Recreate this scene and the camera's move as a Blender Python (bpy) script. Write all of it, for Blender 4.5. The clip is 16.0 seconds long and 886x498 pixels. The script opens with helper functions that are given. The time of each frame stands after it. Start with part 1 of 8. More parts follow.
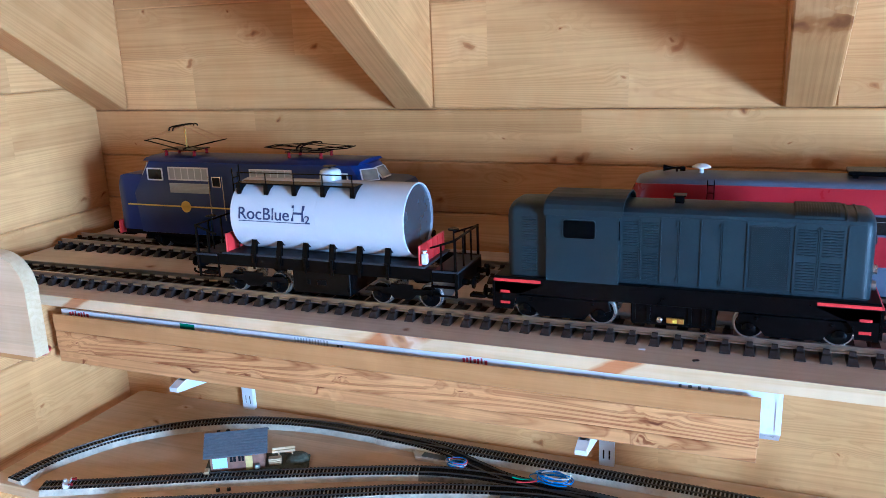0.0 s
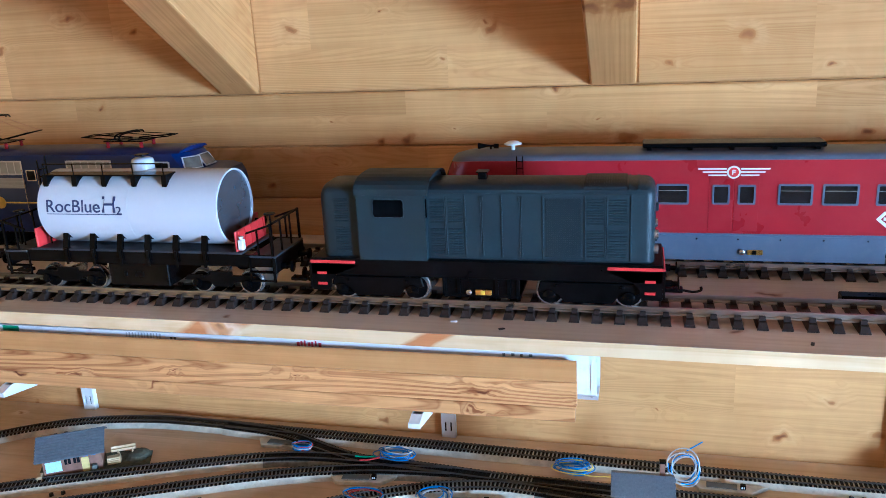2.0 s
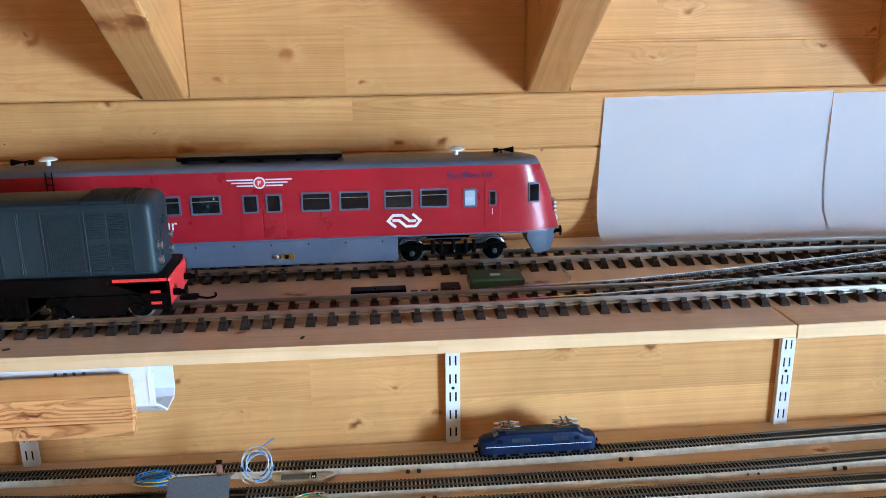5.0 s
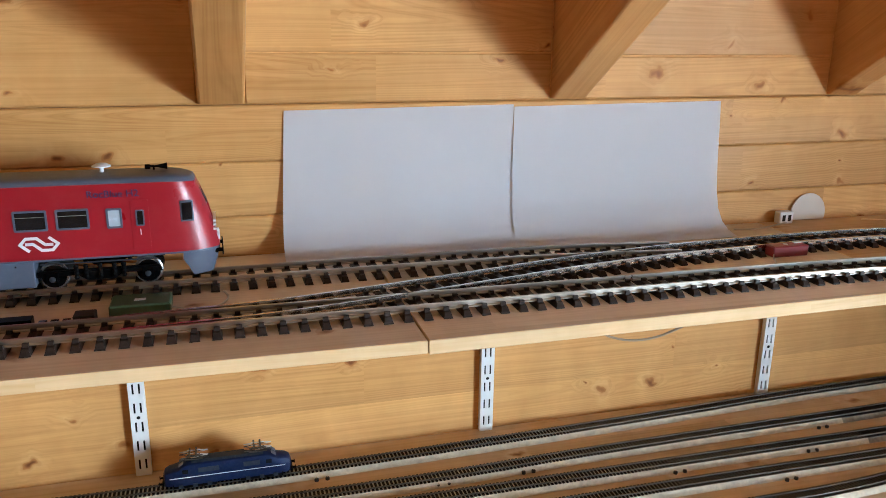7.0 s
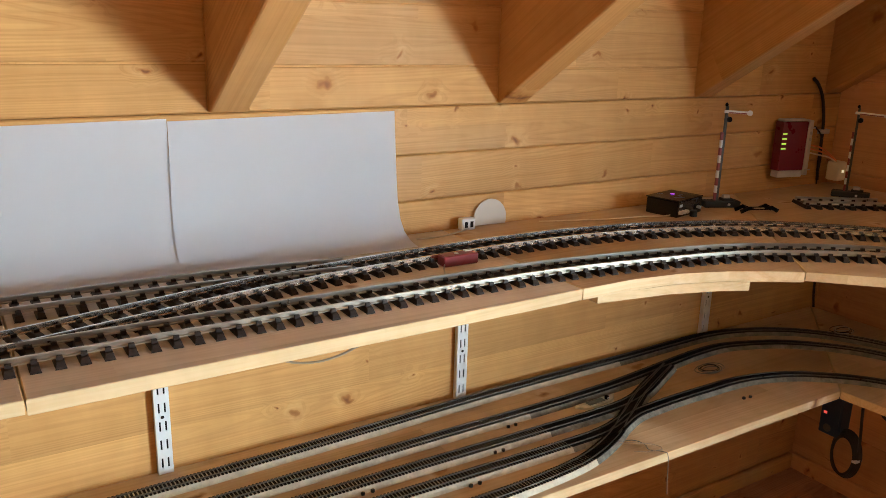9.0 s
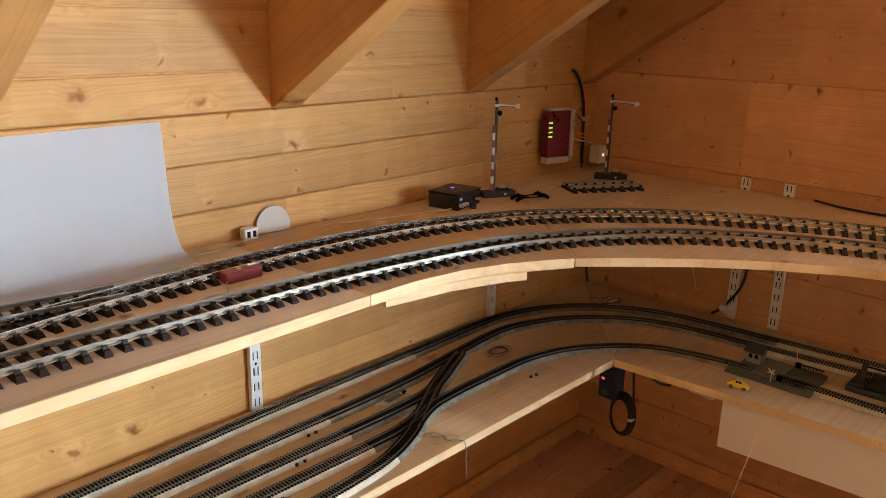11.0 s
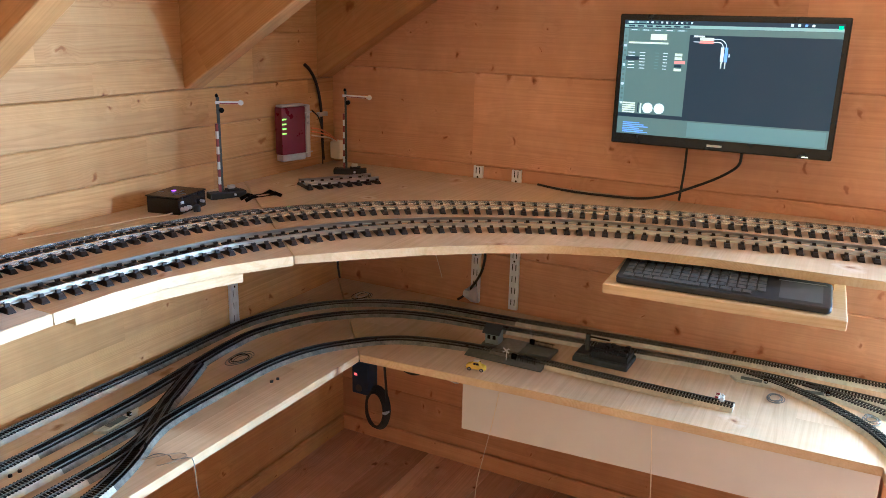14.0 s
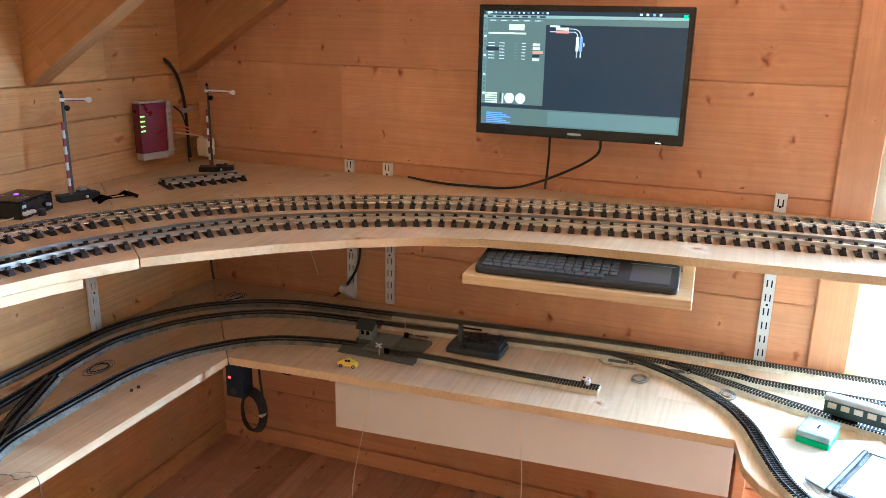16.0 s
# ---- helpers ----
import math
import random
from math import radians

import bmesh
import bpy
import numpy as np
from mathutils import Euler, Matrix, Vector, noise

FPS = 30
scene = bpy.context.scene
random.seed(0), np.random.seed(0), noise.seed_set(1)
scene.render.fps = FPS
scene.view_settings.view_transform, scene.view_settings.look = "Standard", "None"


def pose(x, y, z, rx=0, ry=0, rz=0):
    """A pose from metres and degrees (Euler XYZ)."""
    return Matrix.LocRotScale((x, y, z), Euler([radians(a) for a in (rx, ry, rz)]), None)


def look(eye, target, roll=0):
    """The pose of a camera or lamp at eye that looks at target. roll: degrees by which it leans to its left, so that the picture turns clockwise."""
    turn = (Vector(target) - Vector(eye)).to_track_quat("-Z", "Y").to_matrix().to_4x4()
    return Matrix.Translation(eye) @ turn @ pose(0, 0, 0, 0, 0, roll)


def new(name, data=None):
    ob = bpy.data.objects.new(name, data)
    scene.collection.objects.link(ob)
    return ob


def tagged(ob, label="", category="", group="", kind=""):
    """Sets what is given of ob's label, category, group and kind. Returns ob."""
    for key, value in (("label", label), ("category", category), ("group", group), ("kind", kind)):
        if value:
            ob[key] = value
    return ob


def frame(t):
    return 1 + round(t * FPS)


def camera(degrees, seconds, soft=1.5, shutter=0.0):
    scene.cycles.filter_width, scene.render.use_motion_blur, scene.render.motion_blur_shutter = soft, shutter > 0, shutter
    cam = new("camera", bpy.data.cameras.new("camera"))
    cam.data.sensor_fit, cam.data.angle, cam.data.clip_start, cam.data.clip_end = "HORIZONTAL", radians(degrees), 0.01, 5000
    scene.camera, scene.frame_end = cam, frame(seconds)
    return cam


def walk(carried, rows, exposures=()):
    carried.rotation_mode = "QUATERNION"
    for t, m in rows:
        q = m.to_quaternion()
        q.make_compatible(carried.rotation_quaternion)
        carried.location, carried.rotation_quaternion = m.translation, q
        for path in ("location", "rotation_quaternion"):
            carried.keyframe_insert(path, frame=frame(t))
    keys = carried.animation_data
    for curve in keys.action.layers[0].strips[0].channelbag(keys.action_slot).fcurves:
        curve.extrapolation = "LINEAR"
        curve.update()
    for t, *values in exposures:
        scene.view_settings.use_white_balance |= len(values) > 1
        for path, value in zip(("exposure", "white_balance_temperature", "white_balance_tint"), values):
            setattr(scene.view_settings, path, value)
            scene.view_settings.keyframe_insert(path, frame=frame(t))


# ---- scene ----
cam = camera(57.7, 16.0, soft=0.7)
PATH = [
    (0, (0.081, -0.014, 1.246), (-0.653, 1.774, 0.734), -2.3),
    (0.5, (0.088, -0.012, 1.245), (-0.586, 1.797, 0.722), -2.6),
    (1, (0.11, -0.007, 1.245), (-0.504, 1.82, 0.712), -2.8),
    (1.5, (0.141, -0.006, 1.244), (-0.396, 1.842, 0.697), -2.9),
    (2, (0.173, -0.003, 1.241), (-0.295, 1.859, 0.681), -2.8),
    (2.5, (0.199, -0.017, 1.248), (-0.19, 1.863, 0.686), -2.6),
    (3, (0.225, -0.029, 1.253), (-0.075, 1.867, 0.689), -2.3),
    (3.5, (0.269, -0.031, 1.246), (0.09, 1.882, 0.691), -1.8),
    (4, (0.317, -0.036, 1.251), (0.258, 1.883, 0.691), -1.5),
    (4.2, (0.341, -0.037, 1.24), (0.332, 1.887, 0.694), -1.4),
    (6.3, (0.636, -0.025, 1.258), (1.036, 1.85, 0.686), 0.5),
    (6.5, (0.663, -0.037, 1.254), (1.096, 1.834, 0.697), 0.5),
    (7, (0.721, -0.043, 1.255), (1.255, 1.805, 0.71), 0.7),
    (7.5, (0.773, -0.046, 1.26), (1.424, 1.765, 0.715), 1.1),
    (8, (0.829, -0.052, 1.255), (1.594, 1.719, 0.728), 1.2),
    (8.5, (0.88, -0.049, 1.266), (1.775, 1.658, 0.731), 1.4),
    (9, (0.915, -0.047, 1.272), (1.946, 1.581, 0.738), 1.6),
    (9.2, (0.941, -0.05, 1.248), (2.008, 1.565, 0.744), 0.8),
    (11.3, (0.941, -0.044, 1.314), (2.396, 1.215, 0.768), 2.0),
    (11.5, (0.95, -0.062, 1.289), (2.43, 1.177, 0.766), 2.3),
    (12, (0.973, -0.077, 1.289), (2.514, 1.084, 0.764), 2.4),
    (12.5, (0.994, -0.093, 1.297), (2.587, 0.991, 0.761), 2.4),
    (13, (1.017, -0.113, 1.297), (2.65, 0.906, 0.755), 2.0),
    (13.5, (1.032, -0.124, 1.293), (2.703, 0.831, 0.749), 1.6),
    (14, (1.052, -0.14, 1.297), (2.754, 0.752, 0.746), 1.3),
    (14.5, (1.07, -0.16, 1.298), (2.799, 0.677, 0.743), 1.0),
    (15, (1.084, -0.182, 1.295), (2.838, 0.604, 0.74), 1.0),
    (15.5, (1.095, -0.2, 1.297), (2.87, 0.533, 0.738), 1.0),
    (16, (1.109, -0.221, 1.293), (2.902, 0.468, 0.732), 1.0),
]
# seconds, stops, kelvin, tint of the camera's own metering
LIGHT_METER = [
    (0.0, 0.0, 3900, 2), (1.2, 0.0, 3900, 1), (2.0, 0.0, 4100, 0), (4.0, -0.06, 4150, 0), (6.3, -0.49, 5450, 1), (8.0, -0.56, 5450, 3), (9.2, -0.50, 5900, 0),
    (11.5, -0.28, 5500, 2), (12.5, -0.10, 4450, 1), (13.0, 0.0, 4150, 0), (14.2, 0.27, 4200, -3), (16.0, 0.27, 4200, -2),
]
walk(cam, [(t, look(eye, target, roll)) for t, eye, target, roll in PATH], LIGHT_METER)

# ---- world and light ----
world = bpy.data.worlds.new("sky")
scene.world = world
world.use_nodes = True
wn = world.node_tree
sky = wn.nodes.new("ShaderNodeTexSky")
sky.sky_type = "NISHITA"
sky.sun_disc = False
sky.sun_elevation, sky.sun_rotation = radians(38), radians(150)
wn.links.new(sky.outputs[0], wn.nodes["Background"].inputs[0])
wn.nodes["Background"].inputs[1].default_value = 0.12

sun_data = bpy.data.lights.new("sun", "SUN")
sun_data.energy, sun_data.angle, sun_data.color = 1.0, radians(0.6), (1.0, 0.95, 0.87)
sun = new("sun", sun_data)
sun.matrix_world = look((6.0, -9.0, 9.0), (0, 0, 0))

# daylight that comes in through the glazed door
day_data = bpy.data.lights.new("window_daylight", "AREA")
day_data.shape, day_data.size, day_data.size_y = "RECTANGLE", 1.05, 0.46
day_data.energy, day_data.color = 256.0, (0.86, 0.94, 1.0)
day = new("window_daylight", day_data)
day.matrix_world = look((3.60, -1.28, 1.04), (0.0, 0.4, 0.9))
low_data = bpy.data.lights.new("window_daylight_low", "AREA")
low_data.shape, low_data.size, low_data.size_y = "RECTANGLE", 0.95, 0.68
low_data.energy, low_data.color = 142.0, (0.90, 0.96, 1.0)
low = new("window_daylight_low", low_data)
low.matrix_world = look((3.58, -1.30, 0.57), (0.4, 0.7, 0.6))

# ---- materials ----


def base_material(name, rough=0.5, metal=0.0):
    m = bpy.data.materials.new(name)
    m.use_nodes = True
    nt = m.node_tree
    b = nt.nodes["Principled BSDF"]
    b.inputs["Roughness"].default_value = rough
    b.inputs["Metallic"].default_value = metal
    return m, nt, b


def link(nt, a, b):
    nt.links.new(a, b)


def math_node(nt, op, a, b=None, c=None):
    n = nt.nodes.new("ShaderNodeMath")
    n.operation = op
    for k, v in enumerate((a, b, c)):
        if v is None:
            continue
        if isinstance(v, (int, float)):
            n.inputs[k].default_value = v
        else:
            nt.links.new(v, n.inputs[k])
    return n.outputs[0]


def mix_colour(nt, fac, a, b, mode="MIX"):
    n = nt.nodes.new("ShaderNodeMix")
    n.data_type, n.blend_type = "RGBA", mode
    for sock, v in ((n.inputs[0], fac), (n.inputs[6], a), (n.inputs[7], b)):
        if isinstance(v, (int, float)):
            sock.default_value = v
        elif isinstance(v, tuple):
            sock.default_value = (*v, 1)
        else:
            nt.links.new(v, sock)
    return n.outputs[2]


def ramp(nt, fac, stops):
    n = nt.nodes.new("ShaderNodeValToRGB")
    el = n.color_ramp.elements
    while len(el) < len(stops):
        el.new(0.5)
    for e, (p, v) in zip(el, stops):
        e.position = p
        e.color = (v, v, v, 1) if isinstance(v, (int, float)) else (*v, 1)
    nt.links.new(fac, n.inputs[0])
    return n.outputs[0]


def scaled_coords(nt, scale, shift=True):
    tc = nt.nodes.new("ShaderNodeTexCoord")
    vec = tc.outputs["Object"]
    if shift:
        info = nt.nodes.new("ShaderNodeObjectInfo")
        off = math_node(nt, "MULTIPLY", info.outputs["Random"], 37.0)
        comb = nt.nodes.new("ShaderNodeCombineXYZ")
        for k in range(3):
            nt.links.new(off, comb.inputs[k])
        add = nt.nodes.new("ShaderNodeVectorMath")
        nt.links.new(vec, add.inputs[0])
        nt.links.new(comb.outputs[0], add.inputs[1])
        vec = add.outputs[0]
    mul = nt.nodes.new("ShaderNodeVectorMath")
    mul.operation = "MULTIPLY"
    nt.links.new(vec, mul.inputs[0])
    mul.inputs[1].default_value = scale
    return mul.outputs[0]


def noise_node(nt, vec, scale=1.0, detail=3.0, rough=0.5):
    n = nt.nodes.new("ShaderNodeTexNoise")
    n.inputs["Scale"].default_value = scale
    n.inputs["Detail"].default_value = detail
    n.inputs["Roughness"].default_value = rough
    nt.links.new(vec, n.inputs["Vector"])
    return n.outputs[0]


def bump_node(nt, b, height, strength, dist=0.002):
    n = nt.nodes.new("ShaderNodeBump")
    n.inputs["Strength"].default_value = strength
    n.inputs["Distance"].default_value = dist
    nt.links.new(height, n.inputs["Height"])
    nt.links.new(n.outputs[0], b.inputs["Normal"])


def wood(name, pale, dark, rough=0.42, rings=40.0, stretch=(0.38, 8.5, 8.5), knots=0.5, spread=0.25, contrast=0.75, across="z", stains=0.0, stave=(0.62, 0.135), tone=0.10, grid=(5.8, 8.4), flare=0.5):
    """Softwood with its grain along the object's own x, glued up from staves."""
    m, nt, b = base_material(name, rough)
    b.inputs["Specular IOR Level"].default_value = 0.16
    side = "Z" if across == "z" else "Y"

    def flat(vec):
        sp = nt.nodes.new("ShaderNodeSeparateXYZ")
        nt.links.new(vec, sp.inputs[0])
        cb = nt.nodes.new("ShaderNodeCombineXYZ")
        nt.links.new(sp.outputs[0], cb.inputs[0])
        nt.links.new(sp.outputs[side], cb.inputs[1])
        return cb.outputs[0]

    def moved(vec, by, op="ADD"):
        n = nt.nodes.new("ShaderNodeVectorMath")
        n.operation = op
        nt.links.new(vec, n.inputs[0])
        if isinstance(by, tuple):
            n.inputs[1].default_value = by
        else:
            nt.links.new(by, n.inputs[1])
        return n.outputs[0]

    # each stave of the glued board has its own cut and tone
    here = scaled_coords(nt, (1.0, 1.0, 1.0))
    brick = nt.nodes.new("ShaderNodeTexBrick")
    brick.offset, brick.squash = 0.37, 1.0
    nt.links.new(flat(here), brick.inputs["Vector"])
    brick.inputs["Color1"].default_value = (0, 0, 0, 1)
    brick.inputs["Color2"].default_value = (1, 1, 1, 1)
    for key, v in (("Scale", 1.0), ("Mortar Size", 0.0), ("Mortar Smooth", 0.0), ("Bias", 0.0), ("Brick Width", stave[0]), ("Row Height", stave[1])):
        brick.inputs[key].default_value = v
    own = nt.nodes.new("ShaderNodeSeparateColor")
    nt.links.new(brick.outputs["Color"], own.inputs[0])
    own = own.outputs[0]
    jump = nt.nodes.new("ShaderNodeCombineXYZ")
    for k in range(3):
        nt.links.new(math_node(nt, "MULTIPLY", own, 13.7 + 3.1 * k), jump.inputs[k])
    cut = moved(here, jump.outputs[0])

    def at(scale):
        return moved(cut, scale, "MULTIPLY")

    n = noise_node(nt, at(stretch), 1.0, 1.6, 0.45)
    # knots: uneven spots, each with its own size, the grain bending round them
    warp = nt.nodes.new("ShaderNodeTexNoise")
    warp.inputs["Scale"].default_value = 26.0
    warp.inputs["Detail"].default_value = 2.0
    nt.links.new(here, warp.inputs["Vector"])
    uneven = moved(moved(warp.outputs["Color"], (0.5, 0.5, 0.5), "SUBTRACT"), (0.05, 0.05, 0.05), "MULTIPLY")
    vor = nt.nodes.new("ShaderNodeTexVoronoi")
    vor.voronoi_dimensions = "2D"
    vor.inputs["Scale"].default_value = 1.0
    vor.inputs["Randomness"].default_value = 1.0
    nt.links.new(moved(flat(moved(here, uneven)), (grid[0], grid[1], 1.0), "MULTIPLY"), vor.inputs["Vector"])
    d = vor.outputs["Distance"]
    sep = nt.nodes.new("ShaderNodeSeparateColor")
    nt.links.new(vor.outputs["Color"], sep.inputs[0])
    chosen = ramp(nt, sep.outputs[0], [(1.0 - knots - 0.01, 0.0), (1.0 - knots, 1.0)])
    size = math_node(nt, "MULTIPLY_ADD", math_node(nt, "POWER", sep.outputs[1], 1.8), 0.95, 0.32)
    ds = math_node(nt, "DIVIDE", d, size)
    bend = math_node(nt, "MULTIPLY", math_node(nt, "MULTIPLY", ramp(nt, d, [(0.0, 1.0), (0.07, 0.34), (0.26, 0.0)]), chosen), 0.06)
    n2 = math_node(nt, "ADD", n, bend)
    ring = math_node(nt, "SINE", math_node(nt, "MULTIPLY", n2, rings * 7.2))
    ring = math_node(nt, "MULTIPLY_ADD", ring, 0.5, 0.5)
    late = ramp(nt, ring, [(0.42, 0.0), (0.88, 1.0), (1.0, 0.6)])
    fibre = noise_node(nt, at((5.0, 420.0, 420.0)), 1.0, 2.0, 0.6)
    streak = noise_node(nt, at((1.1, 130.0, 130.0)), 1.0, 2.5, 0.65)
    broad = noise_node(nt, at((0.8, 2.5, 2.5)), 1.0, 3.0, 0.55)
    patch = noise_node(nt, scaled_coords(nt, (16.0, 9.0, 9.0)), 1.0, 3.0, 0.6)
    strength = math_node(nt, "MULTIPLY", ramp(nt, noise_node(nt, at((1.3, 9.0, 9.0)), 1.0, 2.0, 0.5), [(0.32, 0.22), (0.66, 1.0)]), contrast * 0.66)
    fac = math_node(nt, "MULTIPLY_ADD", late, strength, math_node(nt, "MULTIPLY_ADD", fibre, 0.5, -0.20))
    fac = math_node(nt, "ADD", fac, math_node(nt, "MULTIPLY", ramp(nt, streak, [(0.40, 0.0), (0.70, 1.0)]), 0.34))
    col = mix_colour(nt, fac, pale, dark)
    tint = ramp(nt, broad, [(0.3, (0.86, 0.82, 0.77)), (0.7, (1.10, 1.06, 1.02))])
    col = mix_colour(nt, 1.0, col, tint, "MULTIPLY")
    staved = ramp(nt, own, [(0.0, (1 - tone, 1 - tone * 1.25, 1 - tone * 1.6)), (1.0, (1 + tone, 1 + tone * 1.05, 1 + tone * 1.15))])
    col = mix_colour(nt, 1.0, col, staved, "MULTIPLY")
    # blotchy sheen of the boards, put into the colour
    sheen = ramp(nt, patch, [(0.36, (0.95, 0.935, 0.91)), (0.54, (1.0, 1.0, 1.0)), (0.72, (1.07, 1.075, 1.08))])
    col = mix_colour(nt, 1.0, col, sheen, "MULTIPLY")
    info = nt.nodes.new("ShaderNodeObjectInfo")
    each = ramp(nt, info.outputs["Random"], [(0.0, (1 - spread, 1 - spread * 1.15, 1 - spread * 1.3)), (1.0, (1 + spread * 0.35, 1 + spread * 0.4, 1 + spread * 0.45))])
    col = mix_colour(nt, 1.0, col, each, "MULTIPLY")
    if stains:
        place = nt.nodes.new("ShaderNodeSeparateXYZ")
        nt.links.new(scaled_coords(nt, (1.0, 1.0, 1.0), False), place.inputs[0])
        ragged = math_node(nt, "MULTIPLY_ADD", noise_node(nt, scaled_coords(nt, (30.0, 30.0, 70.0)), 1.0, 2.0, 0.5), 0.014, -0.007)
        slant = math_node(nt, "MULTIPLY_ADD", place.outputs[2], -1.6, 1.6 * 0.871)
        along = math_node(nt, "ADD", math_node(nt, "ADD", place.outputs[0], slant), ragged)
        for x0, w in ((-0.892, 0.018), (-0.350, 0.040), (-0.066, 0.019)):
            off = math_node(nt, "ABSOLUTE", math_node(nt, "SUBTRACT", along, x0))
            mask = ramp(nt, math_node(nt, "DIVIDE", off, w * 2), [(0.36, stains), (0.56, 0.0)])
            col = mix_colour(nt, mask, col, mix_colour(nt, streak, (0.56, 0.25, 0.080), (0.34, 0.115, 0.035)))
    # sheen painted pale beside a knot, a red-brown rim and a dark heart
    knot_sheen = math_node(nt, "MULTIPLY", math_node(nt, "MULTIPLY", ramp(nt, ds, [(0.05, 0.0), (0.12, 1.0), (0.26, 0.0)]), chosen), math_node(nt, "MULTIPLY", ramp(nt, patch, [(0.45, 0.0), (0.58, 1.0)]), flare))
    col = mix_colour(nt, knot_sheen, col, tuple(min(0.9, c * k) for c, k in zip(pale, (1.2, 1.32, 1.6))))
    rim = tuple(c * k for c, k in zip(dark, (0.80, 0.62, 0.50)))
    heart = tuple(c * k for c, k in zip(dark, (0.34, 0.22, 0.20)))
    halo = math_node(nt, "MULTIPLY", ramp(nt, ds, [(0.030, 0.85), (0.058, 0.75), (0.075, 0.25), (0.13, 0.0)]), chosen)
    core = math_node(nt, "MULTIPLY", ramp(nt, ds, [(0.012, 0.9), (0.030, 0.55), (0.050, 0.0)]), math_node(nt, "MULTIPLY", chosen, ramp(nt, sep.outputs[2], [(0.3, 0.35), (0.7, 1.0)])))
    col = mix_colour(nt, halo, col, rim)
    col = mix_colour(nt, core, col, heart)
    link(nt, col, b.inputs["Base Color"])
    rv = ramp(nt, broad, [(0.3, rough * 0.8), (0.7, min(1.0, rough * 1.25))])
    link(nt, rv, b.inputs["Roughness"])
    bump_node(nt, b, math_node(nt, "MULTIPLY_ADD", late, 0.5, fibre), 0.18, 0.0008)
    return m


def plain(name, colour, rough=0.5, metal=0.0, var=0.12, scale=30.0, bump=0.08, dirt=0.0, fine=900.0, gloss=0.5, grime=(0.33, 0.29, 0.24)):
    """Paint, plastic or metal with soft blotches, fine grain and, where asked, dust."""
    m, nt, b = base_material(name, rough, metal)
    b.inputs["Specular IOR Level"].default_value = gloss
    v = scaled_coords(nt, (1, 1, 1))
    n = noise_node(nt, v, scale, 4.0, 0.6)
    lo, hi = tuple(c * (1 - var) for c in colour), tuple(min(1.0, c * (1 + var)) for c in colour)
    col = mix_colour(nt, ramp(nt, n, [(0.3, 0.0), (0.7, 1.0)]), lo, hi)
    if dirt:
        dn = noise_node(nt, v, scale * 3.1, 5.0, 0.7)
        col = mix_colour(nt, math_node(nt, "MULTIPLY", ramp(nt, dn, [(0.48, 0.0), (0.72, 1.0)]), dirt), col, grime)
    link(nt, col, b.inputs["Base Color"])
    link(nt, ramp(nt, n, [(0.25, rough * 0.8), (0.75, min(1.0, rough * 1.2))]), b.inputs["Roughness"])
    if bump:
        bump_node(nt, b, noise_node(nt, v, fine, 2.0, 0.5), bump, 0.0006)
    return m


def glowing(name, colour, strength):
    m, nt, b = base_material(name, 0.4)
    b.inputs["Base Color"].default_value = (*colour, 1)
    b.inputs["Emission Color"].default_value = (*colour, 1)
    b.inputs["Emission Strength"].default_value = strength
    return m


def glass(name, colour=(0.9, 0.95, 0.95), rough=0.02):
    m, nt, b = base_material(name, rough)
    b.inputs["Base Color"].default_value = (*colour, 1)
    b.inputs["Transmission Weight"].default_value = 1.0
    b.inputs["IOR"].default_value = 1.45
    return m


PINE = wood("varnished_pine", (0.635, 0.374, 0.142), (0.425, 0.213, 0.065), 0.52, rings=58, spread=0.09, contrast=0.62, knots=0.80, grid=(6.8, 9.2), tone=0.065, flare=0.25)
PINE_B = wood("gable_pine", (0.69, 0.388, 0.205), (0.51, 0.250, 0.117), 0.55, spread=0.10, knots=0.95, contrast=0.42, stave=(2.6, 0.4), tone=0.02, grid=(10.5, 7.5), flare=0.2)
RAFTER = wood("rafter_pine", (0.53, 0.292, 0.104), (0.37, 0.180, 0.052), 0.52, rings=26, spread=0.08, knots=0.10, stave=(3.0, 0.3), tone=0.03)
# pine greyed by dust and by window glare put into the colour
SHELF_TOP = wood("dusty_shelf_top", (0.72, 0.665, 0.60), (0.56, 0.49, 0.42), 0.60, rings=24, spread=0.05, knots=0.55, contrast=0.5, across="y", tone=0.05, stave=(1.4, 0.2), flare=0.1)
CORNER_TOP = wood("corner_shelf_pine", (0.62, 0.47, 0.31), (0.48, 0.33, 0.19), 0.55, rings=24, spread=0.05, knots=0.45, contrast=0.6, across="y", tone=0.05, stave=(1.4, 0.2))
SHELF_EDGE = wood("raw_pine_edge", (0.68, 0.55, 0.345), (0.55, 0.39, 0.20), 0.55, rings=30, spread=0.04, knots=0.15, contrast=0.6, tone=0.06, stave=(0.9, 0.05))
STAINED_EDGE = wood("resin_stained_edge", (0.76, 0.62, 0.39), (0.62, 0.44, 0.22), 0.55, rings=30, spread=0.04, knots=0.15, contrast=0.6, stains=0.95, tone=0.05, stave=(0.9, 0.05))
LOW_TOP = wood("lower_shelf_pine", (0.70, 0.550, 0.380), (0.53, 0.380, 0.235), 0.52, rings=20, spread=0.06, knots=0.5, contrast=0.55, across="y", tone=0.06, stave=(1.2, 0.11), grid=(5.0, 7.0))
STORED = wood("stored_larch_board", (0.62, 0.35, 0.135), (0.25, 0.092, 0.026), 0.5, rings=32, stretch=(0.45, 9, 9), knots=0.75, spread=0.03, contrast=1.35, stave=(3.0, 0.4), tone=0.02, grid=(4.4, 20.0), flare=0.2)
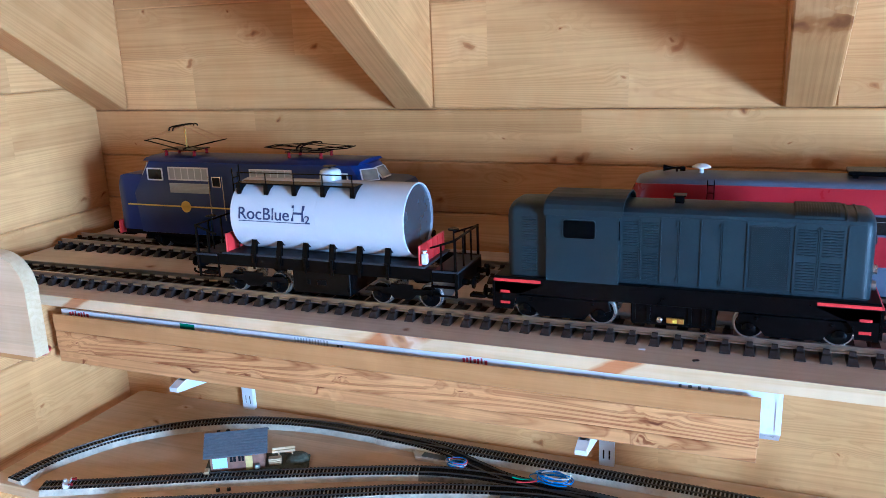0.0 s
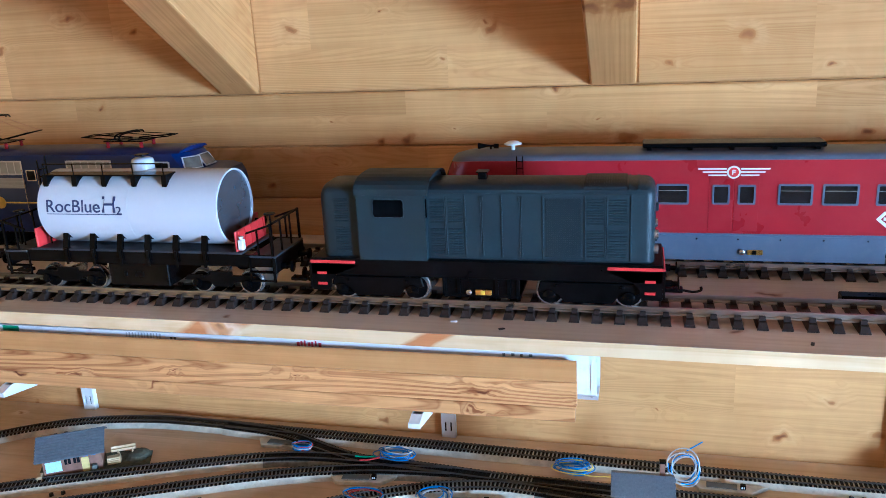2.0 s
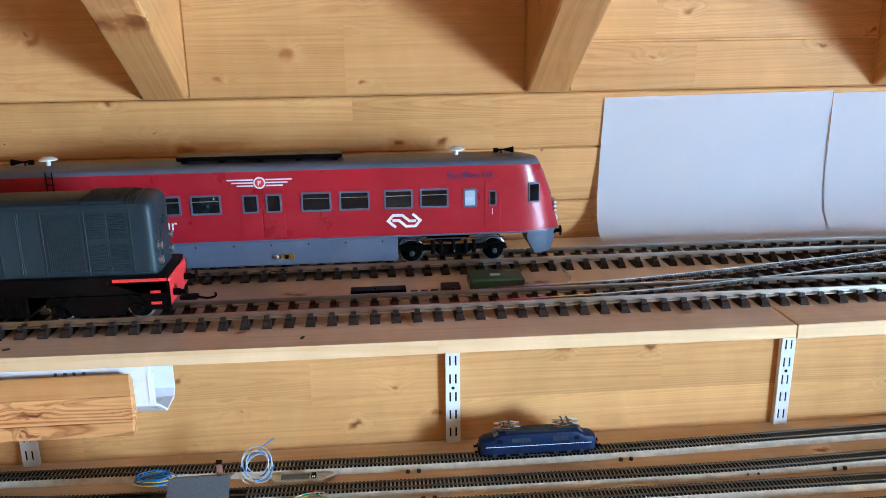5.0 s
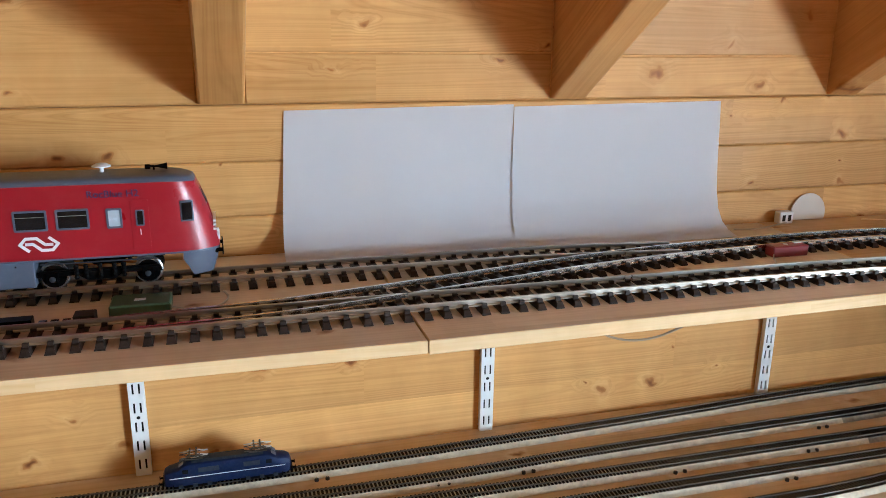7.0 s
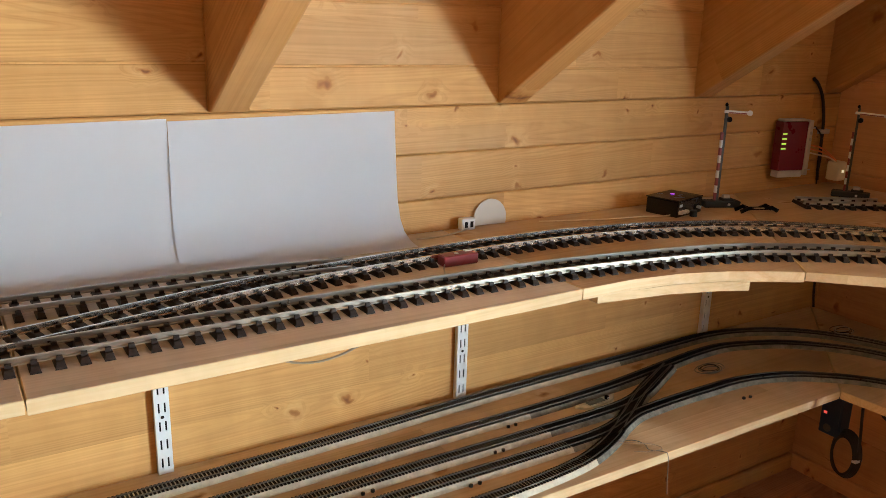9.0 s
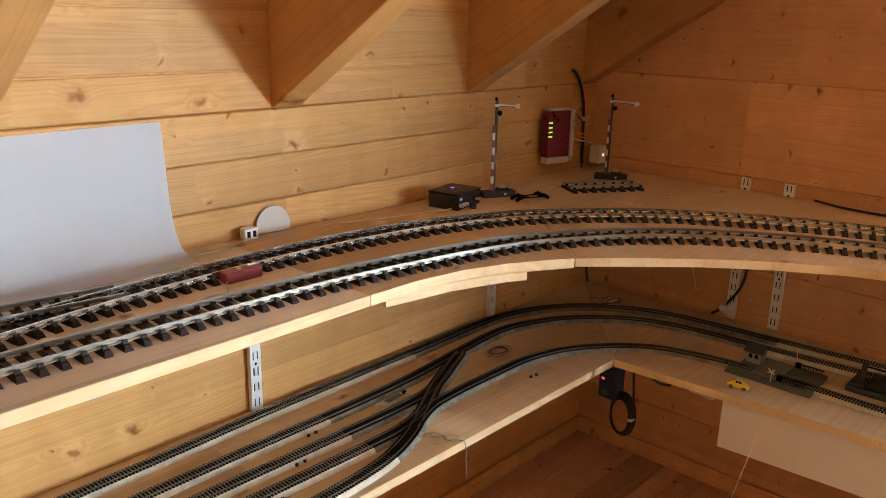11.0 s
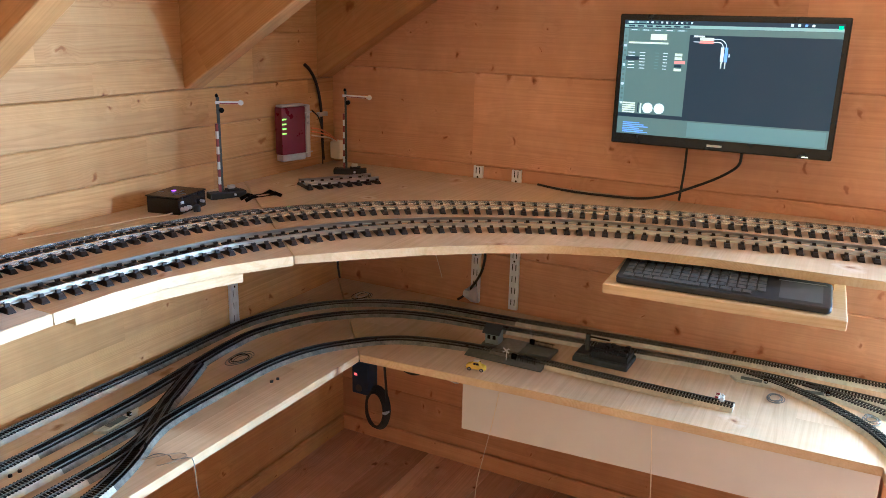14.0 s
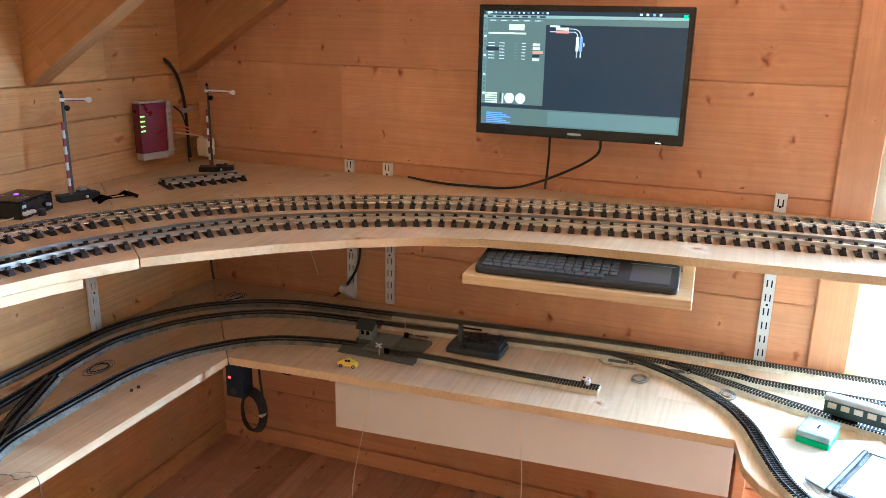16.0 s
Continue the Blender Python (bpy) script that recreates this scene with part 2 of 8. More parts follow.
STORED_TOP = wood("stored_board_top", (0.60, 0.335, 0.125), (0.42, 0.20, 0.06), 0.45, rings=14, knots=0.05, spread=0.03, contrast=0.5, stave=(3.0, 0.4), tone=0.02)
FLOORWOOD = wood("floorboard", (0.60, 0.36, 0.25), (0.41, 0.22, 0.142), 0.38, spread=0.2, knots=1.0, across="y", stave=(2.5, 0.3), tone=0.04, flare=0.1)
ENDWOOD = wood("raw_end_board", (0.70, 0.56, 0.38), (0.54, 0.39, 0.23), 0.6, knots=0.2, spread=0.05, contrast=0.5, stave=(1.0, 0.06), tone=0.05)
STEEL_WHITE = plain("white_powder_coat", (0.78, 0.79, 0.80), 0.45, var=0.04)
SLOT_DARK = plain("slot_shadow", (0.02, 0.02, 0.02), 0.8, bump=0, gloss=0.1)
SLEEPER = plain("brown_plastic_sleeper", (0.024, 0.0150, 0.0118), 0.42, var=0.3, scale=60, dirt=0.03, gloss=0.25)
RAIL = plain("weathered_brass_rail", (0.54, 0.50, 0.44), 0.32, 1.0, var=0.1, scale=18, dirt=0.04)
RAIL_BRIGHT = plain("polished_nickel_rail", (0.72, 0.70, 0.66), 0.22, 1.0, var=0.1, scale=18)
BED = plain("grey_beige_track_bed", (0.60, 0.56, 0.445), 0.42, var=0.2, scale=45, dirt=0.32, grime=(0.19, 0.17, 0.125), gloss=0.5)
BED_DARK = plain("oily_track_bed", (0.225, 0.215, 0.180), 0.6, var=0.4, scale=40, dirt=0.6, grime=(0.05, 0.045, 0.034), gloss=0.2)
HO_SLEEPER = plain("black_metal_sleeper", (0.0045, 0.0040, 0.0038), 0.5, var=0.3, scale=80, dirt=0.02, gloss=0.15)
HO_RAIL = plain("dull_tinplate_rail", (0.15, 0.135, 0.115), 0.32, 0.85, var=0.2, scale=40)
PAPER = plain("white_paper", (0.90, 0.90, 0.95), 0.85, var=0.015, scale=6, bump=0.03)
PVC = plain("white_pvc", (0.80, 0.82, 0.86), 0.3, var=0.03)
PANELWHITE = plain("cream_panel", (0.66, 0.615, 0.57), 0.6, var=0.04, scale=5)
CREAM = plain("cream_paint", (0.70, 0.62, 0.47), 0.5, var=0.05, scale=8)
GLASS = glass("clear_glass")
# for unseen boards, darkened so that less light bounces back into the room
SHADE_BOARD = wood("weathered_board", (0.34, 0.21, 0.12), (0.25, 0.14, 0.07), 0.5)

# ---- mesh helpers ----


def part(name, bm, material, parent=None, label="", m=None, smooth=0.0):
    """Links a bmesh as one mesh object, under a thing or a part if one is given."""
    me = bpy.data.meshes.new(name)
    bmesh.ops.recalc_face_normals(bm, faces=bm.faces)
    bm.to_mesh(me)
    bm.free()
    for mt in (material if isinstance(material, (list, tuple)) else [material]):
        me.materials.append(mt)
    if smooth:
        me.shade_smooth()
        me.set_sharp_from_angle(angle=radians(smooth))
    ob = new(name, me)
    if m is not None:
        ob.matrix_basis = m
    if parent is not None:
        ob.parent = parent
    if label:
        ob["label"] = label
    return ob


def thing(name, label, category, m=None, group="", kind=""):
    ob = new(name)
    ob.empty_display_size = 0.02
    if m is not None:
        ob.matrix_basis = m
    return tagged(ob, label, category, group, kind)


def share(ob, m, parent=None):
    """Another object on the same mesh."""
    o = new(ob.name.split(".")[0], ob.data)
    o.parent = parent if parent is not None else ob.parent
    o.matrix_basis = m
    return o


def box(bm, x0, x1, y0, y1, z0, z1, bevel=0.0, seg=1):
    vs = [bm.verts.new((x, y, z)) for x in (x0, x1) for y in (y0, y1) for z in (z0, z1)]
    fs = [bm.faces.new([vs[k] for k in f]) for f in ((0, 1, 3, 2), (4, 6, 7, 5), (0, 4, 5, 1), (2, 3, 7, 6), (0, 2, 6, 4), (1, 5, 7, 3))]
    if bevel:
        es = list({e for f in fs for e in f.edges})
        bmesh.ops.bevel(bm, geom=es, offset=bevel, segments=seg, profile=0.5, affect="EDGES")
    return bm


def boxed(*a, **k):
    return box(bmesh.new(), *a, **k)


def prism(bm, pts, axis, a, b, bevel=0.0, seg=1):
    """A polygon of 2D points, swept along one axis from a to b."""
    def put(p, h):
        return {"x": (h, p[0], p[1]), "y": (p[0], h, p[1]), "z": (p[0], p[1], h)}[axis]
    lo = [bm.verts.new(put(p, a)) for p in pts]
    hi = [bm.verts.new(put(p, b)) for p in pts]
    fs = [bm.faces.new(lo), bm.faces.new(hi)]
    n = len(pts)
    for k in range(n):
        fs.append(bm.faces.new((lo[k], lo[(k + 1) % n], hi[(k + 1) % n], hi[k])))
    if bevel:
        es = list({e for f in fs[:2] for e in f.edges})
        bmesh.ops.bevel(bm, geom=es, offset=bevel, segments=seg, profile=0.5, affect="EDGES")
    return bm


def cyl(bm, p0, p1, r0, r1=None, seg=16, caps=True):
    r1 = r0 if r1 is None else r1
    p0, p1 = Vector(p0), Vector(p1)
    q = (p1 - p0).to_track_quat("Z", "Y")
    rings = []
    for p, r in ((p0, r0), (p1, r1)):
        rings.append([bm.verts.new(p + q @ Vector((r * math.cos(2 * math.pi * k / seg), r * math.sin(2 * math.pi * k / seg), 0))) for k in range(seg)])
    for k in range(seg):
        bm.faces.new((rings[0][k], rings[0][(k + 1) % seg], rings[1][(k + 1) % seg], rings[1][k]))
    if caps:
        bm.faces.new(rings[0])
        bm.faces.new(rings[1])
    return bm


def lathe(bm, profile, centre, axis="z", seg=24):
    """Turns (radius, height) pairs round an axis through centre."""
    c = Vector(centre)
    rows = []
    for r, h in profile:
        row = []
        for k in range(seg):
            a = 2 * math.pi * k / seg
            u, w = r * math.cos(a), r * math.sin(a)
            row.append(bm.verts.new(c + Vector({"z": (u, w, h), "x": (h, u, w), "y": (u, h, w)}[axis])))
        rows.append(row)
    for r0, r1 in zip(rows, rows[1:]):
        for k in range(seg):
            bm.faces.new((r0[k], r0[(k + 1) % seg], r1[(k + 1) % seg], r1[k]))
    bm.faces.new(rows[0])
    bm.faces.new(rows[-1])
    return bm


def smooth_path(pts, step):
    """Points at even steps along a smooth curve through pts."""
    p = [Vector(q) if len(q) == 3 else Vector((*q, 0)) for q in pts]
    p = [p[0] * 2 - p[1]] + p + [p[-1] * 2 - p[-2]]
    fine = []
    for k in range(1, len(p) - 2):
        a, b, c, d = p[k - 1], p[k], p[k + 1], p[k + 2]
        for q in range(24):
            t = q / 24
            fine.append(0.5 * ((2 * b) + (c - a) * t + (2 * a - 5 * b + 4 * c - d) * t * t + (3 * b - a - 3 * c + d) * t ** 3))
    fine.append(p[-2])
    out, left = [fine[0]], step
    for a, b in zip(fine, fine[1:]):
        seg = (b - a).length
        at = 0.0
        while seg - at >= left:
            at += left
            out.append(a + (b - a) * (at / seg))
            left = step
        left -= seg - at
    return out


def sweep(bm, pts, profile, close=True):
    """Sweeps (side, up) pairs along a level path; side is to the left of the way."""
    rows = []
    for k, p in enumerate(pts):
        t = (pts[min(k + 1, len(pts) - 1)] - pts[max(k - 1, 0)]).normalized()
        s = Vector((-t.y, t.x, 0)).normalized()
        rows.append([bm.verts.new(p + s * u + Vector((0, 0, w))) for u, w in profile])
    n = len(profile)
    for a, b in zip(rows, rows[1:]):
        for k in range(n if close else n - 1):
            bm.faces.new((a[k], a[(k + 1) % n], b[(k + 1) % n], b[k]))
    if close:
        bm.faces.new(rows[0])
        bm.faces.new(rows[-1])
    return bm


def tube(bm, pts, r, seg=6):
    """A round wire along any path."""
    pts = [Vector(p) for p in pts]
    t = (pts[1] - pts[0]).normalized()
    u = t.orthogonal().normalized()
    rows = []
    for k, p in enumerate(pts):
        t = (pts[min(k + 1, len(pts) - 1)] - pts[max(k - 1, 0)]).normalized()
        u = (u - t * u.dot(t)).normalized()
        w = t.cross(u)
        rows.append([bm.verts.new(p + u * (r * math.cos(2 * math.pi * q / seg)) + w * (r * math.sin(2 * math.pi * q / seg))) for q in range(seg)])
    for a, b in zip(rows, rows[1:]):
        for k in range(seg):
            bm.faces.new((a[k], a[(k + 1) % seg], b[(k + 1) % seg], b[k]))
    bm.faces.new(rows[0])
    bm.faces.new(rows[-1])
    return bm


def wire(name, pts, r, material, parent=None, label="", step=0.008, seg=6):
    return part(name, tube(bmesh.new(), smooth_path(pts, step), r, seg), material, parent, label, smooth=60)


def lettering(name, text, size, material, m, parent, label="", depth=0.0004, weight=0.0):
    cu = bpy.data.curves.new(name, "FONT")
    cu.body, cu.size, cu.extrude, cu.offset = text, size, depth, weight
    tmp = bpy.data.objects.new(name, cu)
    scene.collection.objects.link(tmp)
    bpy.context.view_layer.update()
    me = bpy.data.meshes.new_from_object(tmp.evaluated_get(bpy.context.evaluated_depsgraph_get()))
    bpy.data.objects.remove(tmp)
    bpy.data.curves.remove(cu)
    me.materials.clear()
    me.materials.append(material)
    ob = new(name, me)
    ob.matrix_basis = m
    ob.parent = parent
    if label:
        ob["label"] = label
    return ob


# ---- the attic's shell ----
YA, XB, XL, YS = 1.27, 3.02, -1.20, -3.07
YL = 1.246  # the boards below the upper shelf stand a little proud
ROOF_SLOPE, RIDGE_Y, EAVE = 0.625, -0.90, 1.125
UP, LOW = 0.88, 0.52


def plank(parent, length, h, thick, m, material, label=""):
    """A board with its length along x, its face towards -y, from the origin upwards."""
    return part("plank", boxed(0, length, 0, thick, 0.0, h, bevel=0.0028), material, parent, label, m)


wall_north = thing("wall_north", "low wall of horizontal varnished pine boards", "wall", kind="structure")
joints = [0.0, 0.30, 0.497, 0.8605, 0.945, 1.035, 1.125]
for z0, z1 in zip(joints, joints[1:]):
    front = YL if z1 < 0.9 else YA
    plank(wall_north, XB - XL + 0.08, z1 - z0 - 0.0006, YA + 0.045 - front, pose(XL - 0.04, front, z0), PINE)
RAFTERS = [(-1.198, -1.122), (-0.525, -0.455), (0.098, 0.167), (0.703, 0.773), (1.293, 1.357), (1.870, 1.937), (2.441, 2.499), (2.952, 3.018)]
for k, (a, b) in enumerate(zip(RAFTERS, RAFTERS[1:])):
    cuts = ((1.126, 1.32, 1.45), (1.126, 1.30, 1.45), (1.126, 1.315, 1.45), (1.126, 1.205, 1.33, 1.45), (1.126, 1.20, 1.31, 1.45), (1.126, 1.195, 1.32, 1.45), (1.126, 1.25, 1.45))[k]
    for z0, z1 in zip(cuts, cuts[1:]):
        plank(wall_north, b[0] - a[1] - 0.002, z1 - z0 - 0.0006, 0.045, pose(a[1] + 0.001, YA + 0.001, z0), PINE)

plank(wall_north, XB - XL + 0.08, 0.42, 0.040, pose(XL - 0.04, YA + 0.003, 1.1252), PINE)
part("backing_board", boxed(0, XB - XL + 0.2, 0.046, 0.066, 0.9, 1.55), PINE, wall_north, "", pose(XL - 0.1, YA, 0))

length = (YA + 0.05 - RIDGE_Y) * math.sqrt(1 + ROOF_SLOPE ** 2)
tilt = math.degrees(math.atan(ROOF_SLOPE))
for a, b in RAFTERS:
    w = b - a
    r = part("rafter", boxed(0, length, -w / 2, w / 2, 0, 0.235, bevel=0.004, seg=2), RAFTER)
    r.matrix_basis = Matrix.Translation(((a + b) / 2, YA, EAVE)) @ Matrix.Rotation(radians(-90), 4, "Z") @ Matrix.Rotation(radians(-tilt), 4, "Y")
    tagged(r, "sloping planed pine roof rafter with rounded edges", "rafter", "roof rafters", "structure")

# unseen ceiling, its boards darkened to weaken the bounce
bm = bmesh.new()
for side in (1, -1):
    for k in range(14):
        y0 = RIDGE_Y + side * k * 0.16
        y1 = RIDGE_Y + side * (k + 1) * 0.16 - side * 0.002
        lo = [(min(y0, y1), 0), (max(y0, y1), 0)]
        za = EAVE + 0.275 + ROOF_SLOPE * (YA - RIDGE_Y - abs(lo[0][0] - RIDGE_Y))
        zb = EAVE + 0.275 + ROOF_SLOPE * (YA - RIDGE_Y - abs(lo[1][0] - RIDGE_Y))
        prism(bm, [(lo[0][0], za), (lo[1][0], zb), (lo[1][0], zb + 0.02), (lo[0][0], za + 0.02)], "x", XL - 0.05, XB + 0.05)
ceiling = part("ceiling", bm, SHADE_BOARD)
tagged(ceiling, "sloping unseen ceiling boards above the rafters, darkened to cut bounced light", "ceiling", kind="structure")


def gable(name, x, face, openings, material, label, first, pitch):
    """A gable wall of level boards, cut to the roof slope, with its face towards `face` (+1 or -1 in x)."""
    wall = thing(name, label, "wall", kind="structure")
    z0 = 0.0
    z1 = first
    while z0 < 2.62:
        reach = YA + (EAVE + 0.27 - z1) / ROOF_SLOPE if z1 > EAVE else YA
        reach = min(reach, YA)
        spans = [(2 * RIDGE_Y - reach, reach)]
        for ya, yb, za, zb in openings:
            if z0 < zb - 0.005 and z1 > za + 0.005:
                cut = []
                for a, b in spans:
                    if a < ya < b and a < yb < b:
                        cut += [(a, ya), (yb, b)]
                    elif yb <= a or ya >= b:
                        cut.append((a, b))
                spans = cut
        for a, b in spans:
            if b - a < 0.02:
                continue
            m = Matrix.Translation((x, b if face < 0 else a, z0)) @ Matrix.Rotation(radians(-90 if face < 0 else 90), 4, "Z")
            plank(wall, b - a, z1 - z0 - 0.0006, 0.045, m, material)
        z0, z1 = z1, z1 + pitch
    return wall


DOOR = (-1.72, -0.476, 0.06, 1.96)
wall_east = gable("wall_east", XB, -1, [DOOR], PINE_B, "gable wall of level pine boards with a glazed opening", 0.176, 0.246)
wall_west = gable("wall_west", XL, 1, [], PINE, "end wall of broad varnished pine boards", 0.191, 0.246)
# unseen back wall, added to close the room and darkened against bounce
wall_south = thing("wall_south", "low unseen board wall at the back, darkened to cut bounced light", "wall", kind="structure")
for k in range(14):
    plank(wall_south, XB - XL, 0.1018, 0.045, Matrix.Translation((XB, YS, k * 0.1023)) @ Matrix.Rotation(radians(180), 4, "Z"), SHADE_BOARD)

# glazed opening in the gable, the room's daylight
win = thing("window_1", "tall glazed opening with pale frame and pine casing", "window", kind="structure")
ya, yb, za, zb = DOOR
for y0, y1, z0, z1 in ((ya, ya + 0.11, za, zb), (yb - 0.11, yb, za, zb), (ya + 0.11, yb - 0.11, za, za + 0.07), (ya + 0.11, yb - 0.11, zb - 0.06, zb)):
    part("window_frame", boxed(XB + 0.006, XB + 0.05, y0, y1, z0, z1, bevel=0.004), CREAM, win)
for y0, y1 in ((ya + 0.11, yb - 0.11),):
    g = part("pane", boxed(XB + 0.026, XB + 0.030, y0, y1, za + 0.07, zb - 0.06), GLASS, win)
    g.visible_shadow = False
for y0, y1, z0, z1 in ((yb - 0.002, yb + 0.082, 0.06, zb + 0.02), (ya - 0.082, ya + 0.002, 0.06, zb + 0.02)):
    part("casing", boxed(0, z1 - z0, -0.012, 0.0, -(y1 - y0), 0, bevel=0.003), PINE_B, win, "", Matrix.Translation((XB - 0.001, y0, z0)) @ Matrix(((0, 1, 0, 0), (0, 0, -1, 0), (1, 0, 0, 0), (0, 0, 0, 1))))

floor = thing("floor", "reddish brown stained softwood floorboards with knots", "floor", kind="structure")
k = 0
y = YS
while y < YA - 0.01:
    w = min(0.105, YA - y)
    part("floorboard", boxed(0, XB - XL - 0.004, 0, w - 0.0008, -0.022, 0, bevel=0.002), FLOORWOOD, floor, "", pose(XL + 0.002, y, 0))
    y += w
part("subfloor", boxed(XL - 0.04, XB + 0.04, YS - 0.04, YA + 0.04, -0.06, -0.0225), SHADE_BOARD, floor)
base = tagged(part("baseboard", boxed(0, XB - XL - 0.02, 0, 0.014, 0, 0.05, bevel=0.003), PINE, None, "", pose(XL + 0.002, YL - 0.016, 0)), "plain pine skirting board along the low wall", "baseboard", kind="structure")
base2 = tagged(part("baseboard", boxed(0, YA - DOOR[1] - 0.14, 0, 0.014, 0, 0.05, bevel=0.003), PINE_B, None, "", Matrix.Translation((XB - 0.016, YA - 0.018, 0)) @ Matrix.Rotation(radians(-90), 4, "Z")), "plain pine skirting board along the gable wall", "baseboard", kind="structure")

# ---- shelves ----


def board(name, outline, z0, z1, label, materials, parent=None):
    """A shelf board of any outline; its top has the first material, its edges the second."""
    bm = prism(bmesh.new(), outline, "z", z0, z1, bevel=0.0012)
    bmesh.ops.recalc_face_normals(bm, faces=bm.faces)
    for f in bm.faces:
        f.material_index = 0 if f.normal.z > 0.8 else 1
    return tagged(part(name, bm, materials, parent), label, "shelf")


TOPS = [SHELF_TOP, STAINED_EDGE]
board("shelf_board", [(XL + 0.003, 0.862), (-0.2, 0.852), (0.3, 0.844), (0.958, 0.838), (0.958, 1.268), (XL + 0.003, 1.268)], UP - 0.0172, UP, "long pine shelf board with top greyed by dust and painted glare, pale sawn edge", TOPS)
board("shelf_board", [(0.960, 0.838), (1.745, 0.850), (1.745, 1.268), (0.960, 1.268)], UP - 0.019, UP, "pine shelf board with top greyed by dust and painted glare, pale sawn edge", [SHELF_TOP, SHELF_EDGE])
corner_edge = [(1.747, 0.850), (1.85, 0.850), (1.95, 0.838), (2.04, 0.808), (2.10, 0.775), (2.155, 0.742)]
board("shelf_board", corner_edge + [(2.62, 1.268), (1.747, 1.268)], UP - 0.019, UP, "curved corner shelf board of pine with a pale cut edge", [CORNER_TOP, SHELF_EDGE])
right_edge = [(2.157, 0.741), (2.24, 0.665), (2.33, 0.575), (2.41, 0.475), (2.478, 0.365), (2.524, 0.25), (2.549, 0.10), (2.559, -0.05), (2.568, -0.20), (2.585, -0.46), (2.595, -1.0)]
board("shelf_board", right_edge + [(3.018, -1.0), (3.018, 1.268), (2.622, 1.268)], UP - 0.0165, UP, "curving pine shelf board along the gable wall", [CORNER_TOP, SHELF_EDGE])
board("shelf_support", [(1.79, 0.862), (1.93, 0.843), (2.03, 0.812), (2.075, 0.79), (2.10, 0.95), (1.79, 1.0)], UP - 0.036, UP - 0.0195, "pale plywood plate screwed under the corner shelf joint", [SHELF_EDGE, SHELF_EDGE])

LOWS = [LOW_TOP, SHELF_EDGE]
board("lower_shelf_board", [(-1.165, 0.855), (2.535, 0.858), (2.995, 1.245), (-1.155, 1.245), (-1.165, 1.235)], LOW - 0.019, LOW, "long lower shelf board of knotty pine carrying small tracks", LOWS)
penin = [(2.537, 0.856), (2.565, 0.45), (2.585, 0.10), (2.60, -0.255), (2.555, -0.262), (2.50, -0.272), (2.45, -0.30), (2.41, -0.345), (2.385, -0.40), (2.35, -0.55), (2.34, -1.0)]
board("lower_shelf_board", penin + [(3.0, -1.0), (3.0, 1.243), (2.998, 1.243)], LOW - 0.019, LOW, "pale knotty pine lower shelf board widening to a curve", LOWS)


def upright(x, y, z0, z1, m=None):
    """A white twin-slot rail: a pressed channel with two rows of slots."""
    up = thing("shelf_upright", "white steel twin-slot shelf upright screwed to the wall", "shelf upright", pose(x, y, z0) if m is None else m, "shelf uprights")
    w, h, d = 0.0125, z1 - z0, 0.011
    zs = [0.0]
    z = 0.012
    while z + 0.018 < h:
        zs += [z, z + 0.018]
        z += 0.034
    zs.append(h)
    bm = bmesh.new()
    for a, b in ((-w, -0.0065), (-0.0035, 0.0035), (0.0065, w)):
        box(bm, a, b, -d, -d + 0.0014, 0, h)
    for a, b in ((-0.0065, -0.0035), (0.0035, 0.0065)):
        for z0, z1 in zip(zs[0::2], zs[1::2]):
            box(bm, a, b, -d, -d + 0.0014, z0, z1)
    box(bm, -w, -w + 0.0014, -d + 0.0015, 0, 0, h)
    box(bm, w - 0.0014, w, -d + 0.0015, 0, 0, h)
    part("channel", bm, STEEL_WHITE, up)
    part("inner_web", boxed(-w + 0.0016, w - 0.0016, -0.0025, -0.0010, 0.001, h - 0.001), SLOT_DARK, up)
    part("screw", lathe(bmesh.new(), [(0.0001, -0.0012), (0.0026, -0.0008), (0.003, 0.0)], (0, -d - 0.0001, min(h - 0.03, 0.14)), "y", 10), SLOT_DARK, up)
    return up


for x in (-0.877, -0.144, 0.576, 1.178, 1.781, 2.53):
    upright(x, YL - 0.001, LOW - 0.034, UP - 0.021)
turn_b = Matrix.Rotation(radians(-90), 4, "Z")
for y, z0, z1 in ((0.664, LOW + 0.002, UP - 0.021), (0.781, LOW + 0.002, UP - 0.021), (-0.293, LOW + 0.002, UP - 0.021), (-0.293, UP + 0.001, 0.924), (0.671, UP + 0.001, 0.914), (0.784, UP + 0.001, 0.914)):
    upright(0, 0, z0, z1, Matrix.Translation((XB - 0.001, y, z0)) @ turn_b)


def bracket(x, z, reach, m=None):
    """A folded steel bracket arm with a rounded tip."""
    br = thing("shelf_bracket", "white folded steel shelf bracket hooked into an upright", "shelf bracket", pose(x, YL - 0.014, z) if m is None else m, "shelf brackets")
    prof = [(0, 0), (-reach * 0.9, 0), (-reach, -0.006), (-reach, -0.014), (-reach * 0.9, -0.018), (0, -0.05)]
    for s in (-1, 1):
        part("side_plate", prism(bmesh.new(), prof, "x", s * 0.008 - 0.0008, s * 0.008 + 0.0008), STEEL_WHITE, br)
    part("tip", prism(bmesh.new(), [(-reach * 0.9, 0.0), (-reach, -0.006), (-reach, -0.014), (-reach * 0.9, -0.018), (-reach * 0.905, -0.0165), (-reach + 0.0016, -0.0135), (-reach + 0.0016, -0.0066), (-reach * 0.905, -0.0015)], "x", -0.0071, 0.0071), STEEL_WHITE, br)
    part("web", prism(bmesh.new(), [(-reach * 0.9, -0.018), (0, -0.05), (0, -0.0484), (-reach * 0.9, -0.0164)], "x", -0.0071, 0.0071), STEEL_WHITE, br)
    return br


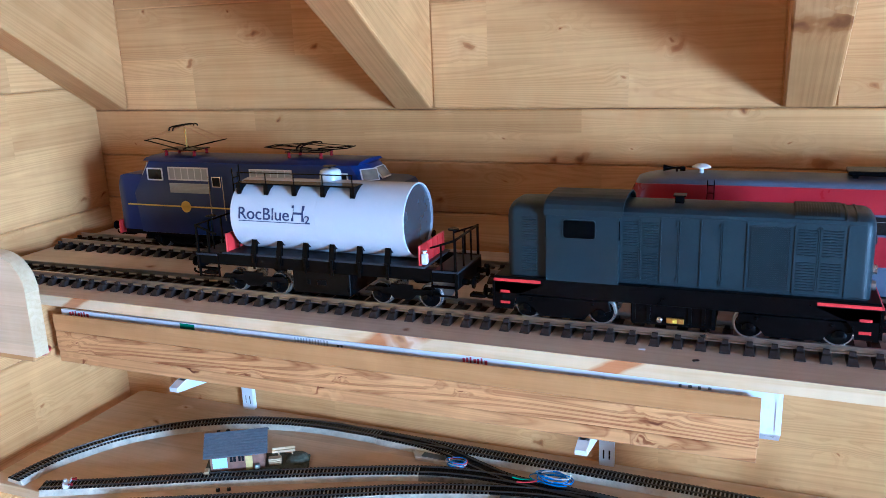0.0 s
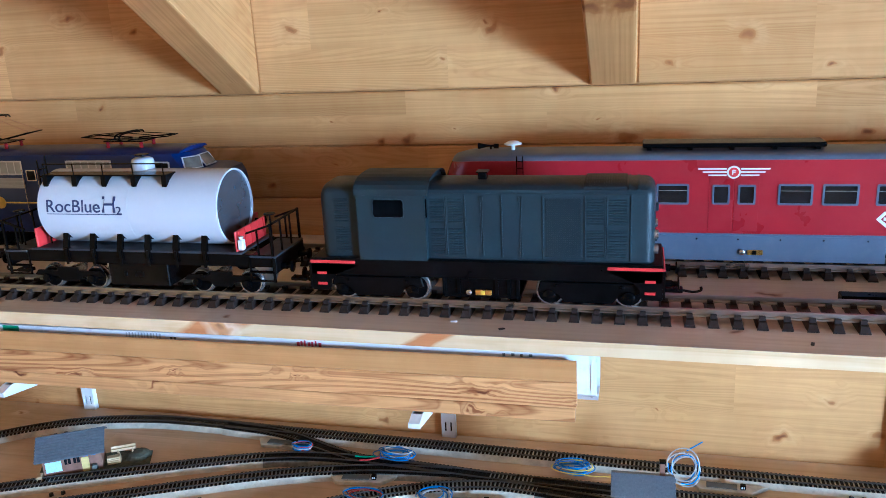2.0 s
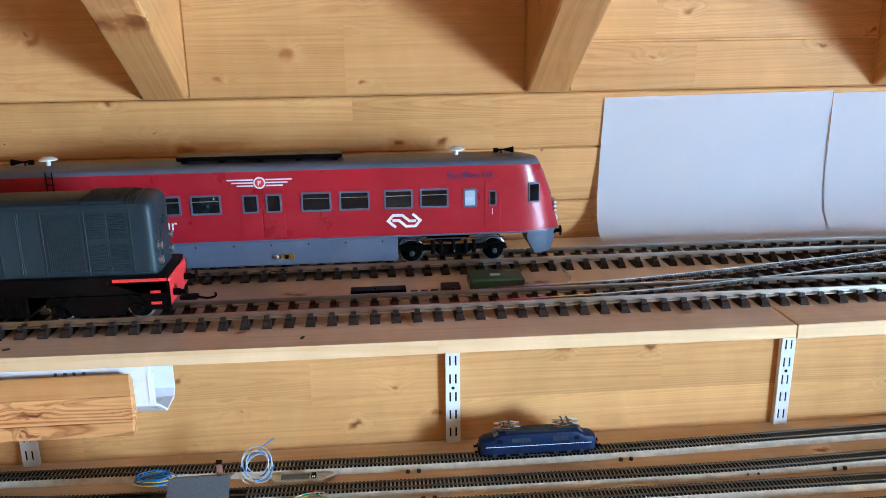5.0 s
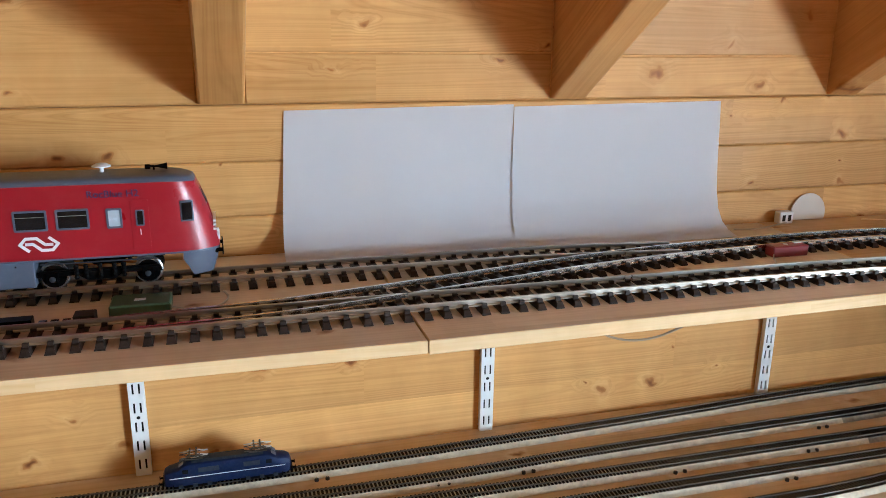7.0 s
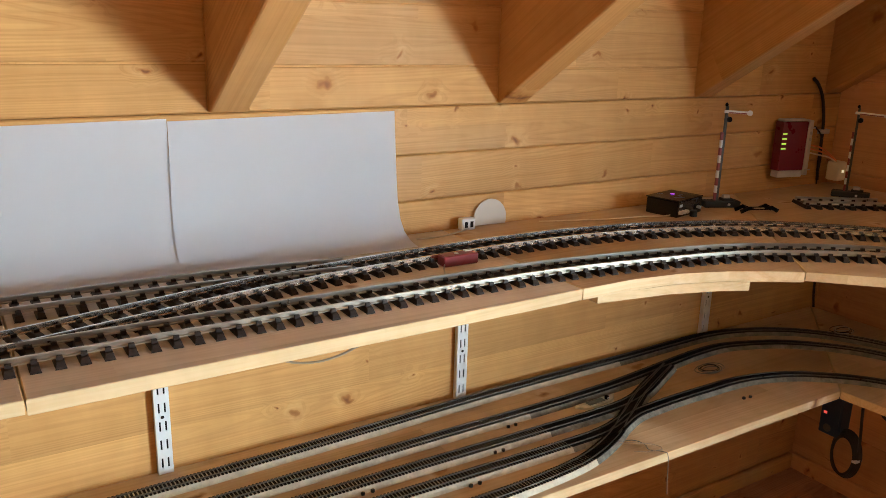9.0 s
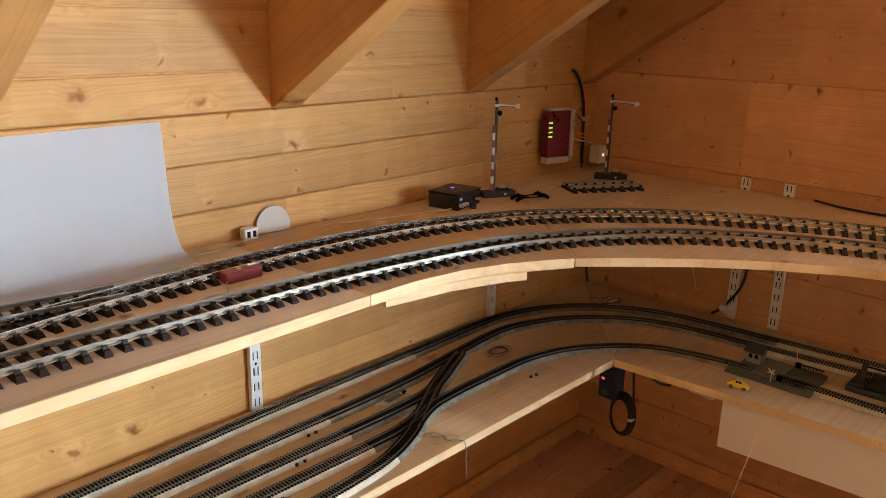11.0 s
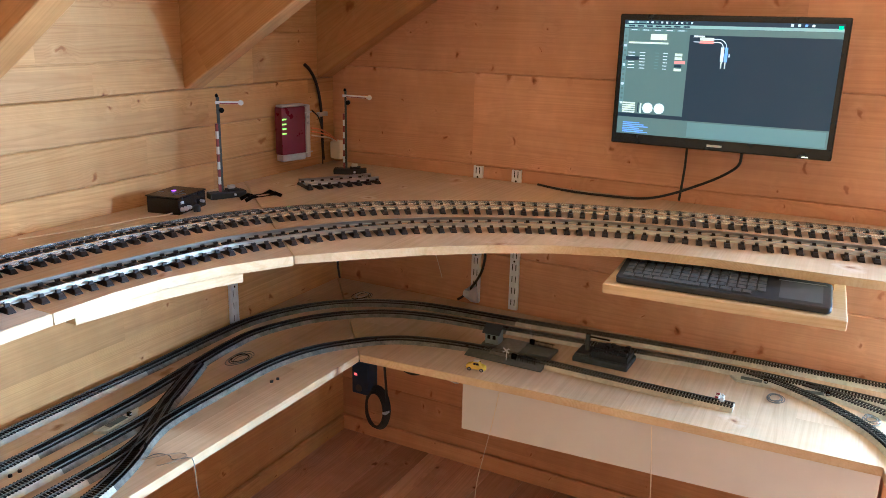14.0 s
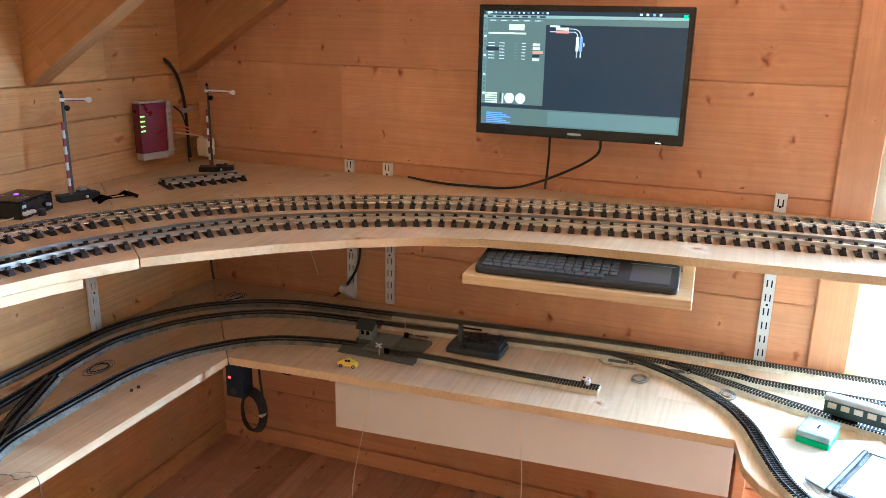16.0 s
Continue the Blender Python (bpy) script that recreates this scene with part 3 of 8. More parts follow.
for x in (-0.877, -0.144):
    bracket(x, 0.6640, 0.204)
for x in (-0.877, -0.144, 0.576, 1.178, 1.781):
    bracket(x, UP - 0.0195, 0.26)
for x in (-0.877, 0.576, 1.178, 1.781):
    bracket(x, LOW - 0.0195, 0.26)
for y in (0.664, -0.293):
    bracket(0, 0, 0.26, Matrix.Translation((XB - 0.014, y, UP - 0.0195)) @ turn_b)
    bracket(0, 0, 0.26, Matrix.Translation((XB - 0.014, y, LOW - 0.0195)) @ turn_b)
bracket(0, 0, 0.055, Matrix.Translation((XB - 0.014, 0.781, LOW + 0.052)) @ turn_b)

# ---- large-scale tracks on the upper shelf ----
rail_profile = [(-0.0038, 0.0), (0.0038, 0.0), (0.0038, 0.0014), (0.0009, 0.0022), (0.0009, 0.0058), (0.0018, 0.0066), (0.0018, 0.0086), (-0.0018, 0.0086), (-0.0018, 0.0066), (-0.0009, 0.0058), (-0.0009, 0.0022), (-0.0038, 0.0014)]


def sleeper_mesh():
    """A moulded sleeper with flared feet and rail chairs."""
    bm = bmesh.new()
    rows = []
    for x, wb, wt, h in ((-0.0415, 0.0066, 0.0054, 0.0028), (-0.0375, 0.0058, 0.0042, 0.0080), (-0.030, 0.0062, 0.0046, 0.0088), (0.030, 0.0062, 0.0046, 0.0088), (0.0375, 0.0058, 0.0042, 0.0080), (0.0415, 0.0066, 0.0054, 0.0028)):
        rows.append([bm.verts.new(v) for v in ((x, -wb, 0), (x, -wt, h), (x, wt, h), (x, wb, 0))])
    for a, c in zip(rows, rows[1:]):
        for k in range(4):
            bm.faces.new((a[k], a[(k + 1) % 4], c[(k + 1) % 4], c[k]))
    bm.faces.new(rows[0]), bm.faces.new(rows[-1])
    for s in (-0.0242, 0.0242):
        for e in (-1, 1):
            box(bm, s + e * 0.0060 - 0.0022, s + e * 0.0060 + 0.0022, -0.0034, 0.0034, 0.0084, 0.0132)
    return bm


SLEEPER_OB = None


def track(name, pts, label, rail_material, rail_span=None, sleeper_from=0.0, sleeper_to=1e9):
    """A length of large-scale track: two rails and its sleepers."""
    global SLEEPER_OB
    t = thing(name, label, "model railway track", group="large-scale tracks")
    path = smooth_path([(x, y, UP) for x, y in pts], 0.012)
    for s in (-0.0242, 0.0242):
        part("rail", sweep(bmesh.new(), [p + Vector((0, 0, 0.0092)) for p in path], [(u + s, w) for u, w in rail_profile]), rail_material, t)
    marks = smooth_path([(x, y, UP) for x, y in pts], 0.0265)
    run = 0.0
    for k, p in enumerate(marks[:-1]):
        run = k * 0.0265
        if not sleeper_from <= run <= sleeper_to:
            continue
        d = marks[k + 1] - p
        m = Matrix.Translation(p + Vector((0, 0, 0.0004))) @ Matrix.Rotation(math.atan2(d.y, d.x) + math.pi / 2, 4, "Z")
        if SLEEPER_OB is None:
            SLEEPER_OB = part("sleeper", sleeper_mesh(), SLEEPER, t, "", m)
        else:
            share(SLEEPER_OB, m, t)
    return t


FRONT = [(-1.17, 0.940), (-0.6, 0.941), (0.0, 0.943), (0.6, 0.943), (1.2, 0.944), (1.62, 0.941), (1.82, 0.926), (2.06, 0.884), (2.20, 0.834), (2.382, 0.714), (2.52, 0.545), (2.62, 0.338), (2.672, 0.113), (2.707, -0.098), (2.727, -0.31), (2.735, -0.55), (2.737, -0.98)]
BACK = [(-1.17, 1.129), (-0.5, 1.129), (0.2, 1.128), (0.8, 1.128), (1.15, 1.127), (1.32, 1.115), (1.46, 1.099)]
BRANCH = [(0.60, 0.947), (0.78, 0.960), (0.95, 0.990), (1.10, 1.022), (1.27, 1.058), (1.45, 1.083), (1.70, 1.098), (1.85, 1.096), (1.98, 1.084), (2.14, 1.051), (2.33, 0.971), (2.525, 0.812), (2.67, 0.605), (2.757, 0.405), (2.822, 0.15), (2.862, -0.09), (2.882, -0.31), (2.895, -0.55), (2.90, -0.98)]
track("front_track", FRONT, "large-scale track with dull brass rails on brown sleepers", RAIL)
track("rear_track", BACK, "large-scale storage track by the wall with dull brass rails", RAIL)
track("branch_track", BRANCH, "large-scale branch track with bright nickel rails", RAIL_BRIGHT, sleeper_from=0.30)

# ---- small tracks on the lower shelf ----


def small_track(name, pts, label, closed_end=False):
    t = thing(name, label, "model railway track", group="small tracks")
    path = smooth_path([(x, y, LOW + 0.0002) for x, y in pts], 0.015)
    runs = []
    for p in path:
        # stretches with a darker bed and a black film on top
        is_dark = (1.84 < p.x < 2.30 and 0.90 < p.y < 1.14) or (p.x > 2.2 and p.y > 0.62) or (-0.44 < p.x < -0.06 and 1.085 < p.y < 1.182) or (0.02 < p.x < 0.22 and 1.06 < p.y < 1.15)
        if not runs or runs[-1][0] != is_dark:
            if runs:
                runs[-1][1].append(p)
            runs.append((is_dark, [p]))
        else:
            runs[-1][1].append(p)
    for is_dark, run in runs:
        if len(run) > 1:
            part("track_bed", sweep(bmesh.new(), run, [(-0.0210, 0), (0.0210, 0), (0.0148, 0.0085), (-0.0148, 0.0085)]), BED_DARK if is_dark else BED, t, "darker track bed" if is_dark else "")
            if is_dark:
                part("oil_film", sweep(bmesh.new(), run, [(-0.0152, 0.00855), (0.0152, 0.00855), (0.0150, 0.0089), (-0.0150, 0.0089)]), HO_SLEEPER, t, "thin black film between the sleepers")
    bm = bmesh.new()
    marks = smooth_path([(x, y, LOW + 0.0087) for x, y in pts], 0.0066)
    for a, b in zip(marks, marks[1:]):
        d = (b - a).normalized()
        s = Vector((-d.y, d.x, 0))
        vs = []
        for u, w in ((-0.0145, -0.0019), (0.0145, -0.0019), (0.0145, 0.0019), (-0.0145, 0.0019)):
            vs.append((a + s * u + d * w))
        lo = [bm.verts.new(v) for v in vs]
        hi = [bm.verts.new(v + Vector((0, 0, 0.0014))) for v in vs]
        bm.faces.new(hi)
        for q in range(4):
            bm.faces.new((lo[q], lo[(q + 1) % 4], hi[(q + 1) % 4], hi[q]))
        # contact stud between the rails
        c = a + Vector((0, 0, 0.0014))
        st = [bm.verts.new(c + s * u + d * w + Vector((0, 0, h))) for u, w, h in ((-0.0008, -0.0008, 0), (0.0008, -0.0008, 0), (0.0008, 0.0008, 0.0), (-0.0008, 0.0008, 0), (0, 0, 0.0012))]
        for q in range(4):
            bm.faces.new((st[q], st[(q + 1) % 4], st[4]))
    tagged(part("sleeper_strip", bm, HO_SLEEPER, t), kind="stuff")
    for s in (-0.0085, 0.0085):
        part("rail", sweep(bmesh.new(), [p + Vector((0, 0, 0.0098)) for p in path], [(s - 0.0009, 0), (s + 0.0009, 0), (s + 0.0006, 0.0024), (s - 0.0006, 0.0024)]), HO_RAIL, t)
    return t


SMALL = "old small-scale metal track with black sleepers on a grey bed"
L1 = [(-1.103, 0.862), (-1.097, 0.91), (-1.080, 0.965), (-1.029, 1.050), (-0.95, 1.120), (-0.845, 1.174), (-0.715, 1.202), (-0.591, 1.204), (-0.459, 1.199), (-0.336, 1.196), (0.0, 1.186), (0.38, 1.172), (0.755, 1.168), (1.2, 1.180), (1.55, 1.194), (1.78, 1.206), (2.05, 1.213), (2.23, 1.215), (2.42, 1.221), (2.53, 1.220), (2.61, 1.204), (2.688, 1.173), (2.755, 1.131), (2.806, 1.082), (2.85, 1.018), (2.884, 0.945), (2.904, 0.868), (2.914, 0.770), (2.926, 0.600), (2.943, 0.400), (2.961, 0.161), (2.972, -0.11), (2.975, -0.36), (2.972, -0.98)]
L2 = [(-1.035, 0.862), (-0.93, 0.906), (-0.755, 0.985), (-0.574, 1.060), (-0.450, 1.104), (-0.37, 1.121), (-0.283, 1.125), (-0.15, 1.117), (0.0, 1.106), (0.377, 1.098), (0.958, 1.09), (1.3, 1.10), (1.634, 1.106), (1.9, 1.108), (2.054, 1.113), (2.15, 1.121), (2.303, 1.140), (2.418, 1.152), (2.507, 1.149), (2.606, 1.117), (2.673, 1.080), (2.729, 1.032), (2.778, 0.976), (2.814, 0.909), (2.835, 0.832), (2.846, 0.750), (2.857, 0.594), (2.869, 0.443), (2.881, 0.283), (2.893, 0.147), (2.896, 0.010), (2.893, -0.118), (2.885, -0.242), (2.868, -0.358), (2.85, -0.98)]
small_track("outer_small_track", L1, SMALL)
small_track("second_small_track", L2, SMALL)
small_track("siding_small_track", [(-0.86, 0.862), (-0.684, 0.937), (-0.54, 1.001), (-0.43, 1.048), (-0.327, 1.082), (-0.22, 1.104), (-0.10, 1.112)], SMALL)
small_track("siding_small_track", [(-0.55, 0.862), (-0.40, 0.93), (-0.265, 1.004), (-0.187, 1.044), (-0.10, 1.073), (-0.02, 1.085), (0.10, 1.072), (0.3, 1.045), (0.8, 1.035), (1.2, 1.033), (1.59, 1.032), (1.848, 1.030), (1.989, 1.031), (2.068, 1.038), (2.14, 1.060), (2.21, 1.093), (2.29, 1.132)], SMALL)
small_track("siding_small_track", [(0.20, 1.045), (0.36, 1.005), (0.55, 0.975), (1.0, 0.968), (1.43, 0.968), (1.79, 0.964), (1.92, 0.966), (2.00, 0.984), (2.07, 1.022), (2.14, 1.064)], SMALL)
small_track("siding_small_track", [(0.45, 0.985), (0.62, 0.93), (0.80, 0.900), (1.2, 0.893), (1.556, 0.889), (1.66, 0.889), (1.775, 0.896), (1.855, 0.911), (1.94, 0.945), (2.018, 0.993), (2.095, 1.041), (2.185, 1.086), (2.30, 1.139)], SMALL)
small_track("inner_small_track", [(1.95, 0.954), (2.035, 0.988), (2.105, 0.996), (2.186, 0.999), (2.268, 0.999), (2.36, 0.997), (2.44, 0.981), (2.509, 0.953), (2.567, 0.913), (2.62, 0.866), (2.66, 0.810), (2.684, 0.745), (2.699, 0.676), (2.707, 0.606), (2.705, 0.450), (2.702, 0.317), (2.70, 0.20), (2.70, 0.022)], "small-scale dead-end track with black sleepers on a grey bed")
small_track("crossover_small_track", [(-0.557, 1.201), (-0.470, 1.193), (-0.415, 1.180), (-0.350, 1.152), (-0.283, 1.128), (-0.193, 1.117), (-0.090, 1.112)], "oil-blackened small-scale crossover between two tracks")
small_track("curved_small_track", [(2.893, 0.02), (2.862, -0.062), (2.808, -0.148), (2.734, -0.228), (2.657, -0.275), (2.56, -0.308), (2.46, -0.345), (2.40, -0.40), (2.37, -0.55), (2.37, -0.9)], SMALL)
small_track("coach_small_track", [(2.893, -0.10), (2.859, -0.185), (2.810, -0.295), (2.767, -0.405), (2.728, -0.52), (2.66, -0.75), (2.61, -0.95)], SMALL)

# ---- train materials ----
LOCO_GREY = plain("matt_slate_blue_paint", (0.0150, 0.0240, 0.0290), 0.42, var=0.10, scale=25, bump=0.22, fine=1400, gloss=0.20)
LOCO_ROOF = plain("matt_dark_grey_roof", (0.0150, 0.0225, 0.0255), 0.48, var=0.08, scale=25, gloss=0.2)
BLACK = plain("black_plastic", (0.0016, 0.0016, 0.0018), 0.24, var=0.25, scale=40, gloss=0.08)
SOOT = plain("dull_black_frame", (0.0018, 0.0018, 0.0020), 0.32, var=0.25, scale=50, dirt=0.004, gloss=0.06)
DECK = plain("dark_grey_deck", (0.030, 0.033, 0.040), 0.5, var=0.15, scale=60, dirt=0.05, gloss=0.2)
RED = plain("signal_red_paint", (0.52, 0.030, 0.030), 0.4, var=0.08)
CAR_RED = plain("wine_red_lacquer", (0.245, 0.008, 0.015), 0.30, var=0.06, scale=14, dirt=0.03, gloss=0.35)
CAR_GREY = plain("slate_grey_lacquer", (0.082, 0.098, 0.138), 0.42, var=0.08, scale=20, dirt=0.06, gloss=0.35)
WHITE = plain("white_paint", (0.72, 0.73, 0.75), 0.35, var=0.02)
TANK_WHITE = plain("glossy_white_tank", (0.53, 0.555, 0.605), 0.20, var=0.015, scale=10, bump=0.02)
TANK_END = plain("grey_tank_end", (0.20, 0.21, 0.235), 0.26, 0.75, var=0.1, scale=15)
NAVY = plain("navy_lettering", (0.020, 0.032, 0.105), 0.4, var=0.03)
LOCO_BLUE = plain("royal_blue_lacquer", (0.0085, 0.024, 0.125), 0.33, var=0.10, scale=18, gloss=0.22)
YELLOW = plain("yellow_stripe", (0.72, 0.50, 0.04), 0.4, var=0.05)
CAB_DARK = plain("unlit_cab_inside", (0.0012, 0.0012, 0.0014), 0.8, bump=0, gloss=0.0)
GOLD = plain("brass_switch", (0.75, 0.47, 0.09), 0.25, 0.9, var=0.1)
STEEL = plain("bright_steel", (0.62, 0.61, 0.60), 0.22, 1.0, var=0.08)
WHEEL = plain("steel_wheel", (0.42, 0.42, 0.42), 0.28, 0.9, var=0.15)
CAR_GLASS = plain("tinted_car_window", (0.009, 0.009, 0.010), 0.05, var=0.7, scale=35, bump=0, gloss=0.6)
# the sky's reflection is put into this pane's pale blue colour
SKY_PANE = plain("frosted_pale_window", (0.40, 0.47, 0.54), 0.25, var=0.15, scale=40, bump=0)
PALE_GLASS = plain("pale_reflecting_window", (0.20, 0.185, 0.15), 0.08, var=0.6, scale=28, bump=0, gloss=0.6)
DARKGLASS = plain("dark_window", (0.010, 0.012, 0.015), 0.10, var=0.2, scale=20, bump=0, gloss=0.3)
COPPER = plain("copper_wire", (0.55, 0.26, 0.10), 0.35, 0.9)
SILVER_GRILLE = plain("grey_grille", (0.40, 0.42, 0.44), 0.5, var=0.08)

RAILTOP = UP + 0.0178


def wheelset(parent, x, r=0.0155, gauge=0.045):
    """Two flanged wheels on one axle."""
    for s in (-1, 1):
        w = part("wheel", lathe(bmesh.new(), [(0.002, -s * 0.0005), (r * 0.72, -s * 0.0005), (r * 0.76, s * 0.001), (r * 0.82, s * 0.001), (r * 0.84, -s * 0.001), (r, -s * 0.001), (r, s * 0.004), (r + 0.0018, s * 0.005), (r + 0.0018, s * 0.0065), (0.002, s * 0.006)], (x, -s * (gauge / 2 + 0.0035), r), "y", 24), WHEEL, parent, "steel wheel with bright rim", smooth=40)
        part("hub", lathe(bmesh.new(), [(r * 0.91, -s * 0.0007), (r * 0.86, -s * 0.0010), (r * 0.35, -s * 0.0022), (0.0015, -s * 0.003)], (x, -s * (gauge / 2 + 0.004), r), "y", 18), BLACK, w, "")
    part("axle", cyl(bmesh.new(), (x, -gauge / 2, r), (x, gauge / 2, r), 0.002, seg=8), STEEL, parent)


def buffers(parent, x, s, z, spread=0.030):
    for y in (-spread, spread):
        part("buffer", lathe(bmesh.new(), [(0.0042, 0), (0.0042, s * 0.008), (0.0028, s * 0.008), (0.0028, s * 0.014), (0.0078, s * 0.0142), (0.0078, s * 0.0158), (0.004, s * 0.0164)], (x, y, z), "x", 14), BLACK, parent, smooth=40)


def coupling(parent, x, s, z=0.014):
    """Loop-and-hook coupling on a bar."""
    bm = boxed(min(x, x + s * 0.022), max(x, x + s * 0.022), -0.006, 0.006, z - 0.002, z + 0.003, bevel=0.0008)
    part("coupling_bar", bm, BLACK, parent)
    part("coupling_hook", tube(bmesh.new(), smooth_path([(x + s * 0.020, 0, z), (x + s * 0.034, 0, z - 0.002), (x + s * 0.043, 0, z + 0.0005), (x + s * 0.042, 0, z + 0.006)], 0.002), 0.0016, 6), BLACK, parent)


def rounded(x0, x1, z0, z1, r, n=4):
    pts = []
    for cx, cz, a0 in ((x1 - r, z1 - r, 0), (x0 + r, z1 - r, 90), (x0 + r, z0 + r, 180), (x1 - r, z0 + r, 270)):
        for k in range(n + 1):
            a = radians(a0 + 90 * k / n)
            pts.append((cx + r * math.cos(a), cz + r * math.sin(a)))
    return pts


def window(parent, x0, x1, z0, z1, y, out, frame_mat, pane_mat, border=0.0022, r=0.003, bars=0, name="window"):
    """A framed pane on a side at y; out is -1 for the side that faces -y."""
    fr = bmesh.new()
    outer, inner = rounded(x0, x1, z0, z1, r), rounded(x0 + border, x1 - border, z0 + border, z1 - border, r * 0.6)
    n = len(outer)
    rows = []
    for pts, yy in ((outer, y), (outer, y + out * 0.0011), (inner, y + out * 0.0011), (inner, y + out * 0.0002)):
        rows.append([fr.verts.new((p[0], yy, p[1])) for p in pts])
    for a, b in zip(rows, rows[1:]):
        for k in range(n):
            fr.faces.new((a[k], a[(k + 1) % n], b[(k + 1) % n], b[k]))
    w = part(name, fr, frame_mat, parent)
    part("pane", prism(bmesh.new(), inner, "y", y + out * 0.0001, y + out * 0.0004), pane_mat, w)
    for k in range(bars):
        x = x0 + (x1 - x0) * (k + 1) / (bars + 1)
        part("bar", boxed(x - 0.0006, x + 0.0006, min(y + out * 0.0004, y + out * 0.0010), max(y + out * 0.0004, y + out * 0.0010), z0 + border, z1 - border), frame_mat, w)
    return w


def hood(x0, x1, half, z0, eave, crown, round_x0=0.0, round_x1=0.0, n=10):
    """A bonnet with an arched top; its ends may be rounded in plan and on top."""
    bm = bmesh.new()
    def ring(x, w, drop):
        pts = [(-w, z0), (-w, eave - drop)]
        for k in range(1, n):
            a = math.pi * (1 - k / n)
            pts.append((w * math.copysign(abs(math.cos(a)) ** 0.75, math.cos(a)), eave - drop + (crown - eave) * math.sin(a) ** 0.8))
        pts += [(w, eave - drop), (w, z0)]
        return [bm.verts.new((x, p[0], p[1])) for p in pts]
    stations = []
    for k in range(5):
        t = k / 4
        if round_x0:
            stations.append((x0 + round_x0 * (1 - math.cos(t * math.pi / 2)), half - round_x0 * (1 - math.sin(t * math.pi / 2)), round_x0 * 0.9 * (1 - math.sin(t * math.pi / 2))))
    if not round_x0:
        stations.append((x0, half, 0))
    tail = []
    for k in range(5):
        t = k / 4
        if round_x1:
            tail.append((x1 - round_x1 * (1 - math.cos(t * math.pi / 2)), half - round_x1 * (1 - math.sin(t * math.pi / 2)), round_x1 * 0.9 * (1 - math.sin(t * math.pi / 2))))
    if not round_x1:
        tail.append((x1, half, 0))
    rows = [ring(*s) for s in stations + tail[::-1]]
    m = len(rows[0])
    for a, b in zip(rows, rows[1:]):
        for k in range(m):
            bm.faces.new((a[k], a[(k + 1) % m], b[(k + 1) % m], b[k]))
    bm.faces.new(rows[0])
    bm.faces.new(rows[-1])
    return bm


def louvres(x0, x1, z0, z1, y, out, pitch=0.0031, depth=0.0008):
    """Three columns of short pressed slats."""
    bm = bmesh.new()
    w = (x1 - x0 + 0.0011) / 3
    for k in range(3):
        z = z0
        while z + pitch * 0.6 < z1:
            prism(bm, [(y, z), (y + out * depth, z + pitch * 0.30), (y + out * depth, z + pitch * 0.42), (y, z + pitch * 0.62)], "x", x0 + k * w, x0 + (k + 1) * w - 0.0011)
            z += pitch
    return bm


def mesh_panel(x0, x1, z0, z1, y, out, pitch=0.0023):
    bm = bmesh.new()
    x = x0
    while x < x1:
        box(bm, x, x + pitch * 0.42, min(y, y + out * 0.0007), max(y, y + out * 0.0007), z0, z1)
        x += pitch
    z = z0
    while z < z1:
        box(bm, x0, x1, min(y, y + out * 0.0005), max(y, y + out * 0.0005), z, z + pitch * 0.42)
        z += pitch
    return bm


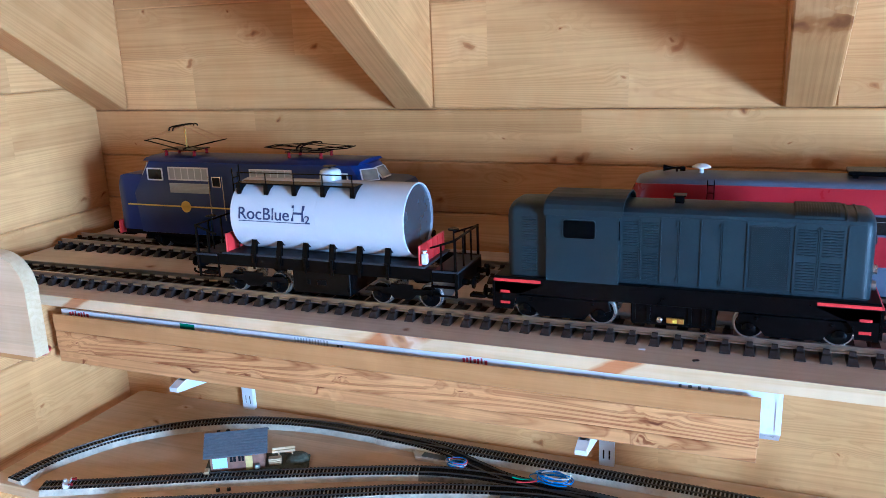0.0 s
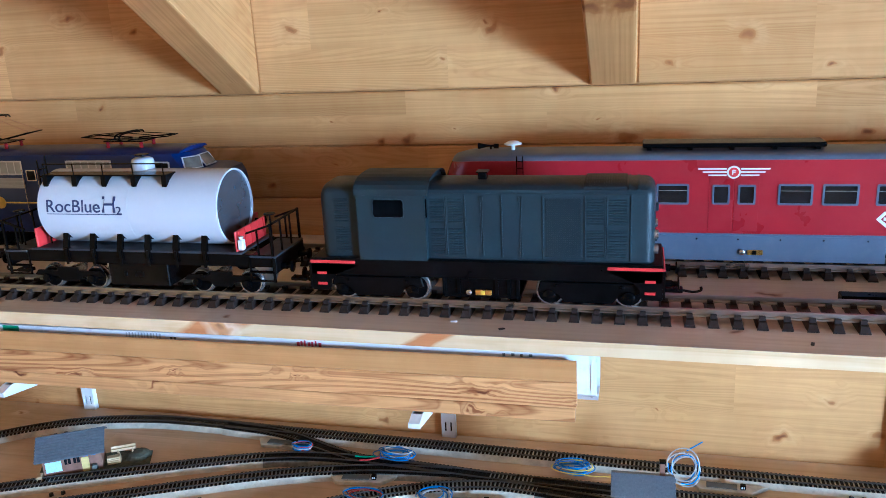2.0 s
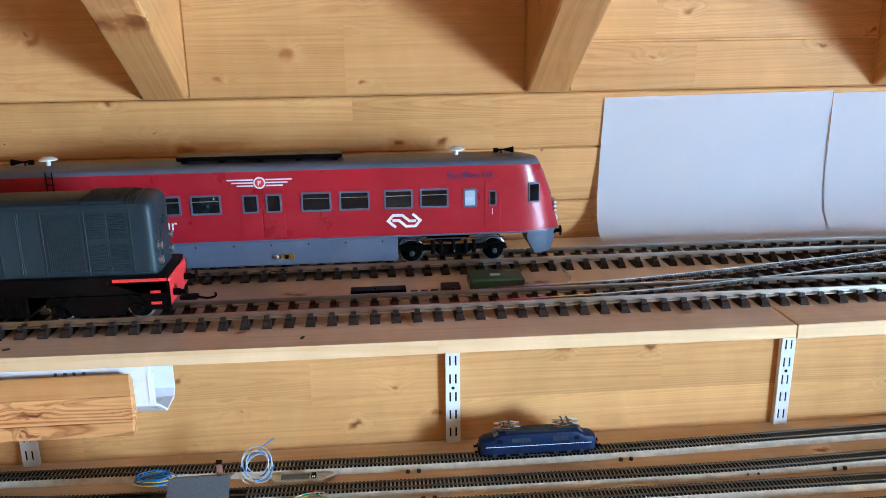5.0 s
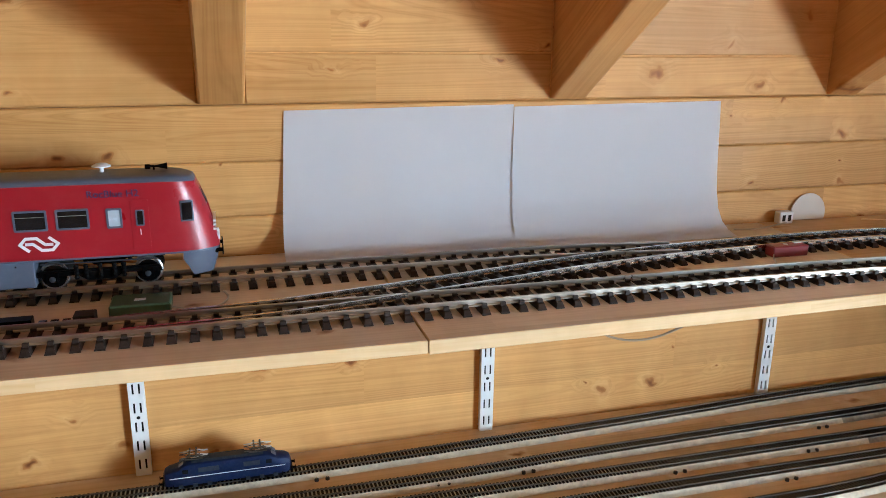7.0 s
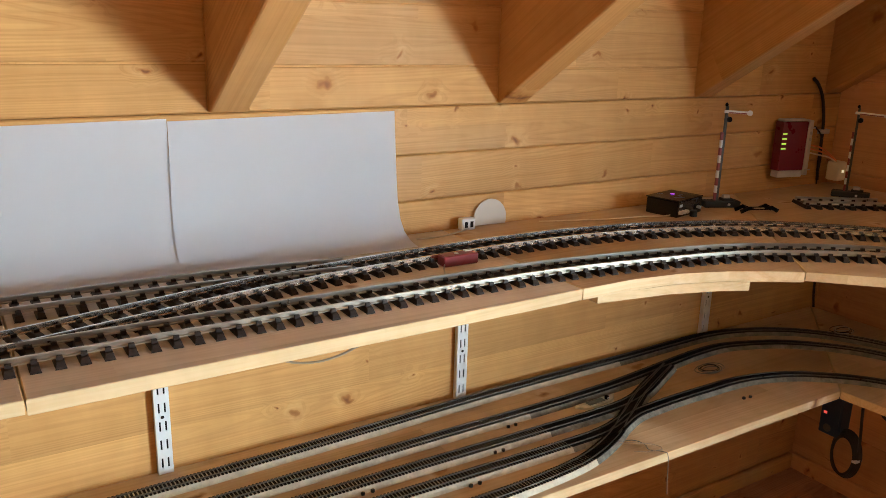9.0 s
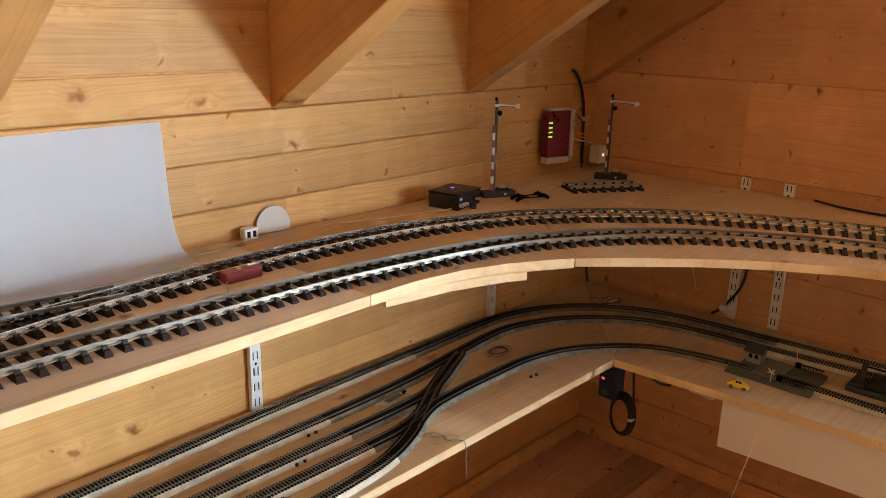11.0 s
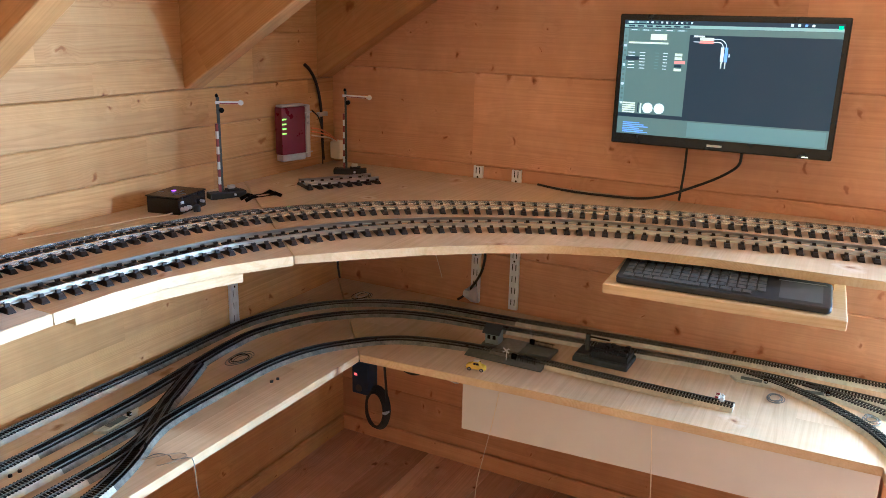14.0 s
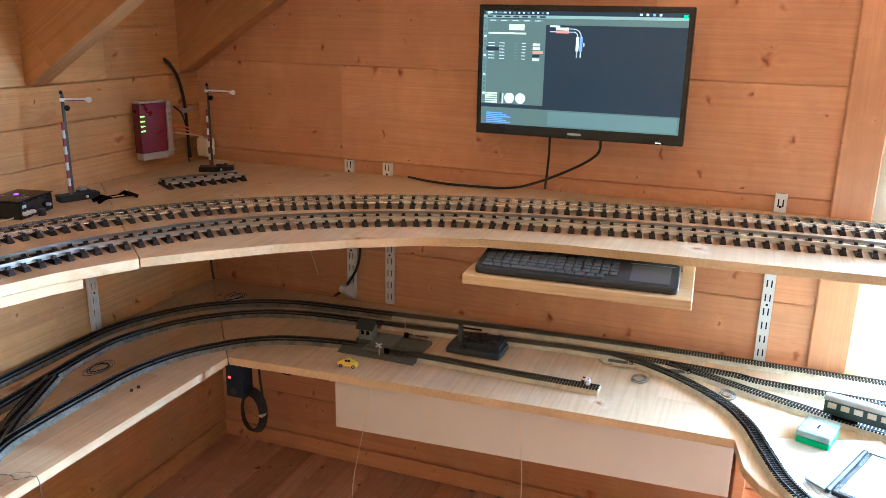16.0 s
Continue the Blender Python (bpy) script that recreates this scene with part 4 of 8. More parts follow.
# ---- grey diesel locomotive on the front track ----
def diesel():
    t = thing("diesel_locomotive", "matt slate-blue model diesel locomotive with black frame and red trim", "model locomotive", pose(-0.011, 0.943, RAILTOP))
    part("frame", boxed(-0.214, 0.214, -0.047, 0.047, 0.036, 0.058, bevel=0.001), SOOT, t)
    for x0, x1 in ((-0.214, -0.155), (0.152, 0.214)):
        for y0, y1 in ((-0.0478, -0.0468), (0.0468, 0.0478)):
            part("red_stripe", boxed(x0, x1, y0, y1, 0.0515, 0.0552), RED, t, "thin red edge stripe")
    for s in (-1, 1):
        x = s * 0.214
        part("buffer_beam", boxed(min(x, x + s * 0.0025), max(x, x + s * 0.0025), -0.0455, 0.0455, 0.020, 0.054, bevel=0.0010), RED, t, "bright red buffer beam")
        for y in (-0.0466, 0.0466):
            part("beam_end", boxed(min(x, x + s * 0.0027), max(x, x + s * 0.0027), y - 0.001, y + 0.001, 0.018, 0.0512), SOOT, t)
        buffers(t, x + s * 0.0025, s, 0.032)
        coupling(t, x + s * 0.0025, s)
        for y in (-1, 1):
            prof = [(x, 0.050), (x - s * 0.064, 0.050), (x - s * 0.050, 0.0440), (x - s * 0.034, 0.0375), (x - s * 0.026, 0.029), (x - s * 0.0235, 0.016), (x, 0.016)]
            part("step_plate", prism(bmesh.new(), prof, "y", y * 0.046 - 0.001, y * 0.046 + 0.001), SOOT, t)
            for z in (0.037, 0.023):
                part("step", boxed(min(x - s * 0.008, x - s * 0.020), max(x - s * 0.008, x - s * 0.020), y * 0.0472 - 0.001, y * 0.0472 + 0.001, z, z + 0.0032), RED, t, "small red footstep")
    # long bonnet, cab and short bonnet
    body = part("long_bonnet", hood(-0.0618, 0.204, 0.0385, 0.058, 0.139, 0.150, 0, 0.011), LOCO_GREY, t, smooth=35)
    part("short_bonnet", hood(-0.200, -0.147, 0.0385, 0.058, 0.137, 0.150, 0.011, 0), LOCO_GREY, t, smooth=35)
    cab = part("cab", hood(-0.148, -0.062, 0.0468, 0.054, 0.138, 0.157), LOCO_GREY, t, smooth=35)
    roof = bmesh.new()
    n = 12
    arc = []
    for e in (0.0016, 0.0):
        row = []
        for k in range(n + 1):
            a = math.pi * k / n
            row.append(((0.0474 + e) * math.copysign(abs(math.cos(a)) ** 0.75, math.cos(a)), 0.1385 + (0.0192 + e) * abs(math.sin(a)) ** 0.8))
        arc += row if e else row[::-1]
    prism(roof, arc, "x", -0.150, -0.057)
    part("cab_roof", roof, LOCO_ROOF, cab)
    for y, s in ((-0.0468, -1), (0.0468, 1)):
        window(cab, -0.128, -0.088, 0.110, 0.134, y, s, LOCO_GREY, CAB_DARK, 0.0012, 0.005, name="cab_window")
        for x in (-0.0618, -0.1482):
            part("cab_end_window", boxed(x - 0.0006, x + 0.0006, y * 0.93 - 0.0022, y * 0.93 + 0.0022, 0.110, 0.133, bevel=0.0004), CAB_DARK, cab)
        part("roof_seam", boxed(-0.058, 0.192, y * 0.8227 - 0.0006, y * 0.8227 + 0.0006, 0.1385, 0.1396), LOCO_ROOF, body)
        yb = y * 0.8227
        # louvred doors, hinges, latches and the grille of the long bonnet
        def rib(name, x, w, z0, z1, out, parent=body):
            part(name, boxed(x, x + w, min(yb, yb + s * out), max(yb, yb + s * out), z0, z1, bevel=0.0002), LOCO_GREY, parent)
        for x0, x1 in ((-0.0575, -0.0415), (-0.0350, -0.0185), (0.1285, 0.1465), (0.1530, 0.1725)):
            for z0, z1 in ((0.0635, 0.0985), (0.1030, 0.1340)):
                part("louvre", louvres(x0, x1, z0, z1, yb, s), LOCO_GREY, body)
        for x in (-0.0392, 0.0045, 0.0510, 0.1495):
            rib("door_edge", x - 0.0012, 0.0008, 0.0620, 0.1362, 0.0006)
            rib("door_edge", x + 0.0008, 0.0008, 0.0620, 0.1362, 0.0006)
            for z in (0.0640, 0.1300):
                for dx in (-0.0022, 0.0006):
                    rib("hinge", x + dx, 0.0018, z, z + 0.0050, 0.0013)
        for x in (-0.0160, 0.0280, 0.0765, 0.1250, 0.1765):
            rib("panel_post", x, 0.0016, 0.0600, 0.1370, 0.0009)
        for x in (-0.0392, -0.0152, 0.0045, 0.0288, 0.0510, 0.0773, 0.1258, 0.1495, 0.1773):
            part("latch", lathe(bmesh.new(), [(0.0011, 0), (0.0011, s * 0.0012), (0.0004, s * 0.0016)], (x, yb, 0.1005), "y", 8), LOCO_GREY, body)
        part("sill_strip", boxed(-0.060, 0.200, min(yb, yb + s * 0.0008), max(yb, yb + s * 0.0008), 0.0585, 0.0600), LOCO_GREY, body)
        part("grille", mesh_panel(0.0812, 0.1212, 0.0645, 0.1330, yb, s), LOCO_GREY, body, "fine square-mesh cooling grille")
        for z in (0.0628, 0.1335):
            part("grille_edge", boxed(0.0785, 0.1238, min(yb, yb + s * 0.0009), max(yb, yb + s * 0.0009), z, z + 0.0010), LOCO_GREY, body)
        for z0, z1 in ((0.0635, 0.0985), (0.1030, 0.1340)):
            part("louvre", louvres(-0.180, -0.162, z0, z1, yb, s), LOCO_GREY, t)
        part("gutter", boxed(-0.147, -0.063, min(y, y + s * 0.0010), max(y, y + s * 0.0010), 0.1372, 0.1382), LOCO_GREY, cab)
        # bogie side frames
        for xc in (-0.130, 0.130):
            prof = [(xc - 0.060, 0.022), (xc - 0.057, 0.0335), (xc + 0.057, 0.0335), (xc + 0.060, 0.022), (xc + 0.050, 0.0185), (xc + 0.036, 0.0200), (xc + 0.028, 0.0085), (xc - 0.028, 0.0085), (xc - 0.036, 0.0200), (xc - 0.050, 0.0185)]
            bogie = part("bogie_frame", prism(bmesh.new(), prof, "y", y * 0.86 - 0.002, y * 0.86 + 0.002, bevel=0.0008), SOOT, t)
            for dx in (-0.046, 0.046):
                part("axle_box", lathe(bmesh.new(), [(0.0078, 0), (0.0078, s * 0.003), (0.004, s * 0.0048)], (xc + dx, y * 0.90, 0.0165), "y", 12), BLACK, bogie, smooth=40)
            for dx in (-0.038, 0.038):
                part("bolt", lathe(bmesh.new(), [(0.0018, 0), (0.0018, s * 0.0012), (0.0006, s * 0.0016)], (xc + dx, y * 0.905, 0.029), "y", 8), BLACK, bogie)
    for xc in (-0.130, 0.130):
        for dx in (-0.046, 0.046):
            wheelset(t, xc + dx, 0.0165)
        part("bogie_block", boxed(xc - 0.035, xc + 0.035, -0.019, 0.019, 0.012, 0.034), SOOT, t)
    part("fuel_tank", boxed(-0.048, 0.048, -0.036, 0.036, 0.008, 0.036, bevel=0.002), BLACK, t)
    for x in (-0.046, -0.029, 0.018, 0.033, 0.044):
        part("tank_strap", prism(bmesh.new(), [(-0.0375, 0.036), (-0.0375, 0.016), (-0.034, 0.007), (0.034, 0.007), (0.0375, 0.016), (0.0375, 0.036)], "x", x, x + 0.004), SOOT, t)
    sw = part("switch", boxed(-0.006, 0.014, -0.0395, -0.0365, 0.0125, 0.0195, bevel=0.0006), GOLD, t, "small brass slide switch")
    part("switch_knob", boxed(0.001, 0.006, -0.0405, -0.0396, 0.0135, 0.0185), YELLOW, sw)
    part("bearing", lathe(bmesh.new(), [(0.0035, 0), (0.0035, -0.002), (0.0015, -0.003)], (-0.014, -0.0365, 0.0155), "y", 12), STEEL, t)
    part("exhaust", boxed(-0.004, 0.006, -0.008, 0.004, 0.149, 0.158, bevel=0.0006), BLACK, t)
    part("exhaust_lip", boxed(-0.006, 0.008, -0.010, 0.006, 0.158, 0.1595), SOOT, t)
    rg = part("roof_grille", hood(0.124, 0.172, 0.0360, 0.140, 0.1425, 0.1522), LOCO_ROOF, t, smooth=35)
    for k in range(16):
        part("roof_slat", hood(0.126 + k * 0.0028, 0.1272 + k * 0.0028, 0.0362, 0.141, 0.1428, 0.1529, n=8), LOCO_GREY, rg)
    for x in (0.174, 0.184):
        part("roof_rib", hood(x, x + 0.0018, 0.0380, 0.138, 0.1405, 0.1516), LOCO_GREY, t, smooth=35)
    for s, x in ((1, 0.204), (-1, -0.196)):
        for y, z in ((-0.026, 0.072), (0.026, 0.072), (0.0, 0.116), (-0.026, 0.090), (0.026, 0.090)):
            part("headlamp", lathe(bmesh.new(), [(0.0052, 0), (0.0052, s * 0.0042), (0.004, s * 0.0048), (0.0015, s * 0.0036)], (x - s * 0.0005, y, z), "x", 14), WHEEL if z < 0.1 else LOCO_GREY, t, smooth=40)
        part("end_door", boxed(min(x, x + s * 0.0008), max(x, x + s * 0.0008), -0.014, 0.014, 0.064, 0.110), LOCO_GREY, t)
    return t


diesel()


# ---- tank wagon ----
def tank_wagon():
    t = thing("tank_wagon", "white model tank wagon with blue lettering on a black four-axle frame", "model wagon", pose(-0.478, 0.943, RAILTOP))
    R, ZC = 0.0505, 0.112
    x0, x1 = -0.133, 0.133
    part("tank", lathe(bmesh.new(), [(R - 0.0022, 0.004), (R - 0.0022, 0), (R - 0.0004, 0), (R, 0.0006), (R, x1 - x0 - 0.0006), (R - 0.0004, x1 - x0), (R - 0.0022, x1 - x0), (R - 0.0022, x1 - x0 - 0.004)], (x0, 0, ZC), "x", 64), TANK_WHITE, t, "smooth glossy white tank barrel", smooth=30)
    part("tank_seam", lathe(bmesh.new(), [(R - 0.0002, -0.0004), (R + 0.00025, -0.0003), (R + 0.00025, 0.0003), (R - 0.0002, 0.0004)], (x0 + 0.136, 0, ZC), "x", 64), TANK_WHITE, t)
    for x, s in ((x0, 1), (x1, -1)):
        part("tank_end", lathe(bmesh.new(), [(R - 0.0023, s * 0.003), (R * 0.6, s * 0.0055), (0.001, s * 0.0085)], (x, 0, ZC), "x", 40), TANK_END, t, "dark recessed cone-shaped tank end", smooth=50)
    # walkway with brackets and rail
    wx0, wx1 = -0.127, 0.060
    walk_z = ZC + 0.0475
    way = part("walkway", boxed(wx0, wx1, -0.037, -0.014, walk_z, walk_z + 0.0022, bevel=0.0004), BLACK, t)
    for k in range(5):
        x = wx0 + 0.004 + k * (wx1 - wx0 - 0.008) / 4
        part("walkway_bracket", prism(bmesh.new(), [(-0.0375, walk_z + 0.002), (-0.014, walk_z), (-0.0145, ZC + 0.0488), (-0.030, ZC + 0.0412), (-0.0382, ZC + 0.0338), (-0.0385, ZC + 0.039)], "x", x - 0.0035, x + 0.0035), BLACK, way)
        part("rail_post", cyl(bmesh.new(), (x, -0.0365, walk_z), (x, -0.0365, walk_z + 0.0165), 0.0009, seg=6), BLACK, way)
    part("handrail", cyl(bmesh.new(), (wx0 + 0.003, -0.0365, walk_z + 0.0165), (wx1 - 0.003, -0.0365, walk_z + 0.0165), 0.0009, seg=6), BLACK, way)
    dome = part("filling_dome", lathe(bmesh.new(), [(0.0150, ZC + 0.043), (0.0150, ZC + 0.060), (0.0138, ZC + 0.0635), (0.010, ZC + 0.0655), (0.002, ZC + 0.066)], (0.001, 0.004, 0), "z", 28), TANK_WHITE, t, smooth=45)
    part("dome_lid", lathe(bmesh.new(), [(0.0022, ZC + 0.066), (0.0022, ZC + 0.0685), (0.0095, ZC + 0.0687), (0.0095, ZC + 0.0697), (0.002, ZC + 0.0700)], (0.001, 0.004, 0), "z", 20), BLACK, dome, "thin black hatch wheel")
    # ladder at the rear end
    lad = part("ladder_rail", cyl(bmesh.new(), (x0 - 0.004, -0.030, 0.064), (x0 - 0.004, -0.030, ZC + 0.068), 0.0011, seg=6), BLACK, t)
    part("ladder_rail", cyl(bmesh.new(), (x0 - 0.004, -0.014, 0.064), (x0 - 0.004, -0.014, ZC + 0.072), 0.0011, seg=6), BLACK, t)
    for k in range(11):
        z = 0.072 + k * 0.0095
        part("rung", cyl(bmesh.new(), (x0 - 0.004, -0.030, z), (x0 - 0.004, -0.014, z), 0.0008, seg=6), BLACK, lad)
    # frame
    fx0, fx1 = -0.204, 0.204
    part("deck", boxed(-0.158, 0.158, -0.045, 0.045, 0.0585, 0.0615, bevel=0.0006), DECK, t, "worn dark grey deck plate")
    for x in (fx0, fx1 - 0.036):
        part("end_platform", boxed(x, x + 0.036, -0.045, 0.045, 0.0545, 0.0575, bevel=0.0005), DECK, t)
    for y in (-0.0435, 0.0405):
        part("side_sill", boxed(fx0 + 0.004, fx1 - 0.004, y, y + 0.003, 0.042, 0.0584), SOOT, t)
    for x in (fx0, fx1 - 0.004):
        part("end_beam", boxed(x, x + 0.004, -0.045, 0.045, 0.034, 0.0545, bevel=0.0005), SOOT, t)
    # saddles
    for k in range(6):
        x = -0.103 + k * 0.0416
        for s in (-1, 1):
            sd = part("saddle", prism(bmesh.new(), [(s * 0.0462, 0.0505), (s * 0.0462, 0.066), (s * 0.0405, 0.083), (s * 0.034, 0.0845), (s * 0.029, 0.0718), (s * 0.0385, 0.0765), (s * 0.0415, 0.0645), (s * 0.0425, 0.0445)], "x", x - 0.004, x + 0.004), BLACK, t)
            part("strap", boxed(x - 0.0018, x + 0.0018, min(s * 0.0463, s * 0.0475), max(s * 0.0463, s * 0.0475), 0.040, 0.062), SOOT, sd)
    # red end screens with a white tail lamp
    for s in (-1, 1):
        x = s * 0.150
        scr = part("end_screen", prism(bmesh.new(), [(-0.043, 0.0615), (0.043, 0.0615), (0.043, 0.088), (-0.043, 0.088)], "x", x - 0.0012, x + 0.0012, bevel=0.0004), RED, t, "low red painted end screen")
        for k in range(5):
            part("screen_rib", boxed(x + s * 0.0013, x + s * 0.0025, -0.036 + k * 0.018 - 0.0008, -0.036 + k * 0.018 + 0.0008, 0.062, 0.087), RED, scr)
    lamp = part("tail_lamp", boxed(0.153, 0.161, -0.0445, -0.037, 0.064, 0.078, bevel=0.0012), WHITE, t, "small white tail lamp box")
    part("lamp_top", lathe(bmesh.new(), [(0.002, 0.078), (0.002, 0.080), (0.0035, 0.0805), (0.0035, 0.082)], (0.157, -0.041, 0), "z", 10), WHITE, lamp)
    # end railings and steps
    for s in (-1, 1):
        xo, xi = s * 0.2015, s * 0.166
        for y in (-0.0435, 0.0435):
            rl = part("railing_post", boxed(min(xo, xo - s * 0.0028), max(xo, xo - s * 0.0028), y - 0.0014, y + 0.0014, 0.022, 0.100), BLACK, t)
            part("rail_bar", prism(bmesh.new(), [(xo, 0.100), (xi, 0.088), (xi, 0.0855), (xo, 0.0972)], "y", y - 0.0012, y + 0.0012), BLACK, rl)
            part("mid_post", boxed(min(xi + s * 0.014, xi + s * 0.016), max(xi + s * 0.014, xi + s * 0.016), y - 0.001, y + 0.001, 0.0575, 0.0915), BLACK, rl)
            part("low_bar", boxed(min(xo, xi), max(xo, xi), y - 0.001, y + 0.001, 0.0225, 0.0245), BLACK, rl)
            part("step_post", boxed(min(xi, xi + s * 0.002), max(xi, xi + s * 0.002), y - 0.001, y + 0.001, 0.0225, 0.0545), BLACK, rl)
            part("footstep", boxed(min(xo, xi), max(xo, xi), y - 0.004, y + 0.004, 0.035, 0.0362), BLACK, rl)
        part("end_rail", boxed(min(xo, xo - s * 0.0022), max(xo, xo - s * 0.0022), -0.042, 0.042, 0.0975, 0.0997), BLACK, t)
        for y in (-0.015, 0.015):
            part("end_post", boxed(min(xo, xo - s * 0.002), max(xo, xo - s * 0.002), y - 0.001, y + 0.001, 0.0576, 0.0975), BLACK, t)
        part("brake_wheel", lathe(bmesh.new(), [(0.006, 0.106), (0.0075, 0.1066), (0.0075, 0.1078), (0.006, 0.1084)], (s * 0.190, -0.020, 0), "z", 16), BLACK, t)
        part("brake_column", cyl(bmesh.new(), (s * 0.190, -0.020, 0.0576), (s * 0.190, -0.020, 0.107), 0.0012, seg=6), BLACK, t)
        buffers(t, s * 0.204, s, 0.040, 0.028)
        coupling(t, s * 0.204, s)
    part("equipment_box", boxed(-0.045, 0.045, -0.041, 0.041, 0.010, 0.042, bevel=0.0012), BLACK, t)
    for x0_, w_ in ((-0.022, 0.005), (-0.006, 0.014)):
        part("box_detail", boxed(x0_, x0_ + w_, -0.0418, -0.0409, 0.023, 0.030, bevel=0.0003), SOOT, t)
    for xc in (-0.112, 0.121):
        for dx in (-0.0355, 0.0355):
            wheelset(t, xc + dx, 0.0155)
        for s in (-1, 1):
            bg = part("bogie_frame", prism(bmesh.new(), [(xc - 0.056, 0.020), (xc - 0.050, 0.027), (xc + 0.050, 0.027), (xc + 0.056, 0.020), (xc + 0.02, 0.019), (xc + 0.012, 0.012), (xc - 0.012, 0.012), (xc - 0.02, 0.019)], "y", s * 0.036 - 0.0016, s * 0.036 + 0.0016), SOOT, t)
            for dx in (-0.036, 0.036):
                part("axle_box", lathe(bmesh.new(), [(0.0062, 0), (0.0062, s * 0.0032), (0.003, s * 0.0044)], (xc + dx, s * 0.0376, 0.0160), "y", 10), BLACK, bg, smooth=40)
            part("spring", boxed(xc - 0.016, xc + 0.016, s * 0.0385 - 0.0014, s * 0.0385 + 0.0014, 0.0275, 0.033), SOOT, bg)
    # curved lettering on the barrel
    for text, size, xs, zs in (("RocBlue", 0.0235, -0.1185, 0.002), ("H", 0.0310, -0.0335, 0.002), ("2", 0.0150, -0.0125, -0.0005)):
        ob = lettering("lettering", text, size, NAVY, Matrix.Identity(4), t, "navy blue lettering", weight=0.0001)
        xs_all = [v.co.x for v in ob.data.vertices]
        for v in ob.data.vertices:
            a = (v.co.y + zs) / R
            rad = R + 0.00025 + v.co.z
            x = xs + (v.co.x - min(xs_all)) * {"RocBlue": 0.0820, "H": 0.0200, "2": 0.0080}[text] / (max(xs_all) - min(xs_all))
            v.co = Vector((x, -rad * math.cos(a), ZC + rad * math.sin(a)))
    a0 = -0.0012 / R
    part("underline", prism(bmesh.new(), [(-(R + 0.0004) * math.cos(a0), ZC + R * math.sin(a0)), (-(R - 0.0010) * math.cos(a0), ZC + R * math.sin(a0)), (-(R - 0.0010) * math.cos(a0), ZC + R * math.sin(a0) + 0.0010), (-(R + 0.0004) * math.cos(a0), ZC + R * math.sin(a0) + 0.0010)], "x", -0.1185, -0.0045), NAVY, t)
    return t


tank_wagon()


